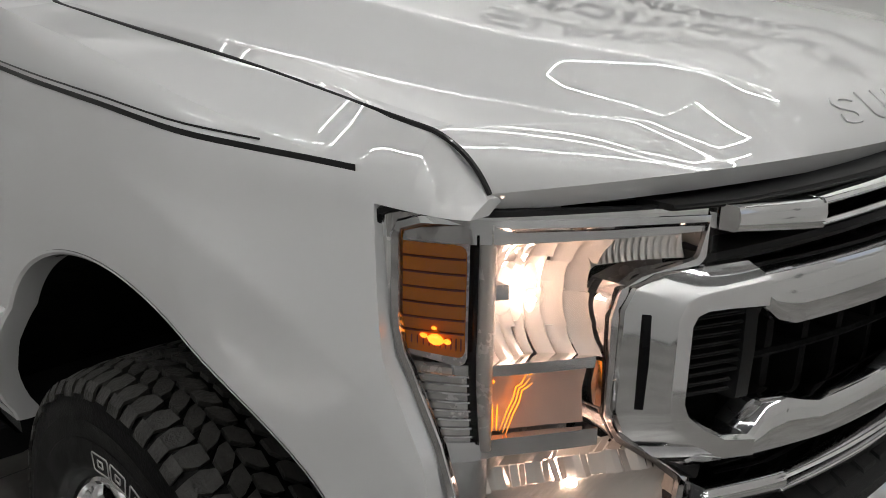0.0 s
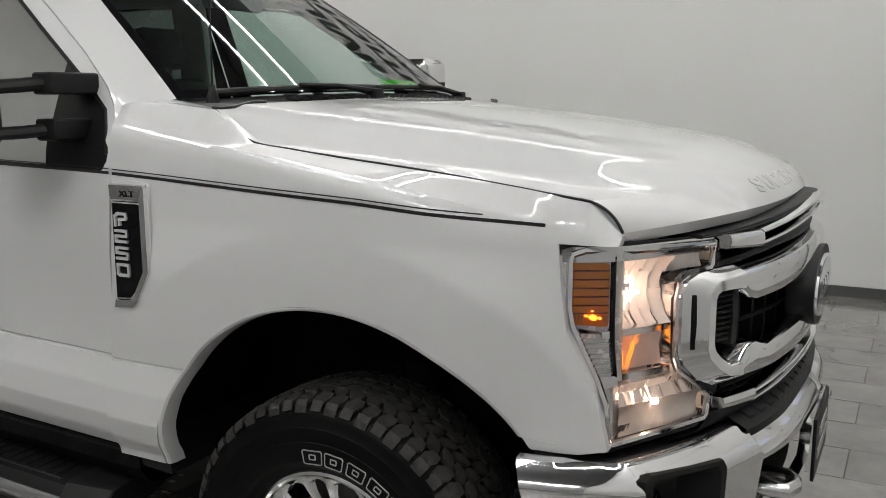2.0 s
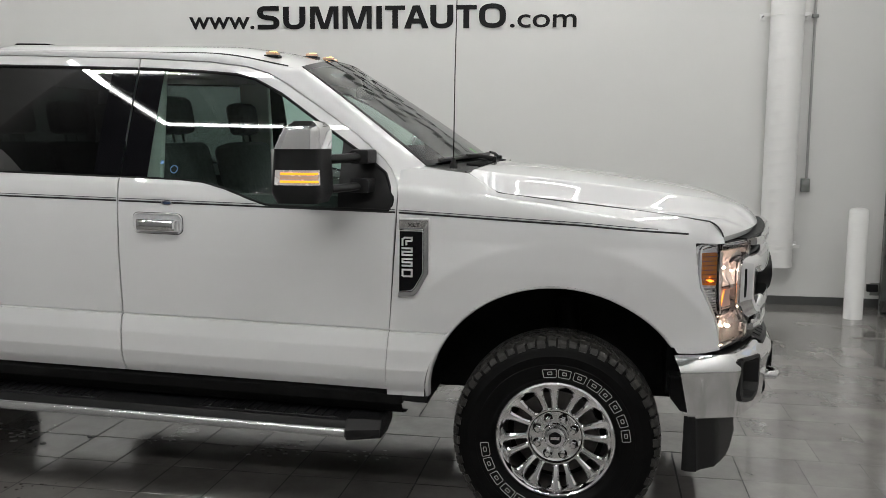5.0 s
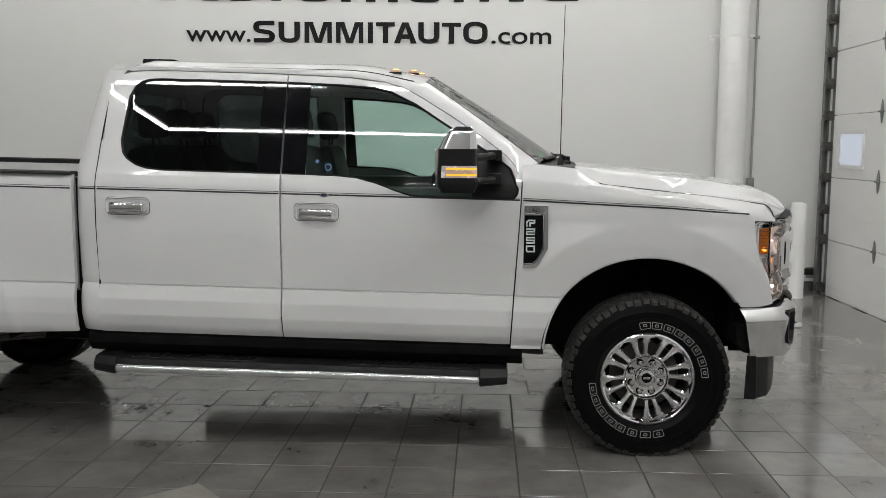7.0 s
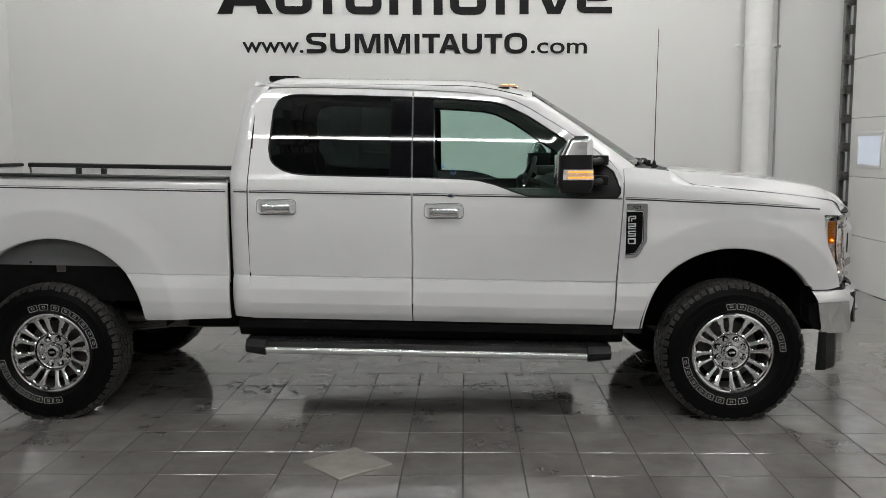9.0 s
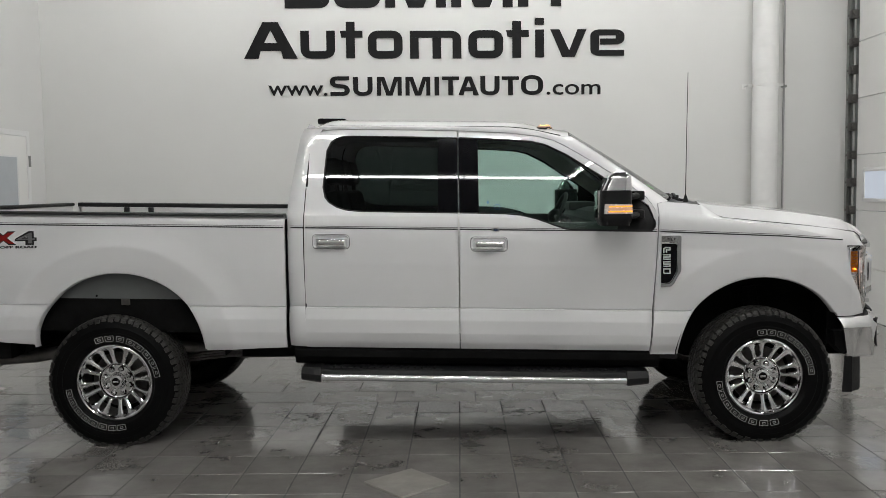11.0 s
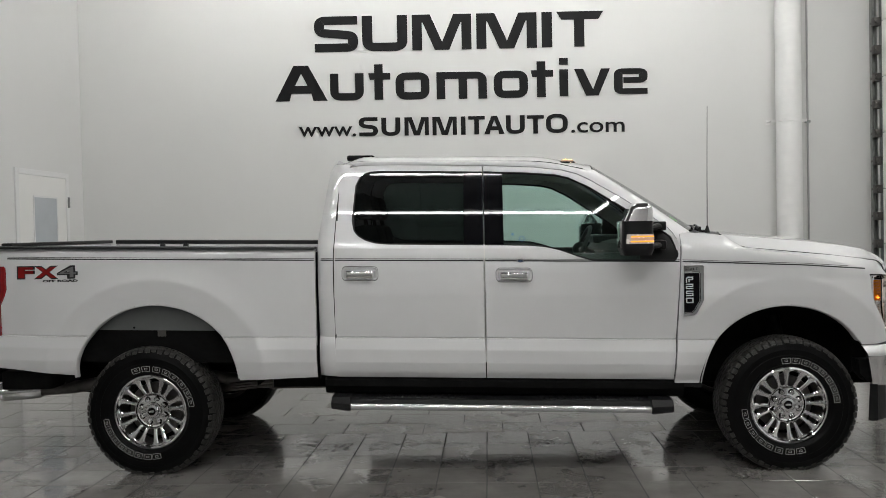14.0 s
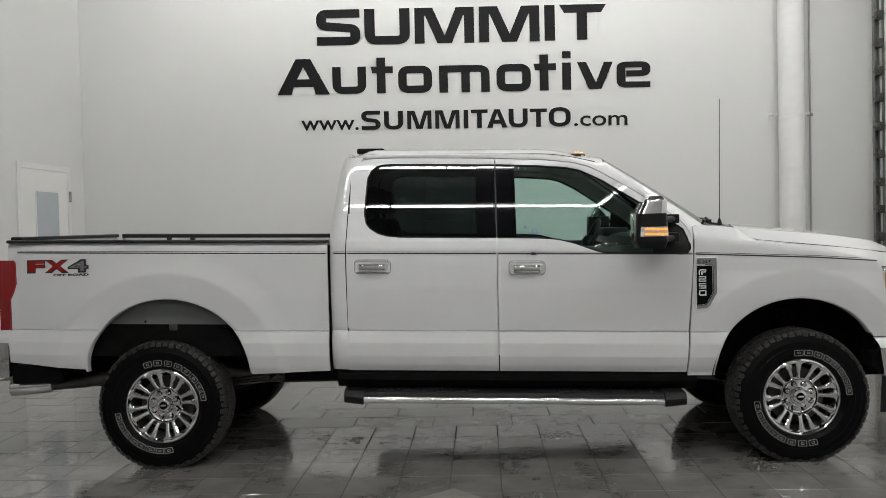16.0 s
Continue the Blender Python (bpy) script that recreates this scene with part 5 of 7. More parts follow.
lay(words("decal_letters", "OFF ROAD", 0.234, 0.016, 0.0015, GREY_DECAL, bed_side, on_bed(-4.738, 1.280), 0.05, "small black decal letters"), 0.002)


# ---- front end: head lamps, grille, bumper ----
def nose(y, z, out=0.0):
    """A point on the nose's plan; y is the distance from the middle on the right side."""
    a = abs(y)
    b = a if a < 0.80 else 0.80 + (a - 0.80) * 0.713
    lead = 0.05 * smooth(1.06, 0.86, z) * smooth(0.79, 0.89, a)
    return Vector((front_x(b) + lead + out, -math.copysign(b, y), z))


def patch(bm, ys, low, high, out, nz=8, mi=0):
    """A curved patch of the nose between two heights."""
    rows = []
    for y in ys:
        o = out(y) if callable(out) else out
        rows.append([nose(y, z, o) for z in np.linspace(low(y) if callable(low) else low, high(y) if callable(high) else high, nz)])
    grid(bm, rows, mi=mi)
    return bm


def solid(bm, back):
    """Gives a patch depth: its rim drawn back along x."""
    bmesh.ops.remove_doubles(bm, verts=bm.verts, dist=0.0004)
    rim = [e for e in bm.edges if e.is_boundary]
    ret = bmesh.ops.extrude_edge_only(bm, edges=rim)
    for v in [g for g in ret["geom"] if isinstance(g, bmesh.types.BMVert)]:
        v.co.x -= back
    bmesh.ops.recalc_face_normals(bm, faces=bm.faces)
    top = max(bm.faces, key=lambda f: f.calc_center_median().x)
    if top.normal.x < 0:
        bmesh.ops.reverse_faces(bm, faces=bm.faces)
    return bm


def lin(*pts):
    xs, ys = [p[0] for p in pts], [p[1] for p in pts]
    return lambda y: interp(y, xs, ys)


L_TOP = lin((0.57, 1.222), (0.80, 1.229), (0.895, 1.232), (0.92, 1.225))
L_LOW = lin((0.56, 0.800), (0.872, 0.800), (0.879, 0.82), (0.886, 0.955), (0.906, 1.065), (0.92, 1.10))
ARM_LOW = lin((0.576, 1.155), (0.64, 1.147), (0.668, 1.137), (0.682, 1.10))
LEG_TOP = lin((0.568, 0.867), (0.668, 0.943), (0.682, 0.975))
Y_OUT, Y_ARM, Y_IN = 0.908, 0.682, 0.572


def lamp_shape(out, inset=0.0):
    bm = bmesh.new()
    i = inset
    patch(bm, np.linspace(Y_ARM, Y_OUT - i, 20), lambda y: L_LOW(y + i * 0.4) + i, lambda y: L_TOP(y) - i, out, 14)
    patch(bm, np.linspace(Y_IN + i, Y_ARM, 10), lambda y: ARM_LOW(y) + i, lambda y: L_TOP(y) - i, out, 5)
    patch(bm, np.linspace(Y_IN + i, Y_ARM, 10), lambda y: L_LOW(y) + i, lambda y: LEG_TOP(y) - i, out, 8)
    return bm


# dark gasket behind, bright housing, then the parts inside and a clear lens over them
housing, housing_far = pair("head_lamp", solid(lamp_shape(-0.062, 0.008), 0.03), LAMP_SILVER, truck, "lit head lamp behind a clear lens, with an amber side marker")
bm = bmesh.new()


def border(bm, pts, out, r, seg=6):
    sweep(bm, [nose(y, z, out) for y, z in pts], r, seg, closed=True)


OUTLINE = [(0.572, 1.222), (0.70, 1.226), (0.80, 1.229), (0.888, 1.232), (0.903, 1.224), (0.906, 1.20), (0.906, 1.10), (0.902, 1.063), (0.885, 0.955), (0.881, 0.90), (0.879, 0.81), (0.872, 0.801), (0.70, 0.800), (0.58, 0.802), (0.571, 0.81), (0.568, 0.865), (0.62, 0.905), (0.668, 0.943), (0.681, 0.975), (0.682, 1.10), (0.675, 1.130), (0.655, 1.142), (0.62, 1.150), (0.58, 1.157), (0.573, 1.166)]
border(bm, OUTLINE, -0.010, 0.0062)
gk, _ = pair("lamp_gasket", bm, BLACK, housing, "black rubber gasket")
bm = bmesh.new()
inner = [(y + (0.012 if y < 0.69 and (z > 1.13 or z < 0.94) and y < 0.60 else -0.012 if y > 0.75 else 0.0), z + (0.013 if z < 0.82 else -0.012 if z > 1.2 else 0)) for y, z in OUTLINE]
border(bm, inner, -0.004, 0.008)
pair("lamp_bezel", bm, CHROME, housing, "chrome bezel")
bm = lamp_shape(0.006, 0.004)
pair("lens", bm, LENS, housing, "clear lens")

# side walls between housing and lens
bm = bmesh.new()
rows = [[nose(min(y, 0.90), z, -0.008), nose(min(y, 0.90) - 0.015, z, -0.07)] for y, z in OUTLINE + OUTLINE[:1]]
grid(bm, rows)
pair("lamp_wall", bm, LAMP_SILVER, housing, "")

# upright divider between marker and main beam
bm = solid(patch(bmesh.new(), np.linspace(0.803, 0.826, 7), lin((0.80, 0.945), (0.84, 0.945)), 1.218, lambda y: -0.002 - 50 * (y - 0.8145) ** 2, 8), 0.05)
pair("divider", bm, LAMP_SILVER, housing, "chrome upright divider")
bm = solid(patch(bmesh.new(), np.linspace(0.8278, 0.8306, 3), 0.955, 1.207, -0.0025, 10), 0.03)
pair("divider_slot", bm, GLOSS_BLACK, housing, "")
# rail along the top and shelves between the chambers
for z0, z1, a, b, o in ((1.196, 1.227, 0.585, 0.90, -0.002), (1.036, 1.050, 0.695, 0.845, -0.010), (0.934, 0.957, 0.69, 0.882, -0.006)):
    bm = solid(patch(bmesh.new(), np.linspace(a, b, 16), z0, z1, o, 4), 0.05)
    pair("shelf", bm, CHROME, housing, "chrome shelf")

# bright surround, amber side marker with ribs
def round_patch(y0, y1, z0, z1, r, out, slope=0.0):
    """A patch of the nose with rounded corners."""
    def nip(y):
        d = min(y - y0, y1 - y)
        return r - math.sqrt(max(0.0, r * r - (r - d) ** 2)) if d < r else 0.0

    ys = sorted({*np.linspace(y0, y1, 12), *(y0 + r * k / 6 for k in range(7)), *(y1 - r * k / 6 for k in range(7))})
    return patch(bmesh.new(), ys, lambda y: z0 + nip(y) + slope * (y - y0), lambda y: z1 - nip(y), out, 8)


pair("marker_surround", solid(round_patch(0.832, 0.902, 1.046, 1.216, 0.014, -0.010, 0.25), 0.03), LAMP_SILVER, housing, "satin grey marker surround")
marker, _ = pair("side_marker", solid(round_patch(0.839, 0.894, 1.060, 1.194, 0.009, -0.003, 0.12), 0.006), AMBER, housing, "amber side marker lens with horizontal ribs")
for z in (1.178, 1.160, 1.142, 1.124, 1.106, 1.090):
    bm = sweep(bmesh.new(), [nose(y, z, -0.0022) for y in np.linspace(0.8405, 0.8925, 8)], 0.0016, 6)
    pair("rib", bm, AMBER_DEEP, marker, "")
for k in range(11):
    y = 0.8435 + 0.0045 * k
    bm = sweep(bmesh.new(), [nose(y, 1.069 + 0.12 * (y - 0.839), -0.0022), nose(y, 1.084, -0.0022)], 0.0009, 5)
    pair("rib", bm, AMBER_DEEP, marker, "")
for y, z, r in ((0.8665, 1.0815, 0.0068), (0.8760, 1.0850, 0.0030), (0.8570, 1.0800, 0.0034), (0.8680, 1.0950, 0.0022)):
    bm = sweep(bmesh.new(), [nose(y + r * c, z + 0.3 * r * c, 0.0004) for c in (-1.0, -0.6, 0.0, 0.6, 1.0)], [r * k for k in (0.12, 0.75, 1.0, 0.75, 0.12)], 10)
    pair("marker_glow", bm, AMBER_GLOW, marker, "glowing amber filament")


# reflector bowls with fine flutes and small bright bulbs
def fluted(y0, y1, z0, z1, out, depth, count, amp, slant):
    """A reflector bowl whose surface rolls in flutes."""
    bm = bmesh.new()
    rows = []
    for y in np.linspace(y0, y1, count * 6 + 1):
        row = []
        for z in np.linspace(z0, z1, 15):
            u, w = (2 * y - y0 - y1) / (y1 - y0), (2 * z - z0 - z1) / (z1 - z0)
            roll = abs(math.sin(math.pi * count * ((y - y0) / (y1 - y0) + slant * (z - z0) / (z1 - z0)))) ** 0.7
            row.append(nose(y, z, out - depth * max(0.0, 1 - 0.5 * (u * u + w * w)) + amp * roll))
        rows.append(row)
    grid(bm, rows)
    return bm


def faceted(y0, y1, z0, z1, out, depth, ny, nz, jitter):
    """A reflector bowl of small mirrored steps."""
    rng = random.Random(5)
    bm = bmesh.new()
    for i in range(ny):
        for j in range(nz):
            tilt, lift = rng.uniform(-jitter, jitter), rng.uniform(-jitter, jitter)
            f = []
            for a, c in ((0, 0), (1, 0), (1, 1), (0, 1)):
                u, w = (i + a) / ny * 2 - 1, (j + c) / nz * 2 - 1
                y, z = y0 + (y1 - y0) * (u + 1) / 2, z0 + (z1 - z0) * (w + 1) / 2
                f.append(bm.verts.new(nose(y, z, out - depth * max(0.0, 1 - 0.5 * (u * u + w * w)) + tilt * (a - 0.5) + lift * (c - 0.5))))
            bm.faces.new(f)
    return bm


def bowl(y, z):
    u, w = (y - 0.748) / 0.058, (z - 1.122) / 0.07
    return 0.058 * max(0.0, 1 - 0.55 * u * u - 0.45 * w * w)


# main reflector: tall hollow facets set at slightly different angles
bm = bmesh.new()
rng = random.Random(11)
CUT_Y = [0.690, 0.706, 0.722, 0.739, 0.752, 0.768, 0.786, 0.806]
for i in range(7):
    cuts = [1.050, 1.050 + rng.uniform(0.030, 0.042), 1.122 + rng.uniform(-0.012, 0.012), 1.194 - rng.uniform(0.020, 0.034), 1.194]
    for j in range(4):
        ty, tz, lift = rng.uniform(-0.30, 0.30), rng.uniform(-0.22, 0.22), rng.uniform(0.0, 0.004)
        y0, y1, z0, z1 = CUT_Y[i], CUT_Y[i + 1], cuts[j], cuts[j + 1]
        rows = []
        for a in np.linspace(0, 1, 6):
            y = y0 + (y1 - y0) * a
            row = []
            for c in np.linspace(0, 1, 6):
                z = z0 + (z1 - z0) * c
                dish = 0.0030 * ((2 * a - 1) ** 2 + 0.6 * (2 * c - 1) ** 2)
                row.append(nose(y, z, -0.014 - bowl(y, z) + lift + dish + ty * (y - (y0 + y1) / 2) + tz * (z - (z0 + z1) / 2) * 0.5))
            rows.append(row)
        grid(bm, rows)
pair("beam_reflector", bm, REFLECTOR, housing, "finely lined chrome reflector")
bm = solid(patch(bmesh.new(), np.linspace(0.790, 0.803, 5), 1.130, 1.148, -0.008, 4), 0.03)
pair("bulb_clip", bm, CHROME, housing, "chrome bulb clip")
pair("arm_reflector", fluted(0.585, 0.695, 1.158, 1.205, -0.026, 0.016, 14, 0.0016, 0.1), REFLECTOR, housing, "fluted chrome reflector")
pair("low_reflector", faceted(0.585, 0.804, 0.880, 0.934, -0.016, 0.020, 24, 2, 0.0050), REFLECTOR, housing, "fluted chrome reflector")
pair("low_reflector", fluted(0.583, 0.804, 0.813, 0.880, -0.020, 0.016, 20, 0.0022, 3.0), REFLECTOR, housing, "fluted chrome reflector")
for y, z, r in ((0.756, 1.124, 0.0050), (0.70, 0.874, 0.0070)):
    bm = sweep(bmesh.new(), [nose(y, z, -0.052), nose(y, z, -0.028), nose(y, z, -0.020)], [r * 0.8, r, r * 0.5], 12)
    pair("bulb", bm, WARM_GLOW, housing, "glowing warm white bulb")
# indicator chamber with thin glowing amber lines
bm = fluted(0.695, 0.803, 0.960, 1.034, -0.022, 0.010, 3, 0.0012, 0.6)
ind, _ = pair("indicator", bm, INDICATOR_SHELL, housing, "indicator chamber")
for y, z, r in ((0.7975, 1.027, 0.0026), (0.7600, 1.0355, 0.0034)):
    bm = sweep(bmesh.new(), [nose(y + r * c, z, -0.016) for c in (-1.0, -0.5, 0.5, 1.0)], [r * 0.2, r, r, r * 0.2], 8)
    pair("indicator_glow", bm, AMBER_GLOW, ind, "glowing amber spot")
for y, z0, z1 in ((0.8010, 0.966, 0.994), (0.7960, 0.962, 0.998), (0.7912, 0.962, 0.998)):
    bm = sweep(bmesh.new(), [nose(y, z, -0.017) for z in (z0, z0 + 0.008, z1 - 0.008, z1)], [0.0003, 0.0010, 0.0010, 0.0003], 6)
    pair("indicator_glow", bm, AMBER_GLOW, ind, "glowing amber line")
for k in range(3):
    d = 0.0032 * k
    path = [(0.7880, 0.962), (0.7810, 0.988), (0.7755, 1.003), (0.7730, 1.018), (0.7680, 1.021), (0.7625, 1.034 - 0.004 * k)]
    bm = sweep(bmesh.new(), [nose(y - d, z - d * 0.8, -0.017) for y, z in path], [0.0003, 0.0009, 0.0009, 0.0009, 0.0009, 0.0004], 6)
    pair("indicator_glow", bm, AMBER_GLOW, ind, "glowing amber line")
# ribbed lower outer corner over a satin plate
bm = solid(patch(bmesh.new(), np.linspace(0.803, 0.897, 8), lambda y: 0.957 + max(0.0, y - 0.884) * 5, 1.045, -0.013, 5), 0.02)
pair("corner_backing", bm, LAMP_SILVER, housing, "")
for k in range(8):
    z = 0.962 + 0.0105 * k
    w = 0.885 + max(0.0, (z - 0.955)) * 0.2
    bm = sweep(bmesh.new(), [nose(y, z, -0.012) for y in np.linspace(0.806, w - 0.006, 8)], 0.0022, 6)
    pair("corner_rib", bm, CHROME, housing, "")
bm = solid(patch(bmesh.new(), np.linspace(0.806, 0.874, 6), 0.81, 0.935, -0.012, 4), 0.03)
pair("corner_plate", bm, SATIN, housing, "")

# ---- grille ----
grille = part("grille", patch(bmesh.new(), np.linspace(-0.70, 0.70, 41), 0.79, 1.275, lambda y: -0.06 - 0.02 * (1 - abs(y)), 8), UNDER, truck, "black grille with bold chrome bars and an oval badge")


def chrome_bar(ys, low, high, out, round_by=0.012, name="chrome_bar", mat=None, label="chrome grille bar"):
    """A bar with rolled edges that follows the nose."""
    bm = bmesh.new()
    rows = []
    for y in ys:
        a, b = low(y), high(y)
        m = (a + b) / 2
        h = (b - a) / 2
        o = out(y) if callable(out) else out
        r = min(round_by, h * 0.8)
        rows.append([nose(y, z, o + d) for z, d in ((a, -0.05), (a, -r), (a + r * 0.3, -r * 0.3), (a + r, 0), (m, 0.002), (b - r, 0), (b - r * 0.3, -r * 0.3), (b, -r), (b, -0.05))])
    grid(bm, rows)
    for row in (rows[0], rows[-1]):
        bm.faces.new([bm.verts.new(p) for p in row])
    bmesh.ops.recalc_face_normals(bm, faces=bm.faces)
    return pair(name, bm, mat or CHROME, grille, label)


# C-shaped frames: upper bar, outer leg, lower bar
chrome_bar(np.linspace(0.0, 0.54, 20), lin((0.0, 1.085), (0.22, 1.080), (0.50, 1.070), (0.54, 1.105)), lin((0.0, 1.17), (0.2, 1.166), (0.54, 1.150)), lin((0.0, 0.035), (0.54, 0.040)), 0.016)
LEG = [
    (-0.05, [(0.54, 1.158), (0.600, 1.156), (0.645, 1.151), (0.674, 1.138), (0.685, 1.112), (0.686, 0.985), (0.676, 0.955), (0.638, 0.916), (0.59, 0.893), (0.535, 0.890)]),
    (0.012, [(0.54, 1.158), (0.600, 1.156), (0.645, 1.151), (0.674, 1.138), (0.685, 1.112), (0.686, 0.985), (0.676, 0.955), (0.638, 0.916), (0.59, 0.893), (0.535, 0.890)]),
    (0.040, [(0.54, 1.146), (0.598, 1.142), (0.632, 1.138), (0.649, 1.128), (0.656, 1.108), (0.656, 0.988), (0.648, 0.964), (0.620, 0.936), (0.582, 0.912), (0.535, 0.906)]),
    (0.045, [(0.54, 1.142), (0.597, 1.138), (0.630, 1.134), (0.645, 1.125), (0.652, 1.106), (0.652, 0.990), (0.644, 0.967), (0.617, 0.940), (0.580, 0.916), (0.535, 0.910)]),
    (0.045, [(0.54, 1.110), (0.590, 1.113), (0.618, 1.113), (0.630, 1.108), (0.635, 1.096), (0.635, 0.998), (0.629, 0.981), (0.608, 0.960), (0.577, 0.940), (0.535, 0.932)]),
    (0.038, [(0.54, 1.106), (0.589, 1.109), (0.615, 1.109), (0.626, 1.105), (0.631, 1.094), (0.631, 1.0), (0.625, 0.984), (0.605, 0.964), (0.576, 0.944), (0.535, 0.937)]),
    (-0.03, [(0.54, 1.098), (0.586, 1.103), (0.608, 1.103), (0.619, 1.099), (0.624, 1.090), (0.624, 1.004), (0.618, 0.990), (0.598, 0.972), (0.574, 0.955), (0.535, 0.945)]),
]
bm = bmesh.new()
grid(bm, [[nose(y, z, out) for y, z in loop] for out, loop in LEG])
bmesh.ops.recalc_face_normals(bm, faces=bm.faces)
pair("corner_frame", bm, CHROME, grille, "chrome corner of the grille frame", sharp=24)
chrome_bar(np.linspace(0.0, 0.54, 20), lin((0.0, 0.925), (0.15, 0.915), (0.40, 0.900), (0.54, 0.903)), lin((0.0, 0.985), (0.27, 0.975), (0.43, 0.962), (0.50, 0.985), (0.54, 0.94)), lin((0.0, 0.035), (0.54, 0.042)), 0.014)
# dark inlay in the outer leg
chrome_bar(np.linspace(0.6695, 0.6745, 4), lin((0.66, 0.99), (0.69, 0.99)), lin((0.66, 1.110), (0.69, 1.110)), lin((0.668, 0.0305), (0.676, 0.0235)), 0.002, "leg_inlay", GLOSS_BLACK, "dark slot in the chrome leg")
# upper and lower thin bars with their end blocks
chrome_bar(np.linspace(0.455, 0.578, 8), lin((0.455, 1.190), (0.578, 1.199)), lin((0.455, 1.229), (0.578, 1.230)), 0.030, 0.006, "bar_end", CHROME, "chrome bar end")
up = lin((0.0, 1.266), (0.14, 1.258), (0.34, 1.236), (0.46, 1.224))
chrome_bar(np.linspace(0.0, 0.46, 16), lambda y: up(y) - 0.004, lambda y: up(y) + 0.006, 0.030, 0.003, "thin_bar")
chrome_bar(np.linspace(0.0, 0.46, 16), lambda y: up(y) - 0.030, lambda y: up(y) - 0.021, 0.030, 0.003, "thin_bar")
chrome_bar(np.linspace(0.455, 0.575, 8), lin((0.455, 0.828), (0.575, 0.836)), lin((0.455, 0.858), (0.575, 0.862)), 0.030, 0.006, "bar_end", CHROME, "chrome bar end")
dn = lin((0.0, 0.888), (0.15, 0.880), (0.46, 0.850))
chrome_bar(np.linspace(0.0, 0.46, 16), lambda y: dn(y) - 0.004, lambda y: dn(y) + 0.004, 0.030, 0.003, "thin_bar")
chrome_bar(np.linspace(0.0, 0.46, 16), lambda y: dn(y) - 0.022, lambda y: dn(y) - 0.015, 0.030, 0.003, "thin_bar")
# black surround above and beside the frames
chrome_bar(np.linspace(0.0, 0.585, 18), lin((0.0, 1.17), (0.3, 1.172), (0.585, 1.150)), lin((0.0, 1.20), (0.3, 1.19), (0.585, 1.168)), 0.0, 0.006, "grille_surround", BLACK, "black grille surround")
chrome_bar(np.linspace(0.0, 0.64, 18), lin((0.0, 1.258), (0.2, 1.25), (0.56, 1.226), (0.64, 1.226)), lin((0.0, 1.272), (0.2, 1.264), (0.56, 1.236), (0.64, 1.234)), 0.012, 0.004, "grille_surround", BLACK, "")
chrome_bar(np.linspace(0.0, 0.70, 18), lin((0.0, 0.80), (0.70, 0.79)), lin((0.0, 0.84), (0.58, 0.826), (0.60, 0.79)), 0.005, 0.006, "grille_surround", BLACK, "")
chrome_bar(np.linspace(0.57, 0.685, 8), lin((0.57, 0.866), (0.66, 0.94), (0.685, 0.98)), lin((0.57, 0.905), (0.645, 0.92), (0.685, 1.0)), 0.008, 0.006, "grille_surround", BLACK, "")
# vent slats and the dark mesh behind
for k in range(10):
    z = 0.992 + 0.0125 * k
    chrome_bar(np.linspace(0.535 if k > 1 else 0.545, 0.624, 5), lin((0.5, z - 0.0032), (0.66, z - 0.0032)), lin((0.5, z + 0.0032), (0.66, z + 0.0032)), 0.012, 0.002, "vent_slat", BLACK, "")
chrome_bar(np.linspace(0.518, 0.536, 4), lin((0.5, 0.975), (0.6, 0.975)), lin((0.5, 1.11), (0.6, 1.11)), 0.014, 0.004, "vent_post", BLACK, "")
for y in (0.08, 0.16, 0.24, 0.32, 0.39, 0.455):
    chrome_bar(np.linspace(y - 0.006, y + 0.006, 3), lin((0, 0.84), (1, 0.84)), lin((0, 1.24), (1, 1.24)), -0.02, 0.003, "mesh_rib", UNDER, "")
for z in (1.015, 1.195, 0.868):
    chrome_bar(np.linspace(0.0, 0.52, 10), lin((0, z - 0.006), (1, z - 0.006)), lin((0, z + 0.006), (1, z + 0.006)), -0.015, 0.003, "mesh_rib", UNDER, "")
# oval badge
def oval_disc(x0, x1, r0, r1, k):
    bm = sweep(bmesh.new(), [(front_x(0) + x0, 0, 1.028), (front_x(0) + x1, 0, 1.028)], [r0, r1], 56)
    for v in bm.verts:
        v.co.z = 1.028 + (v.co.z - 1.028) * k
    return bm


oval = part("oval_badge", oval_disc(-0.02, 0.046, 0.205, 0.198, 0.53), BLACK, grille, "plain oval badge with a chrome rim")
part("oval_rim", oval_disc(0.044, 0.052, 0.178, 0.174, 0.46), CHROME, oval, "chrome rim")
part("oval_face", oval_disc(0.05, 0.0535, 0.163, 0.162, 0.435), BLUE_OVAL, oval, "dark blue enamel face")
bm = bmesh.new()
for k in range(4):
    y = -0.088 + 0.052 * k
    box(bm, front_x(0) + 0.0535, front_x(0) + 0.0555, y, y + 0.034, 1.008, 1.048, 0.002, 1)
part("oval_bar", bm, CHROME, oval, "plain bright bars")

# ---- bumper ----
BUMP_Y = [0.0, 0.3, 0.45, 0.64, 0.72, 0.80, 0.86, 0.885, 0.905, 0.925, 0.940, 0.947]
BUMP_X = [0.938, 0.917, 0.884, 0.812, 0.780, 0.744, 0.712, 0.688, 0.640, 0.570, 0.505, 0.466]


def bump_x(y):
    return arc_interp(abs(y), BUMP_Y, BUMP_X)


B_TOP = lin((0.0, 0.795), (0.50, 0.772), (0.515, 0.785), (0.62, 0.778), (0.72, 0.782), (0.87, 0.788), (0.90, 0.787), (0.947, 0.784))
B_LOW = lin((0.0, 0.505), (0.50, 0.510), (0.80, 0.535), (1.0, 0.545))


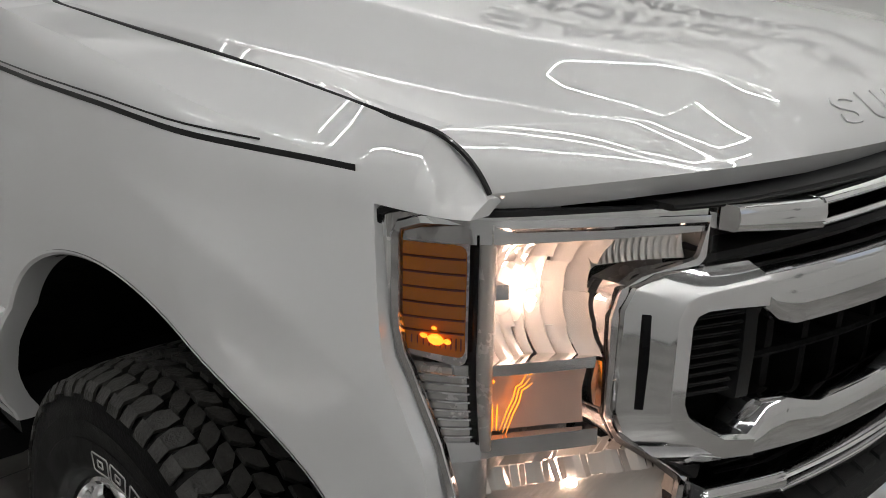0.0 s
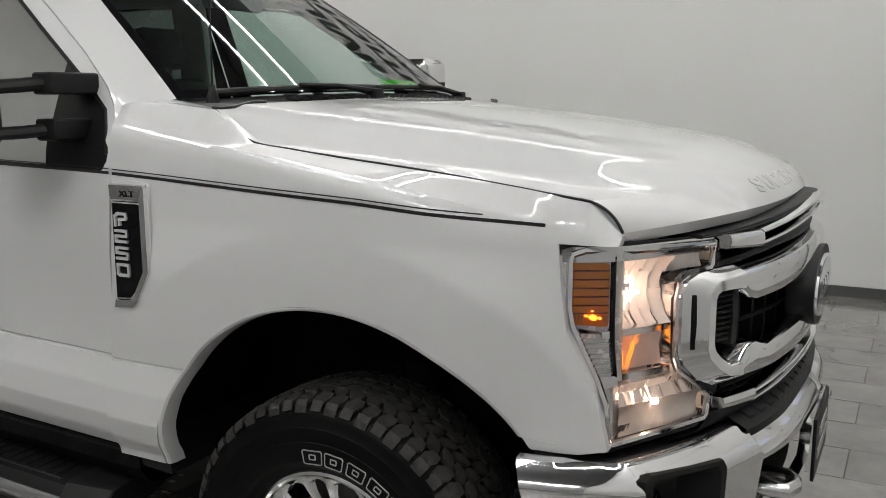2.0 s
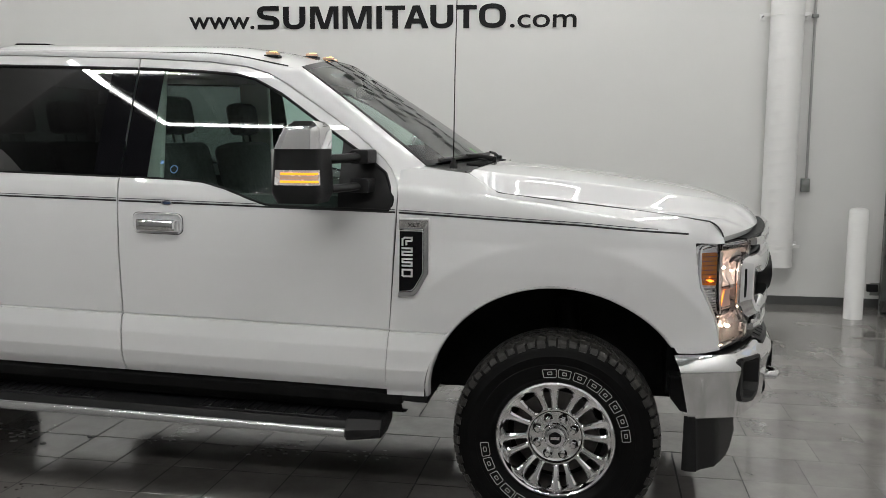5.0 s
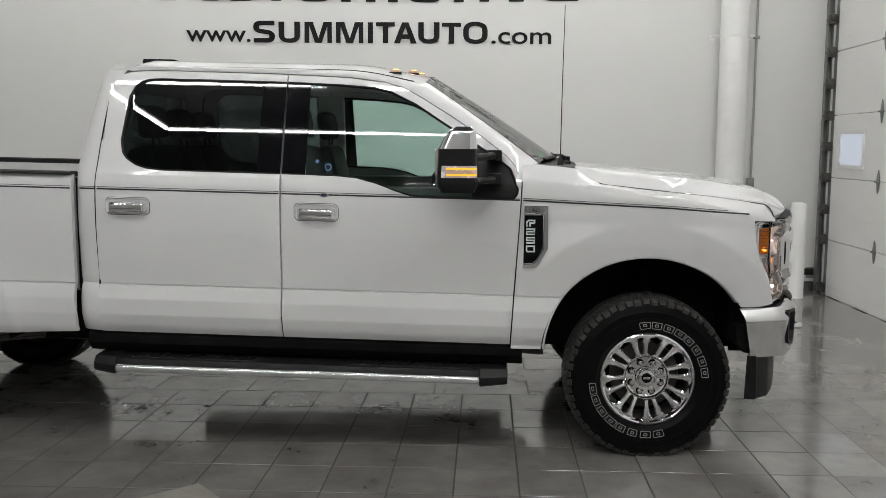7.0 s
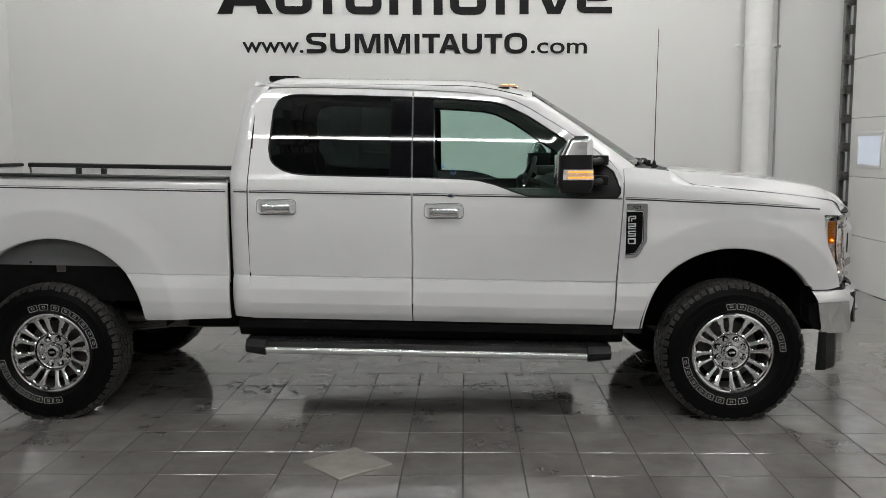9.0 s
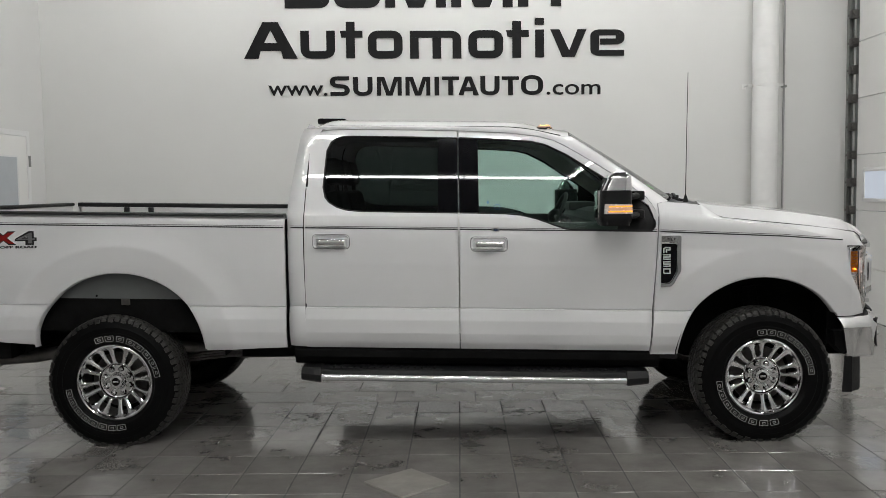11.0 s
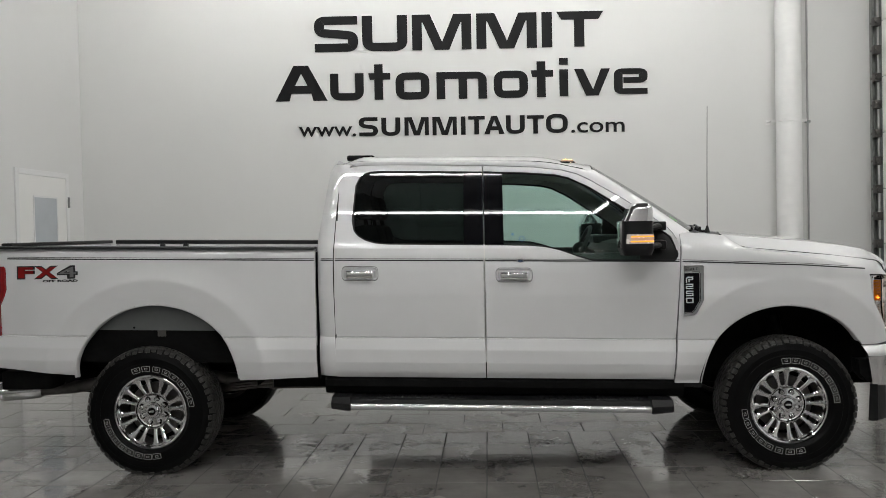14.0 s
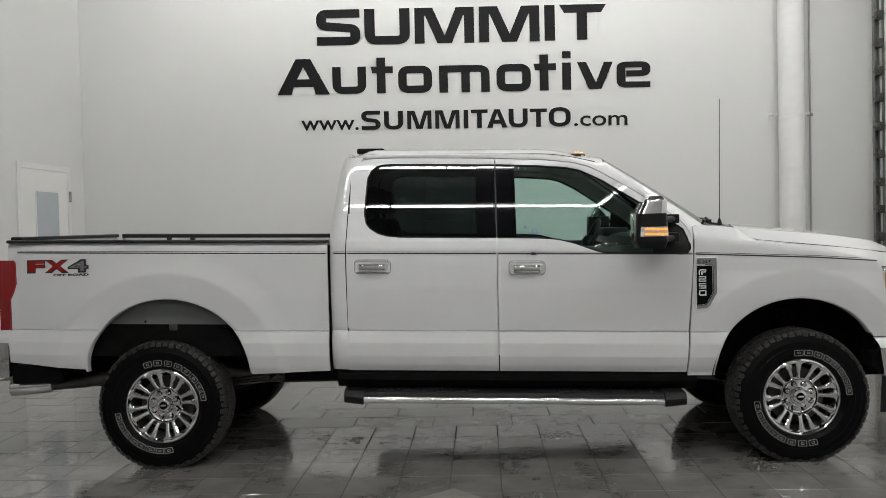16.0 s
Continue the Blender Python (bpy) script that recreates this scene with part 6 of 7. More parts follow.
def hole(y):
    if 0.640 <= y <= 0.876:
        return (interp(y, [0.640, 0.652, 0.680, 0.735, 0.80, 0.866, 0.876], [0.66, 0.605, 0.588, 0.578, 0.586, 0.604, 0.640]), interp(y, [0.640, 0.656, 0.864, 0.876], [0.725, 0.748, 0.774, 0.762]))
    if y <= 0.50:
        return (0.535, 0.705)
    return None


bm = bmesh.new()
YS = [0.947, 0.940, 0.9325, 0.925, 0.915, 0.905, 0.895, 0.885, 0.8765, 0.876, 0.866, 0.85, 0.82, 0.79, 0.76, 0.735, 0.70, 0.68, 0.665, 0.652, 0.640, 0.6395, 0.60, 0.56, 0.53, 0.515, 0.5001, 0.50]
YS2 = list(np.linspace(0.50, 0, 14))


def col(y, z0, z1, n):
    out = []
    for z in np.linspace(z0, z1, n):
        t = (z - B_LOW(y)) / (B_TOP(y) - B_LOW(y))
        bulge = 0.024 * min(t / 0.80, 1.0) - 0.046 * max(0.0, (t - 0.80) / 0.20) ** 1.35
        flare = -0.012 * (1 - t) * smooth(0.84, 0.92, y)
        p = Vector((bump_x(y) + bulge * (1 - 0.8 * smooth(0.87, 0.93, y)) + 0.055 * (1 - t) * smooth(0.90, 0.947, y), -y - flare - bulge * 0.7 * smooth(0.86, 0.92, y), z))
        out.append(p)
    return out


full = [y for y in YS if y >= 0.8765]
grid(bm, [col(y, B_LOW(y), B_TOP(y), 26) for y in full])
fog = [y for y in YS if 0.640 <= y <= 0.876]
grid(bm, [col(y, B_LOW(y), hole(y)[0], 6) for y in fog])
grid(bm, [col(y, hole(y)[1], B_TOP(y), 9) for y in fog])
mid = [y for y in YS if 0.5001 <= y <= 0.6395]
grid(bm, [col(y, B_LOW(y), B_TOP(y), 26) for y in mid])
grid(bm, [col(y, B_LOW(y), hole(y)[0], 6) for y in YS2])
grid(bm, [col(y, hole(y)[1], B_TOP(y), 6) for y in YS2])
bmesh.ops.remove_doubles(bm, verts=bm.verts, dist=0.0015)
rim = [e for e in bm.edges if e.is_boundary and not all(abs(v.co.y) < 0.001 for v in e.verts)]
ret = bmesh.ops.extrude_edge_only(bm, edges=rim)
for v in [g for g in ret["geom"] if isinstance(g, bmesh.types.BMVert)]:
    top = v.co.z > 0.755
    end = smooth(0.88, 0.935, -v.co.y)
    v.co.x -= (0.020 if top else 0.03) * (1 - end)
    v.co.y += (0.012 if top else 0.035) * end
    v.co.z += 0.005 if top else 0.0
    v.co.y += 0.01 if v.co.y < -0.9 else 0
bmesh.ops.recalc_face_normals(bm, faces=bm.faces)
far = mirrored(bm)
me = bpy.data.meshes.new("t")
far.to_mesh(me)
far.free()
bm.from_mesh(me)
bpy.data.meshes.remove(me)
bumper = part("front_bumper", bm, CHROME, truck, "polished chrome front bumper", merge=0.001)

# fog lamp pockets
bm = bmesh.new()
ring = [(0.648, 0.625), (0.640, 0.725), (0.656, 0.748), (0.75, 0.760), (0.864, 0.774), (0.876, 0.762), (0.873, 0.632), (0.862, 0.606), (0.80, 0.586), (0.735, 0.578), (0.680, 0.588)]
rows = []
for s, d in ((1.05, 0.012), (1.02, 0.023), (0.88, 0.021), (0.76, -0.065), (0.0, -0.085)):
    rows.append([Vector((bump_x(0.755 + (y - 0.755) * s) + d, -(0.755 + (y - 0.755) * s), 0.676 + (z - 0.676) * s)) for y, z in ring + ring[:1]])
grid(bm, rows)
bmesh.ops.recalc_face_normals(bm, faces=bm.faces)
pocket, _ = pair("fog_pocket", bm, BLACK, bumper, "black fog lamp pocket")
bm = sweep(bmesh.new(), [(bump_x(0.80) - 0.065, -0.80, 0.672), (bump_x(0.80) - 0.022, -0.80, 0.672)], [0.042, 0.044], 20)
pair("fog_lamp", bm, CHROME, pocket, "round fog lamp")
bm = sweep(bmesh.new(), [(bump_x(0.80) - 0.020, -0.80, 0.672), (bump_x(0.80) - 0.015, -0.80, 0.672)], [0.040, 0.03], 20)
pair("fog_lens", bm, LENS, pocket, "")

# black step pad on top of the bumper, ridged
def pad_at(a, u):
    """Across the pad at distance a from the middle, from its outer edge (0) to the grille (1)."""
    o = Vector((bump_x(a) - 0.004, 0, B_TOP(min(a, 0.49)) + 0.006))
    i = Vector((front_x(a) - 0.075, 0, 0.822))
    p = o.lerp(i, u)
    return p + Vector((0, 0, 0.010 * math.sin(math.pi * u)))


bm = bmesh.new()
rows = []
for y in np.linspace(-0.525, 0.525, 41):
    row = [pad_at(abs(y), u) for u in np.linspace(0, 1, 7)]
    rows.append([p + Vector((0, y, 0)) for p in [row[0] + Vector((0, 0, -0.02))] + row])
grid(bm, rows)
bmesh.ops.recalc_face_normals(bm, faces=bm.faces)
pad = part("step_pad", bm, BLACK, bumper, "black ridged step pad")
for k in range(19):
    y = -0.459 + 0.051 * k
    bm = bmesh.new()
    rows = []
    for d, lift in ((-0.021, 0.0), (-0.019, 0.005), (0.019, 0.005), (0.021, 0.0)):
        rows.append([pad_at(abs(y + d), u) + Vector((0, y + d, lift if 0.13 < u < 0.9 else -0.001)) for u in (0.12, 0.15, 0.35, 0.6, 0.85, 0.91)])
    grid(bm, rows)
    bmesh.ops.recalc_face_normals(bm, faces=bm.faces)
    part("pad_ridge", bm, BLACK, pad, "")
bm = bmesh.new()
rows = []
for y in [*np.linspace(0.50, 0.88, 14), 0.895, 0.91, 0.925, 0.935, 0.942]:
    p = Vector((bump_x(y), -y, B_TOP(y)))
    along = (Vector((bump_x(y + 0.004), -y - 0.004, 0)) - Vector((bump_x(y - 0.004), -y + 0.004, 0))).normalized()
    inward = Vector((along.y, -along.x, 0)) * (1 if along.y < 0 else -1)
    deep = 1 - 0.35 * smooth(0.87, 0.93, y)
    rows.append([p + inward * d * deep + Vector((0, 0, h)) for d, h in ((0.034, -0.020), (0.036, -0.004), (0.056, 0.001), (0.060, -0.008), (0.074, -0.008), (0.100, 0.004), (0.105, 0.05))])
grid(bm, rows)
bmesh.ops.recalc_face_normals(bm, faces=bm.faces)
pair("bumper_filler", bm, BLACK, bumper, "black filler strip between bumper and fender")

# dark opening with tow hooks
bm = solid(patch(bmesh.new(), np.linspace(-0.60, 0.60, 25), 0.50, 0.80, lambda y: -0.02, 4), 0.25)
part("bumper_recess", bm, UNDER, bumper, "black recess behind the bumper")
bm = sweep(bmesh.new(), [(0.80, -0.425, 0.60), (0.90, -0.425, 0.604), (0.935, -0.418, 0.604), (0.948, -0.385, 0.604), (0.945, -0.350, 0.604), (0.925, -0.325, 0.604), (0.80, -0.32, 0.60)], 0.018, 12)
pair("tow_hook", bm, SATIN, bumper, "bright steel tow hook")
bm = boxed(0.80, 0.86, -0.48, -0.22, 0.52, 0.545, 0.005)
pair("hook_surround", bm, BLACK, bumper, "")
plate = part("plate_holder", boxed(0.962, 0.972, -0.16, 0.16, 0.53, 0.70, 0.004), BLACK, bumper, "black plate holder with pale bars")
for k, w in ((0, 0.12), (1, 0.09)):
    part("plate_bar", boxed(0.972, 0.975, -w, w, 0.58 + 0.05 * k, 0.605 + 0.05 * k), LETTER_WHITE, plate, "")

# tail of the arch liner ahead of the wheel
bm = prism(bmesh.new(), [(x, -0.905, z) for x, z in ((0.445, 0.70), (0.452, 0.61), (0.492, 0.56), (0.522, 0.555), (0.532, 0.70))], (0, 0.10, 0), 0.004, 1)
pair("liner_tail", bm, UNDER, bumper, "black plastic liner edge")
# air dam below the bumper
bm = bmesh.new()
rows = []
for y in (0.935, 0.925, 0.90, 0.86, 0.80, 0.74, 0.68, 0.62):
    lowz = interp(y, [0.62, 0.70, 0.92, 0.935], [0.40, 0.325, 0.312, 0.315])
    rows.append([Vector((max(0.548, bump_x(y) - 0.088) + 0.015 * u, -y * (1 - 0.03 * u), 0.55 + (lowz - 0.55) * u)) for u in np.linspace(0, 1, 6)])
first = [[Vector((x, -0.938 * (1 - 0.03 * u), 0.55 + (0.315 - 0.55) * u)) for u in np.linspace(0, 1, 6)] for x in (0.525, 0.54)]
grid(bm, first + rows)
rim = [e for e in bm.edges if e.is_boundary]
ret = bmesh.ops.extrude_edge_only(bm, edges=rim)
for v in [g for g in ret["geom"] if isinstance(g, bmesh.types.BMVert)]:
    v.co.x -= 0.02
    v.co.y += 0.012
bmesh.ops.recalc_face_normals(bm, faces=bm.faces)
pair("air_dam", bm, BLACK, bumper, "black plastic air dam")


# ---- wheels ----
def build_wheel(x, cap_out):
    """Built at the origin, outer face towards -y, then moved to its axle end."""
    bm = bmesh.new()
    # rim: lip, barrel, hub
    lathe(bm, [(0.243, -0.112), (0.240, -0.121), (0.233, -0.124), (0.226, -0.120), (0.221, -0.106), (0.216, -0.095)], 72)
    lathe(bm, [(0.0, -0.072), (0.052, -0.074), (0.056, -0.066), (0.097, -0.062), (0.106, -0.066), (0.110, -0.078), (0.116, -0.078), (0.119, -0.05), (0.10, -0.03)], 48)
    bmesh.ops.recalc_face_normals(bm, faces=bm.faces)
    wheel = part("wheel", bm, CHROME, truck, "chrome spoked wheel with an all-terrain tyre", sharp=28)
    # spokes in pairs
    n = 16
    for k in range(n):
        a = (k + (-0.09 if k % 2 else 0.09)) * math.tau / n
        b = bmesh.new()
        rows = []
        for r, y, w in ((0.110, -0.071, 0.0240), (0.115, -0.074, 0.0220), (0.119, -0.077, 0.0150), (0.126, -0.080, 0.0122), (0.155, -0.091, 0.0128), (0.180, -0.099, 0.0148), (0.197, -0.103, 0.0182), (0.206, -0.105, 0.0205), (0.210, -0.106, 0.0310), (0.213, -0.1065, 0.0430), (0.222, -0.107, 0.0445)):
            row = []
            for t, d in ((-1.0, 0.030), (-1.0, 0.006), (-0.55, 0.0), (0.0, -0.001), (0.55, 0.0), (1.0, 0.006), (1.0, 0.030)):
                row.append((r * math.cos(a) - t * w * math.sin(a), y + d, r * math.sin(a) + t * w * math.cos(a)))
            rows.append(row)
        grid(b, rows)
        bmesh.ops.recalc_face_normals(b, faces=b.faces)
        part("spoke", b, CHROME, wheel, "", sharp=28)
    b = bmesh.new()
    lathe(b, [(0.1065, -0.0672), (0.1068, -0.0795), (0.1105, -0.0795), (0.111, -0.0672)], 64)
    part("hub_groove", b, GLOSS_BLACK, wheel, "dark groove round the hub")
    # lug nuts and cap
    for k in range(8):
        a = (k + 0.5) * math.tau / 8
        c = Vector((0.079 * math.cos(a), 0, 0.079 * math.sin(a)))
        b = sweep(bmesh.new(), [c + Vector((0, -0.060, 0)), c + Vector((0, -0.086, 0)), c + Vector((0, -0.092, 0))], [0.0155, 0.0145, 0.009], 6)
        part("lug_nut", b, CHROME, wheel, "")
        b = sweep(bmesh.new(), [c + Vector((0, -0.062, 0)), c + Vector((0, -0.0645, 0))], [0.0195, 0.019], 14)
        part("lug_seat", b, GLOSS_BLACK, wheel, "")
    b = bmesh.new()
    lathe(b, [(0.0, -0.096), (0.030, -0.096), (0.040, -0.092), (0.047, -0.080), (0.049, -0.07)], 36)
    bmesh.ops.recalc_face_normals(b, faces=b.faces)
    part("centre_cap", b, SATIN, wheel, "bright centre cap")
    b = sweep(bmesh.new(), [(0, -0.095, 0), (0, -0.0975, 0)], 0.026, 24)
    part("cap_face", b, GLOSS_BLACK, wheel, "dark cap face")
    b = boxed(-0.018, 0.018, -0.0995, -0.097, -0.006, 0.006, 0.002)
    part("cap_bar", b, SATIN, wheel, "")
    b = bmesh.new()
    lathe(b, [(0.216, -0.095), (0.208, -0.03), (0.205, 0.10), (0.232, 0.12)], 64)
    part("barrel", b, METAL_DARK, wheel, "dark wheel barrel")
    b = bmesh.new()
    lathe(b, [(0.0, -0.01), (0.175, -0.01), (0.178, 0.0), (0.178, 0.02), (0.0, 0.02)], 48)
    bmesh.ops.recalc_face_normals(b, faces=b.faces)
    part("brake_disc", b, METAL_DARK, wheel, "dark brake disc")
    b = bmesh.new()
    lathe(b, [(0.0, 0.03), (0.205, 0.03), (0.205, 0.035), (0.0, 0.035)], 40)
    part("dust_shield", b, UNDER, wheel, "")
    # tyre
    b = bmesh.new()
    half = [(0.236, -0.108), (0.243, -0.124), (0.252, -0.130), (0.256, -0.132), (0.262, -0.139), (0.268, -0.1430), (0.275, -0.1440), (0.318, -0.1440), (0.320, -0.1425), (0.352, -0.1440), (0.356, -0.1415), (0.374, -0.139), (0.392, -0.131), (0.402, -0.120), (0.4085, -0.100), (0.411, -0.05), (0.412, 0.0)]
    prof = half + [(r, -y) for r, y in half[-2::-1]]
    lathe(b, prof, 96)
    bmesh.ops.recalc_face_normals(b, faces=b.faces)
    for v in b.verts:
        r = math.hypot(v.co.x, v.co.z)
        if r > 0.33:
            v.co.x, v.co.z = v.co.x * (0.33 + (r - 0.33) * 1.04) / r, v.co.z * (0.33 + (r - 0.33) * 1.04) / r
    tyre = part("tyre", b, RUBBER, wheel, "black all-terrain tyre with raised outlined sidewall marks")
    # tread blocks
    b = bmesh.new()
    rng = random.Random(7)
    n = 60

    def block(a0, a1, y0, y1, skew, r0, r1, taper=0.82):
        """A six-sided block with uneven corners."""
        low, top = [], []
        am0, ym = (a0 + a1) / 2, (y0 + y1) / 2
        for u, w in ((0.12, 0), (0.86, 0), (1.06, 0.5), (0.88, 1), (0.14, 1), (-0.06, 0.5)):
            a = a0 + (a1 - a0) * (u + rng.uniform(-0.05, 0.05)) + skew * (w - 0.5)
            y = y0 + (y1 - y0) * (w + rng.uniform(-0.04, 0.04))
            drop = 0.012 * (abs(y) / 0.118) ** 4
            low.append(b.verts.new(((r0 - drop) * math.cos(a), y, (r0 - drop) * math.sin(a))))
            am = am0 + skew * (w - 0.5)
            a2, y2 = am + (a - am) * taper, ym + (y - ym) * taper
            top.append(b.verts.new(((r1 - drop) * math.cos(a2), y2, (r1 - drop) * math.sin(a2))))
        b.faces.new(top)
        for i in range(6):
            j = (i + 1) % 6
            b.faces.new((low[i], low[j], top[j], top[i]))

    p = math.tau / n
    for k in range(n):
        a = k * p
        j = rng.uniform(-0.05, 0.05) * p
        for s in (-1, 1):
            block(a + 0.02 * p + j, a + 0.90 * p + j, s * 0.124, s * 0.080, 0.16 * p * s, 0.406, 0.4215, 0.92)
            block(a + 0.48 * p + j, a + 1.36 * p + j, s * 0.077, s * 0.042, -0.42 * p * s, 0.408, 0.4210, 0.92)
            block(a + 0.10 * p - j, a + 0.96 * p - j, s * 0.039, s * 0.005, 0.46 * p * s, 0.408, 0.4208, 0.90)
            # short shoulder lug turning down the sidewall
            w = 0.34 if k % 2 else 0.38
            q = []
            for aa in (a + 0.10 * p + j, a + (0.10 + 2 * w) * p + j):
                for r, y in ((0.412, 0.1225), (0.400, 0.1335), (0.392 if k % 2 else 0.386, 0.1385), (0.390 if k % 2 else 0.384, 0.134)):
                    q.append(b.verts.new((r * math.cos(aa), s * y, r * math.sin(aa))))
            for i in range(3):
                b.faces.new((q[i], q[i + 1], q[i + 5], q[i + 4]))
            b.faces.new(q[:4])
            b.faces.new(q[4:])
    bmesh.ops.recalc_face_normals(b, faces=b.faces)
    for v in b.verts:
        r = math.hypot(v.co.x, v.co.z)
        if r > 0.33:
            v.co.x, v.co.z = v.co.x * (0.33 + (r - 0.33) * 1.04) / r, v.co.z * (0.33 + (r - 0.33) * 1.04) / r
    me = finish(b, 20, 0)
    me.materials.append(TREAD)
    tr = new("tread", me)
    tr.parent = wheel
    tagged(tr, "deep blocky all-terrain tread", kind="stuff")
    # outlined marks round the sidewall: plain closed shapes
    b = bmesh.new()
    SLAB = [(0.06, 0), (0, 0.1), (0, 0.9), (0.06, 1), (0.94, 1), (1, 0.9), (1, 0.1), (0.94, 0)]

    def mark(shape, a0, a1, r0, r1):
        pts = []
        for u, v in shape:
            a, r = a0 + (a1 - a0) * u, r0 + (r1 - r0) * v
            pts.append(Vector((r * math.cos(a), -0.1442 + 0.004 * max(0.0, (0.275 - r) / 0.02), r * math.sin(a))))
        for p, q in zip(pts, pts[1:] + pts[:1]):
            d = (q - p).normalized()
            side = d.cross(Vector((0, 1, 0))) * 0.0013
            prism(b, [p - side - d * 0.001, q - side + d * 0.001, q + side + d * 0.001, p + side - d * 0.001], (0, -0.0014, 0))

    for start, span in ((101, -99), (183, 106)):
        for k in range(8):
            wide = 0.86 if k in (0, 3) else 0.70 if k in (4, 5) else 0.78
            mark(SLAB, radians(start + span * (k + 0.06) / 8), radians(start + span * (k + 0.06 + wide) / 8), 0.268, 0.301)
            mark(SLAB, radians(start + span * (k + 0.06 + wide * 0.34) / 8), radians(start + span * (k + 0.06 + wide * 0.66) / 8), 0.279, 0.290)
    tagged(part("sidewall_lettering", b, LETTER_WHITE, wheel, "pale outlined sidewall marks", merge=0), kind="stuff")
    return wheel


WZ = 0.426
wheel = build_wheel(0, 0)
wheel.matrix_parent_inverse = truck.matrix_basis.inverted()
place = lambda x, side: Matrix.Translation((x, side * 0.838, WZ)) @ (Matrix.Rotation(math.pi, 4, "Z") if side > 0 else Matrix.Identity(4))  # noqa: E731
wheel.matrix_basis = place(0.0, -1) @ Matrix.Rotation(radians(0), 4, "Y")
for m in (place(0.0, 1), place(-4.06, 1), place(-4.06, -1) @ Matrix.Rotation(radians(176), 4, "Y")):
    copy_thing(wheel, m)

# ---- wheel liners and underbody ----
def liner(arch, y0, y1, low, a_scale=1.06):
    cx, z0, a, h = arch
    bm = bmesh.new()
    rows = []
    for k in range(41):
        t = math.pi * k / 40
        x, z = cx + a * a_scale * math.cos(t), z0 + h * a_scale * math.sin(t)
        rows.append([(x, y, max(z, low)) for y in (-min(y0, side_y(x, max(z, low)) - 0.014), -(y0 + y1) / 2, -y1)])
    grid(bm, rows, flip=True)
    end = [bm.verts.new((cx + a * a_scale * math.cos(math.pi * k / 40), -y1, z0 + h * a_scale * math.sin(math.pi * k / 40))) for k in range(41)]
    bm.faces.new(end)
    return bm


pair("wheel_liner", liner(ARCH_F, 0.945, 0.52, 0.58), UNDER, truck, "black wheel arch liner", True)
pair("wheel_liner", liner((ARCH_R[0], 0.55, 0.60, 0.45), 0.895, 0.50, 0.5), UNDER, truck, "black wheel arch liner", True)
# splash shield closing the front arch behind the wheel
bm = bmesh.new()
grid(bm, [[(x, y, z) for x, z in ((-0.560, 0.68), (-0.548, 0.64), (-0.535, 0.60), (-0.530, 0.572), (-0.550, 0.568), (-0.640, 0.575))] for y in np.linspace(-0.925, -0.50, 8)])
grid(bm, [[(-0.560, -0.925, 0.68), (-0.640, -0.925, 0.68)], [(-0.548, -0.925, 0.64), (-0.640, -0.925, 0.64)], [(-0.535, -0.925, 0.60), (-0.640, -0.925, 0.60)], [(-0.530, -0.925, 0.572), (-0.640, -0.925, 0.575)]])
bmesh.ops.recalc_face_normals(bm, faces=bm.faces)
pair("splash_shield", bm, BLACK, truck, "black plastic splash shield", True)
bm = bmesh.new()
box(bm, -2.90, -0.64, -0.915, 0.915, 0.56, 0.66)
part("floor_pan", bm, UNDER, truck, "black underbody", True)
bm = bmesh.new()
rows = [[(x, y, z) for y, z in ((-0.90, 0.625), (-0.93, 0.60), (-0.932, 0.56), (-0.90, 0.515), (-0.85, 0.50), (-0.80, 0.50))] for x in np.linspace(-2.92, -0.64, 12)]
grid(bm, rows)
bmesh.ops.recalc_face_normals(bm, faces=bm.faces)
pair("rocker_panel", bm, UNDER, truck, "black plastic rocker panel", True)
bm = bmesh.new()
for s in (-1, 1):
    box(bm, -5.0, 0.72, s * 0.46 - 0.045, s * 0.46 + 0.045, 0.50, 0.66, 0.01)
for x in (-4.9, -4.5, -3.3, -2.4, -1.3, 0.6):
    box(bm, x - 0.04, x + 0.04, -0.46, 0.46, 0.54, 0.62)
part("ladder_frame", bm, UNDER, truck, "black ladder frame")
part("engine_bay", boxed(-0.62, 0.62, -0.50, 0.50, 0.55, 1.25), UNDER, truck, "")
part("cross_panel", boxed(0.44, 0.60, -0.80, 0.80, 0.60, 1.20), UNDER, truck, "")
part("firewall", boxed(-0.70, -0.60, -0.86, 0.86, 0.56, 1.40), UNDER, truck, "")
for x in (0.0, -4.06):
    bm = sweep(bmesh.new(), [(x, -0.78, WZ), (x, 0.78, WZ)], 0.045, 14)
    bmesh.ops.create_uvsphere(bm, u_segments=18, v_segments=12, radius=0.155, matrix=Matrix.Translation((x, 0.25 if x > -1 else 0.0, WZ)))
    part("axle", bm, METAL_DARK, truck, "steel axle with differential")
for s in (-1, 1):
    bm = bmesh.new()
    for k in range(3):
        sweep(bm, [(-4.75, s * 0.55, 0.56 - 0.018 * k), (-4.06, s * 0.55, 0.49 - 0.018 * k), (-3.35, s * 0.55, 0.56 - 0.018 * k)], 0.012, 6, squash=1.0)
    part("leaf_spring", bm, METAL_DARK, truck, "")
    bm = sweep(bmesh.new(), [(-4.33, s * 0.64, 0.42), (-4.47, s * 0.62, 0.80)], [0.035, 0.03], 12)
    part("damper", bm, METAL_DARK, truck, "dull steel shock absorber")
    bm = sweep(bmesh.new(), [(0.10, s * 0.60, 0.45), (0.02, s * 0.56, 0.95)], [0.05, 0.05], 14)
    part("coil_spring", bm, UNDER, truck, "")
bm = bmesh.new()
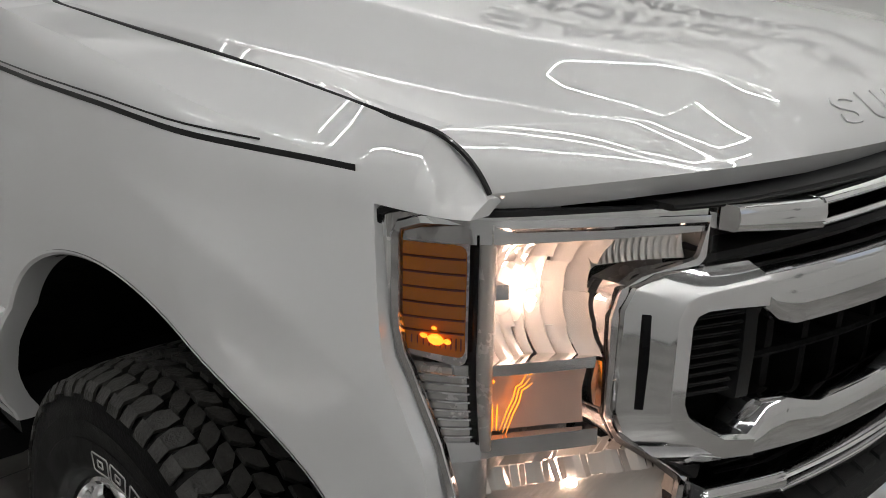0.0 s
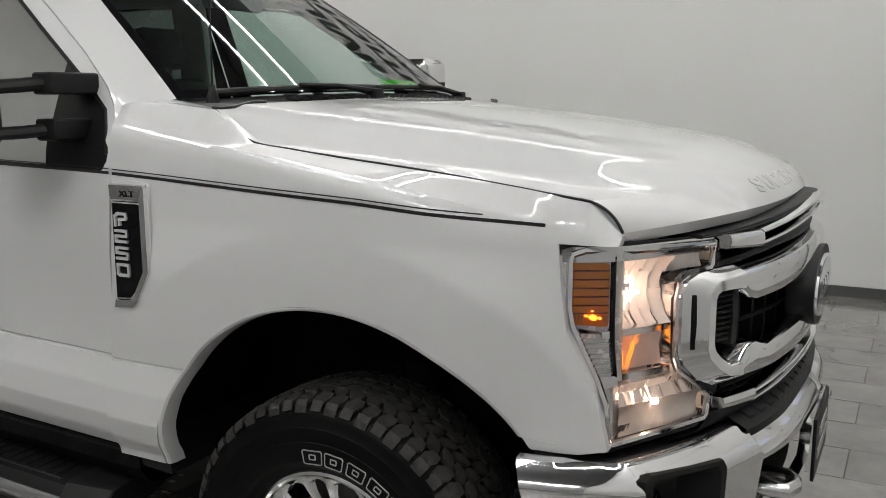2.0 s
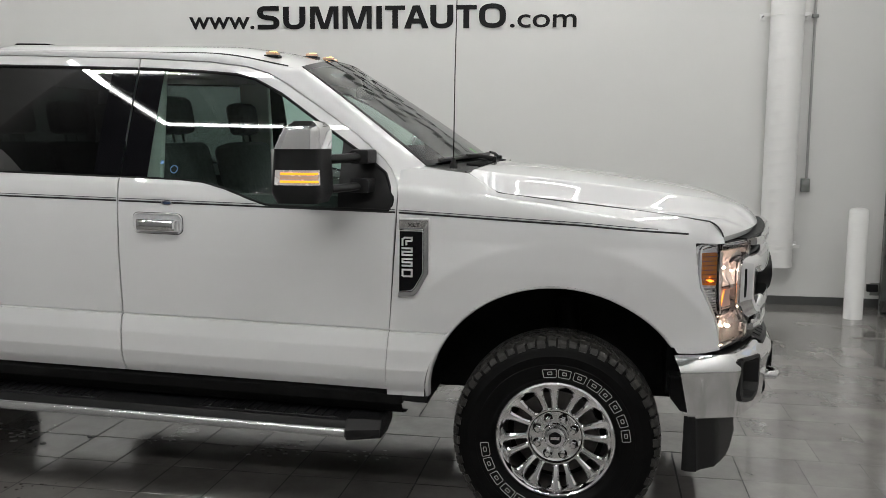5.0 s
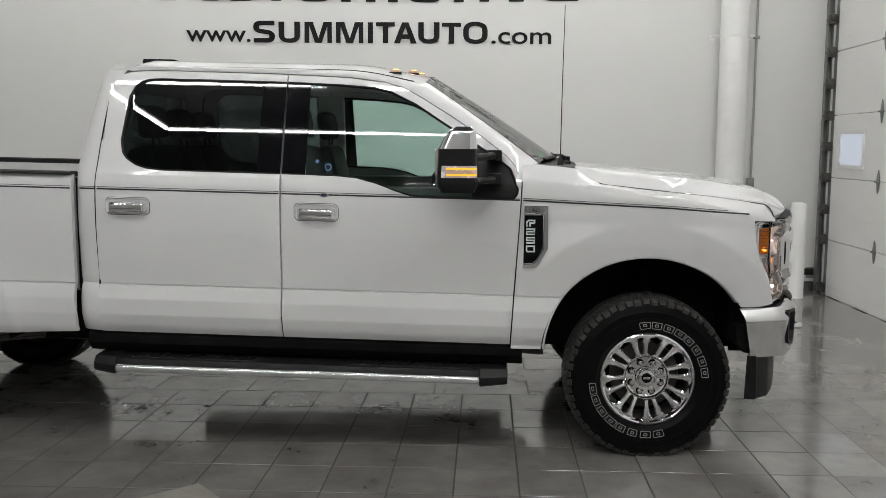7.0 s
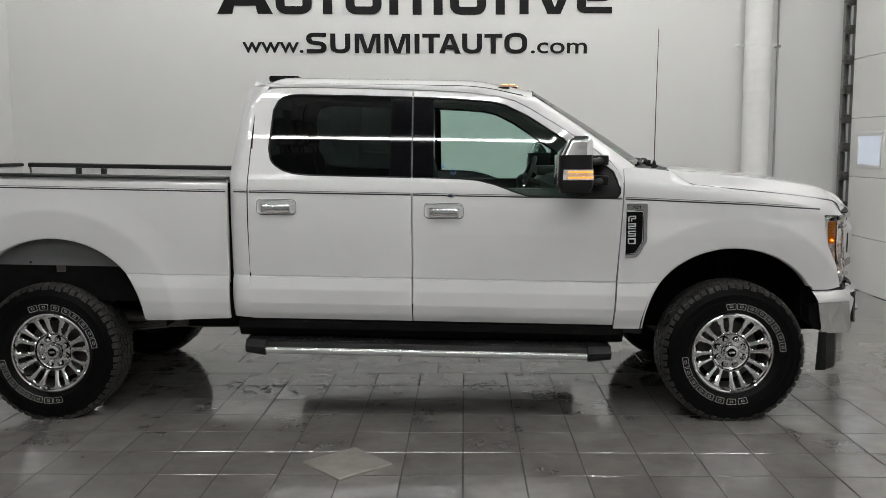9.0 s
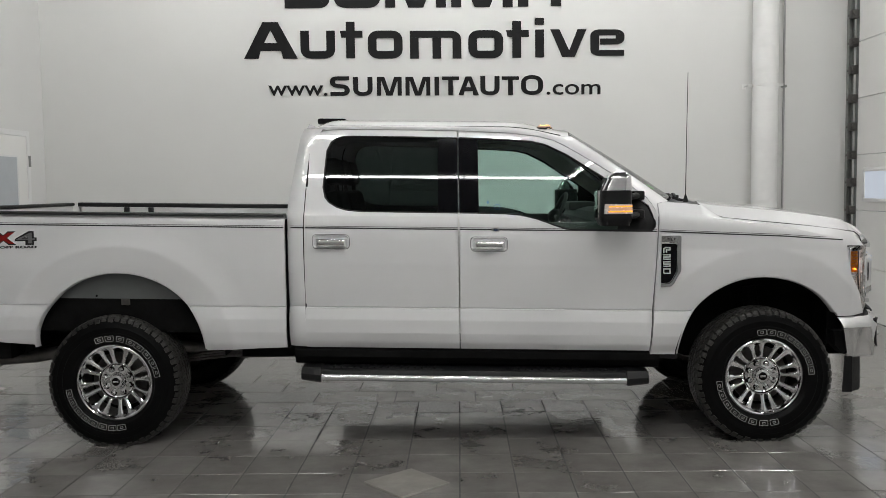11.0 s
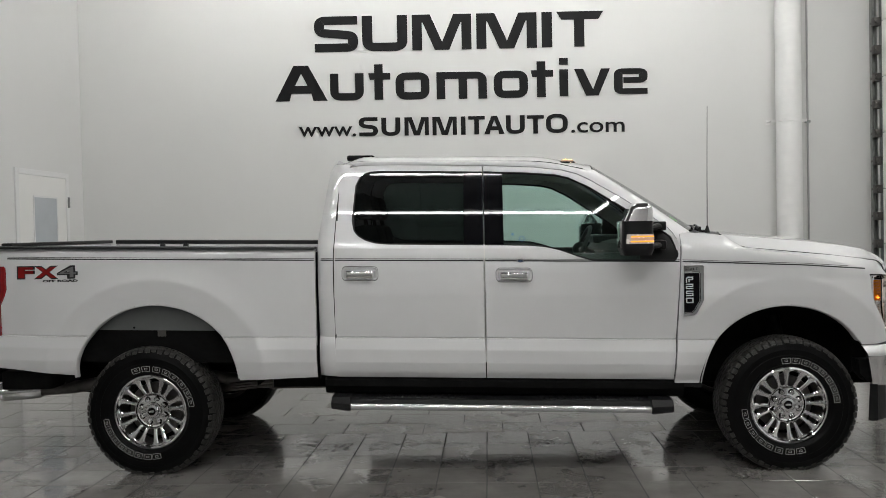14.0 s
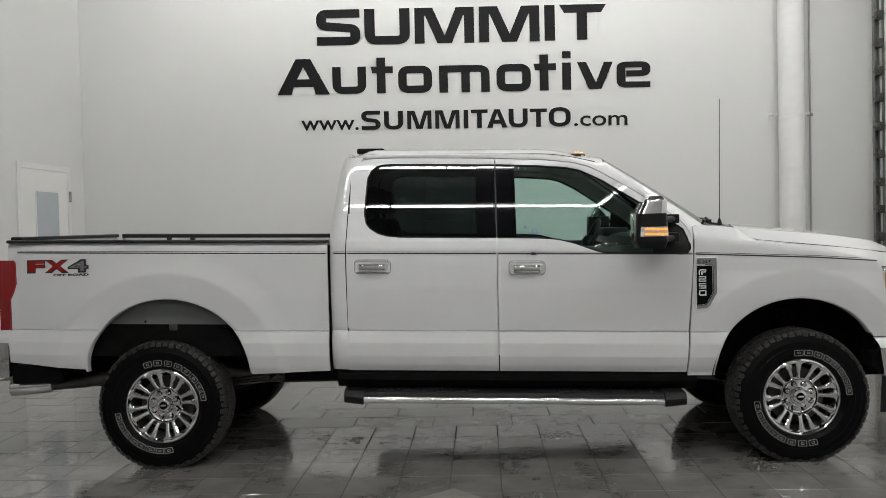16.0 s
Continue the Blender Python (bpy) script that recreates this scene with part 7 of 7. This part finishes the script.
sweep(bm, [(-2.8, -0.30, 0.50), (-3.4, -0.33, 0.50), (-3.75, -0.62, 0.60), (-4.35, -0.68, 0.60), (-4.66, -0.72, 0.555), (-4.95, -0.78, 0.545)], 0.042, 14)
pipe = part("exhaust_pipe", bm, METAL_DARK, truck, "dull steel exhaust pipe")
bm = bmesh.new()
rows = []
ax = Vector((-1, -0.16, -0.05)).normalized()
sd = ax.cross(Vector((0, 0, 1))).normalized()
upv = sd.cross(ax)
for r, d in ((0.046, 0.0), (0.056, 0.02), (0.058, 0.26), (0.055, 0.262), (0.052, 0.255), (0.050, 0.05)):
    c = Vector((-4.86, -0.78, 0.552)) + ax * d
    rows.append([c + r * (math.cos(k * math.tau / 28) * sd + math.sin(k * math.tau / 28) * upv) for k in range(29)])
grid(bm, rows)
bmesh.ops.recalc_face_normals(bm, faces=bm.faces)
part("exhaust_tip", bm, SATIN, pipe, "polished exhaust tip")
bm = bmesh.new()
box(bm, -5.24, -5.06, -0.95, 0.95, 0.62, 0.86, 0.03)
part("rear_bumper", bm, CHROME, truck, "chrome rear bumper")
bm = boxed(-5.06, -4.72, -0.93, -0.60, 0.575, 0.70, 0.02)
part("rear_valance", bm, UNDER, truck, "black plastic behind the rear wheel")
part("spare_wheel", sweep(bmesh.new(), [(-4.75, 0, 0.45), (-4.75, 0, 0.65)], 0.33, 28), UNDER, truck, "")

for sg in (-1, 1):
    bm = boxed(-4.66, -3.36, min(sg * 0.46, sg * 0.862), max(sg * 0.46, sg * 0.862), 0.855, 1.075, 0.05, 3)
    part("wheel_tub", bm, PAINT_INNER, truck, "white wheel tub in the bed", True)

# ---- running board ----
step = {}
for s in (-1, 1):
    bm = bmesh.new()
    pts = [(-0.80, 0.505), (-0.80, 0.45), (-0.90, 0.415), (-1.015, 0.425), (-1.022, 0.432), (-1.022, 0.455), (-1.0, 0.492), (-0.985, 0.496)]
    prism(bm, [(-2.76, y * -s, z) for y, z in pts], (1.92, 0, 0), 0.004)
    brd = part("running_board", bm, BLACK, truck, "black running board with a chrome edge", True)
    bm = prism(bmesh.new(), [(-2.742, s * y, z) for y, z in ((1.019, 0.427), (1.029, 0.429), (1.0275, 0.452), (1.021, 0.462), (1.012, 0.466), (1.008, 0.44))], (1.88, 0, 0))
    part("chrome_edge", bm, SATIN, brd, "bright chrome edge strip", True)
    for x0, x1 in ((-2.875, -2.742), (-0.862, -0.715)):
        bm = bmesh.new()
        cap = [(-0.80, 0.512), (-0.80, 0.44), (-0.90, 0.408), (-1.02, 0.415), (-1.031, 0.432), (-1.031, 0.462), (-1.0, 0.502), (-0.985, 0.506)]
        prism(bm, [(x0, y * -s, z) for y, z in cap], (x1 - x0, 0, 0), 0.012, 3)
        tip = x0 if x0 < -2 else x1
        for v in bm.verts:
            if abs(v.co.x - tip) < 0.02:
                v.co.y *= 0.965
                v.co.z = 0.46 + (v.co.z - 0.46) * 0.85
        part("end_cap", bm, BLACK, brd, "black moulded end cap", True)
    for a, b in ((-2.70, -2.0), (-1.55, -0.90)):
        bm = boxed(a, b, min(s * 0.86, s * 0.985), max(s * 0.86, s * 0.985), 0.492, 0.500, 0.003, 1)
        part("tread_pad", bm, BLACK, brd, "black step pad", True)
        n = int((b - a) / 0.042)
        for k in range(n):
            x = a + 0.03 + k * 0.042
            bm = boxed(x - 0.007, x + 0.007, min(s * 0.872, s * 0.975), max(s * 0.872, s * 0.975), 0.499, 0.506, 0.002, 1)
            part("pad_ridge", bm, BLACK, brd, "", True)
    for x in (-2.5, -1.8, -1.0):
        bm = boxed(x - 0.03, x + 0.03, min(s * 0.45, s * 0.85), max(s * 0.45, s * 0.85), 0.46, 0.50)
        part("bracket", bm, UNDER, brd, "", True)

# ---- tow mirrors ----
def mirror_shell(z0, z1, grow=0.0):
    """Rounded slice of the mirror head between two heights."""
    bm = bmesh.new()
    rows = []
    for z in np.linspace(z0, z1, 15):
        t = (z - 1.396) / (1.704 - 1.396)
        top = smooth(0.90, 1.0, t)
        bot = smooth(0.16, 0.0, t)
        sh = 0.022 * top**1.6 + 0.020 * bot**1.5 - grow
        ring = []
        lean = max(0.0, (t - 0.66) / 0.34)
        x0, x1, y0, y1 = -1.062 + sh * 1.0 + 0.025 * t + 0.046 * lean, -0.858 - sh * 0.8 - 0.012 * t, -1.348 + sh * 0.9 + 0.012 * lean, -1.115 - sh
        for k in range(40):
            a = k * math.tau / 40
            c, s = math.cos(a), math.sin(a)
            q = 5.0
            ring.append(((x0 + x1) / 2 + (x1 - x0) / 2 * math.copysign(abs(c) ** (2 / q), c), (y0 + y1) / 2 + (y1 - y0) / 2 * math.copysign(abs(s) ** (2 / q), s), z))
        rows.append(ring + ring[:1])
    grid(bm, rows)
    bm.faces.new([bm.verts.new(p) for p in rows[0][:-1]])
    bm.faces.new([bm.verts.new(p) for p in rows[-1][:-1]])
    bmesh.ops.remove_doubles(bm, verts=bm.verts, dist=0.0005)
    bmesh.ops.recalc_face_normals(bm, faces=bm.faces)
    return bm


def set_in(bm):
    bm.transform(Matrix.Translation((-0.012, 0.048, -0.006)))
    return bm


mir, _ = pair("tow_mirror", set_in(mirror_shell(1.396, 1.600)), BLACK, truck, "tall black tow mirror with a chrome cap and amber signal")
pair("mirror_cap", set_in(mirror_shell(1.601, 1.704, 0.003)), CHROME, mir, "chrome mirror cap")
def wrapped(z0, z1, grow, y_in, x_in=-9.0):
    """Part of the head's skin on its outer side, given some thickness."""
    bm = mirror_shell(z0, z1, grow)
    bmesh.ops.delete(bm, geom=[f for f in bm.faces if f.calc_center_median().y > y_in or f.calc_center_median().x < x_in or abs(f.normal.z) > 0.9], context="FACES")
    rim = [e for e in bm.edges if e.is_boundary]
    ret = bmesh.ops.extrude_edge_only(bm, edges=rim)
    for v in [k for k in ret["geom"] if isinstance(k, bmesh.types.BMVert)]:
        v.co.y += 0.006
    bmesh.ops.recalc_face_normals(bm, faces=bm.faces)
    return set_in(bm)


sig, _ = pair("signal_lens", wrapped(1.466, 1.522, 0.0025, -1.315, -1.030), LAMP_SILVER, mir, "clear signal lens with a bright backing")
for z in (1.4795, 1.5085):
    pair("signal_strip", wrapped(z - 0.0042, z + 0.0042, 0.0045, -1.330, -1.000), SIGNAL_GLOW, sig, "glowing amber signal strip")
pair("signal_window", wrapped(1.4885, 1.4995, 0.004, -1.330, -0.985), AMBER_PALE, sig, "pale amber signal window")
for z, r in ((1.562, 0.021), (1.446, 0.019)):
    bm = sweep(bmesh.new(), [(-0.90, -1.11, z - 0.01), (-0.83, -1.06, z - 0.005), (-0.79, -1.01, z + 0.002)], r, 12, squash=0.8)
    pair("arm", bm, BLACK, mir, "black telescopic arm")
    bm = boxed(-0.83, -0.755, -1.03, -0.88, z - 0.028, z + 0.028, 0.010, 3)
    pair("arm_socket", bm, BLACK, mir, "black arm socket")
bm = boxed(-1.060, -1.046, -1.30, -1.16, 1.44, 1.60, 0.002)
pair("mirror_glass", set_in(bm), CHROME, mir, "mirror glass")

# ---- cab interior ----
def seat(x, y, w=0.26, rear=False):
    bm = bmesh.new()
    box(bm, x - 0.02, x + 0.50, y - w, y + w, 0.86, 1.02, 0.05, 3)
    base = part("seat", bm, SEAT, truck, "dark grey cloth seat")
    bm = boxed(-0.075, 0.075, y - w, y + w, 0.0, 0.66, 0.055, 3)
    bm.transform(Matrix.Translation((x, 0, 0.96)) @ Matrix.Rotation(radians(-13), 4, "Y"))
    part("backrest", bm, SEAT, base, "")
    bm = boxed(-0.05, 0.05, y - 0.13, y + 0.13, 0.70, 0.88, 0.045, 3)
    for s in (-0.05, 0.05):
        sweep(bm, [(0, y + s, 0.62), (0, y + s, 0.72)], 0.007, 6)
    bm.transform(Matrix.Translation((x, 0, 0.96)) @ Matrix.Rotation(radians(-10), 4, "Y"))
    part("headrest", bm, SEAT, base, "")


for y in (-0.42, 0.42):
    seat(-1.74, y)
for y in (-0.46, 0.0, 0.46):
    seat(-2.58, y, 0.22)
bm = bmesh.new()
prof = [(-0.62, 1.44), (-0.72, 1.475), (-0.92, 1.47), (-1.0, 1.45), (-1.03, 1.40), (-1.0, 1.2), (-0.95, 0.9), (-0.7, 0.85)]
prism(bm, [(x, -0.86, z) for x, z in prof], (0, 1.72, 0), 0.015)
dash = part("dashboard", bm, DASH, truck, "dark dashboard")
part("dash_hood", boxed(-1.06, -0.86, 0.22, 0.62, 1.44, 1.505, 0.025, 3), DASH, dash, "")
part("centre_console", boxed(-1.6, -0.95, -0.12, 0.12, 0.75, 1.12, 0.03), DASH, dash, "")
tag = bmesh.new()
grid(tag, [[ws_point(q, v) + Vector((-0.022, 0, -0.010)) for v in np.linspace(0.12, 0.50, 6)] for q in (0.03, 0.07, 0.11)])
part("green_tag", tag, GREEN_TAG, dash, "bright green paper tag on the dashboard", True)
bm = bmesh.new()
c = Vector((-1.14, 0.42, 1.39))
t1, t2 = Vector((0, 1, 0)), Vector((0.42, 0, 0.9)).normalized()
sweep(bm, [c + 0.19 * (math.cos(k * math.tau / 32) * t1 + math.sin(k * math.tau / 32) * t2) for k in range(32)], 0.016, 8, closed=True)
for a in (0, math.pi, -math.pi / 2):
    sweep(bm, [c, c + 0.185 * (math.cos(a) * t1 + math.sin(a) * t2)], 0.018, 6)
bmesh.ops.create_uvsphere(bm, u_segments=14, v_segments=8, radius=0.06, matrix=Matrix.Translation(c))
sweep(bm, [c, c + Vector((0.2, 0, -0.09))], 0.035, 8)
part("steering_wheel", bm, DASH, truck, "dark steering wheel")
bm = boxed(-1.06, -1.02, -0.12, 0.12, 1.83, 1.89, 0.018)
sweep(bm, [(-1.035, 0, 1.88), (-1.05, 0, 1.95)], 0.012, 6)
part("interior_mirror", bm, DASH, truck, "")
bm = bmesh.new()
grid(bm, [[(x, y, roof_z(x, y) - 0.035 - 0.021 * (x + 2)) for y in np.linspace(-0.66, 0.66, 12)] for x in np.linspace(-2.84, -1.18, 12)])
part("headliner", bm, PALE_TRIM, truck, "pale headliner")
bm = bmesh.new()
for x0, x1 in ((-2.82, -1.92), (-1.86, -0.80)):
    box(bm, x0, x1, -0.90, -0.85, 0.68, 1.40, 0.02)
pair("door_trim", bm, DASH, truck, "dark inner door trim")
bm = boxed(-1.98, -1.80, -0.83, -0.78, 0.7, 1.95, 0.02)
for v in bm.verts:
    if v.co.z > 1.4:
        v.co.y += 0.16 * (v.co.z - 1.4) / 0.5
pair("pillar_lining", bm, PALE_TRIM, truck, "")
bm = bmesh.new()
rows = [[ws_edge(s) + Vector((-0.02, 0.03, -0.02)), ws_edge(s) + Vector((-0.12, 0.0, -0.06))] for s in np.linspace(0.1, 1, 8)]
grid(bm, rows)
pair("screen_pillar_lining", bm, PALE_TRIM, truck, "", True)
for x, z, r0, r1 in ((-1.700, 1.535, 0.0, 0.009), (-1.642, 1.507, 0.013, 0.018)):
    bm = bmesh.new()
    rows = []
    for r in (r0, r1):
        rows.append([(x + r * math.cos(k * math.tau / 24), -(cab_y(x, z + r * math.sin(k * math.tau / 24)) - 0.0095), z + r * math.sin(k * math.tau / 24)) for k in range(25)])
    grid(bm, rows)
    part("window_sticker", bm, STICKER_BLUE, front_door, "small blue window sticker", True)


# ---- floor tiles, each a piece of its own where the camera passes ----
def tile_mesh(w, d, e=0.0006):
    bm = bmesh.new()
    base = [(-w / 2, -d / 2), (w / 2, -d / 2), (w / 2, d / 2), (-w / 2, d / 2)]
    lo = [bm.verts.new((x, y, -0.01)) for x, y in base]
    mid = [bm.verts.new((x, y, -e)) for x, y in base]
    up = [bm.verts.new((x - math.copysign(e, x), y - math.copysign(e, y), 0)) for x, y in base]
    bm.faces.new(up)
    for i in range(4):
        j = (i + 1) % 4
        bm.faces.new((lo[i], lo[j], mid[j], mid[i]))
        bm.faces.new((mid[i], mid[j], up[j], up[i]))
    return bm


tile_data = finish(tile_mesh(TX - GAP, TY - GAP))
tile_data.materials.append(TILE)
half_data = finish(tile_mesh(TX / 2 - GAP, TY - GAP))
half_data.materials.append(TILE)
rest = bmesh.new()
count = 0
for r in range(-30, 14):
    yc = 0.31 + TY * r
    if yc < YF or yc > YB:
        continue
    near_rows = -2.6 < yc < 0.30
    w = TX / 2 if near_rows else TX
    shift = -1.586 + (w / 2 if near_rows else (TX * 0.5 if r % 2 else 0) + 0.12)
    for c in range(-25, 25):
        xc = shift + w * c
        if xc < XL or xc > XR:
            continue
        tilt = random.uniform(-0.0006, 0.0006)
        if -3.3 < xc < 0.55 and -2.6 < yc < 1.6 and count < 300:
            count += 1
            ob = new("tile", half_data if near_rows else tile_data)
            ob.location = (xc, yc, tilt)
            ob.rotation_euler = (random.uniform(-0.0025, 0.0025), random.uniform(-0.0018, 0.0018), 0)
            ob.parent = floor
        else:
            tight = xc > 0.75 and yc > -2.0
            gap = 0.0016 if tight else GAP
            b = tile_mesh(w - gap, TY - gap, 0.0002 if tight else 0.0006)
            b.transform(Matrix.Translation((xc, yc, tilt * (0.1 if tight else 1.0))) @ Matrix.Rotation(random.uniform(-0.0025, 0.0025) * (0.3 if tight else 1.0), 4, "X"))
            me = bpy.data.meshes.new("t")
            b.to_mesh(me)
            b.free()
            rest.from_mesh(me)
            bpy.data.meshes.remove(me)
tagged(part("floor_tiles", rest, TILE, floor, merge=0), kind="stuff")
floor.location.z = FLOOR_Z

# one loose tile laid askew on the floor
loose = thing("loose_tile", (-2.17, -1.63, 0), "single grey floor tile lying askew on the tiled floor", "tile")
bm = boxed(-0.165, 0.165, -0.165, 0.165, 0.0, 0.012, 0.002, 1)
bm.transform(Matrix.Translation((-2.18, -1.655, 0.0)) @ Matrix.Rotation(radians(42), 4, "Z"))
part("slab", bm, LOOSE_TILE, loose)
loose.location += Vector((0, -0.06, FLOOR_Z))


def clod(x, y, size, mat, n, name, label, seed):
    rng = random.Random(seed)
    pile = thing(name, (x, y, 0), label, "debris")
    bm = bmesh.new()
    for _ in range(n):
        r = size * rng.uniform(0.04, 0.13)
        ret = bmesh.ops.create_icosphere(bm, subdivisions=1, radius=r)
        ox, oy = rng.gauss(0, size * 1.1), rng.gauss(0, size * 0.7)
        for v in ret["verts"]:
            v.co = Vector((v.co.x * rng.uniform(0.7, 2.0) + x + ox, v.co.y + y + oy, max(0.0, v.co.z * rng.uniform(0.2, 0.5) + r * 0.15)))
    tagged(part("heap", bm, mat, pile), kind="stuff")
    pile.location += Vector((0, -0.06, FLOOR_Z))
    return pile


clod(-1.49, -0.15, 0.055, DIRT, 15, "dirt_clump", "small heap of dried mud on the tiles", 3)
clod(-1.47, -0.13, 0.09, SLUSH, 24, "grit", "pale road grit scattered on the tiles", 4)
clod(-2.15, -0.12, 0.05, SLUSH, 20, "grit", "pale road grit scattered on the tiles", 5)
clod(-2.95, -0.20, 0.12, SLUSH, 24, "grit", "pale road grit scattered on the tiles", 6)
clod(-2.42, -0.86, 0.07, DIRT, 12, "dirt_clump", "small heap of dried mud on the tiles", 7)
clod(-0.95, -0.16, 0.07, SLUSH, 16, "grit", "pale road grit scattered on the tiles", 8)
clod(-2.48, -1.22, 0.04, DIRT, 6, "dirt_clump", "small heap of dried mud on the tiles", 9)
clod(-1.30, -1.42, 0.07, DIRT, 5, "dirt_clump", "small heap of dried mud on the tiles", 10)
clod(-0.30, -0.75, 0.05, DIRT, 8, "dirt_clump", "small heap of dried mud on the tiles", 11)
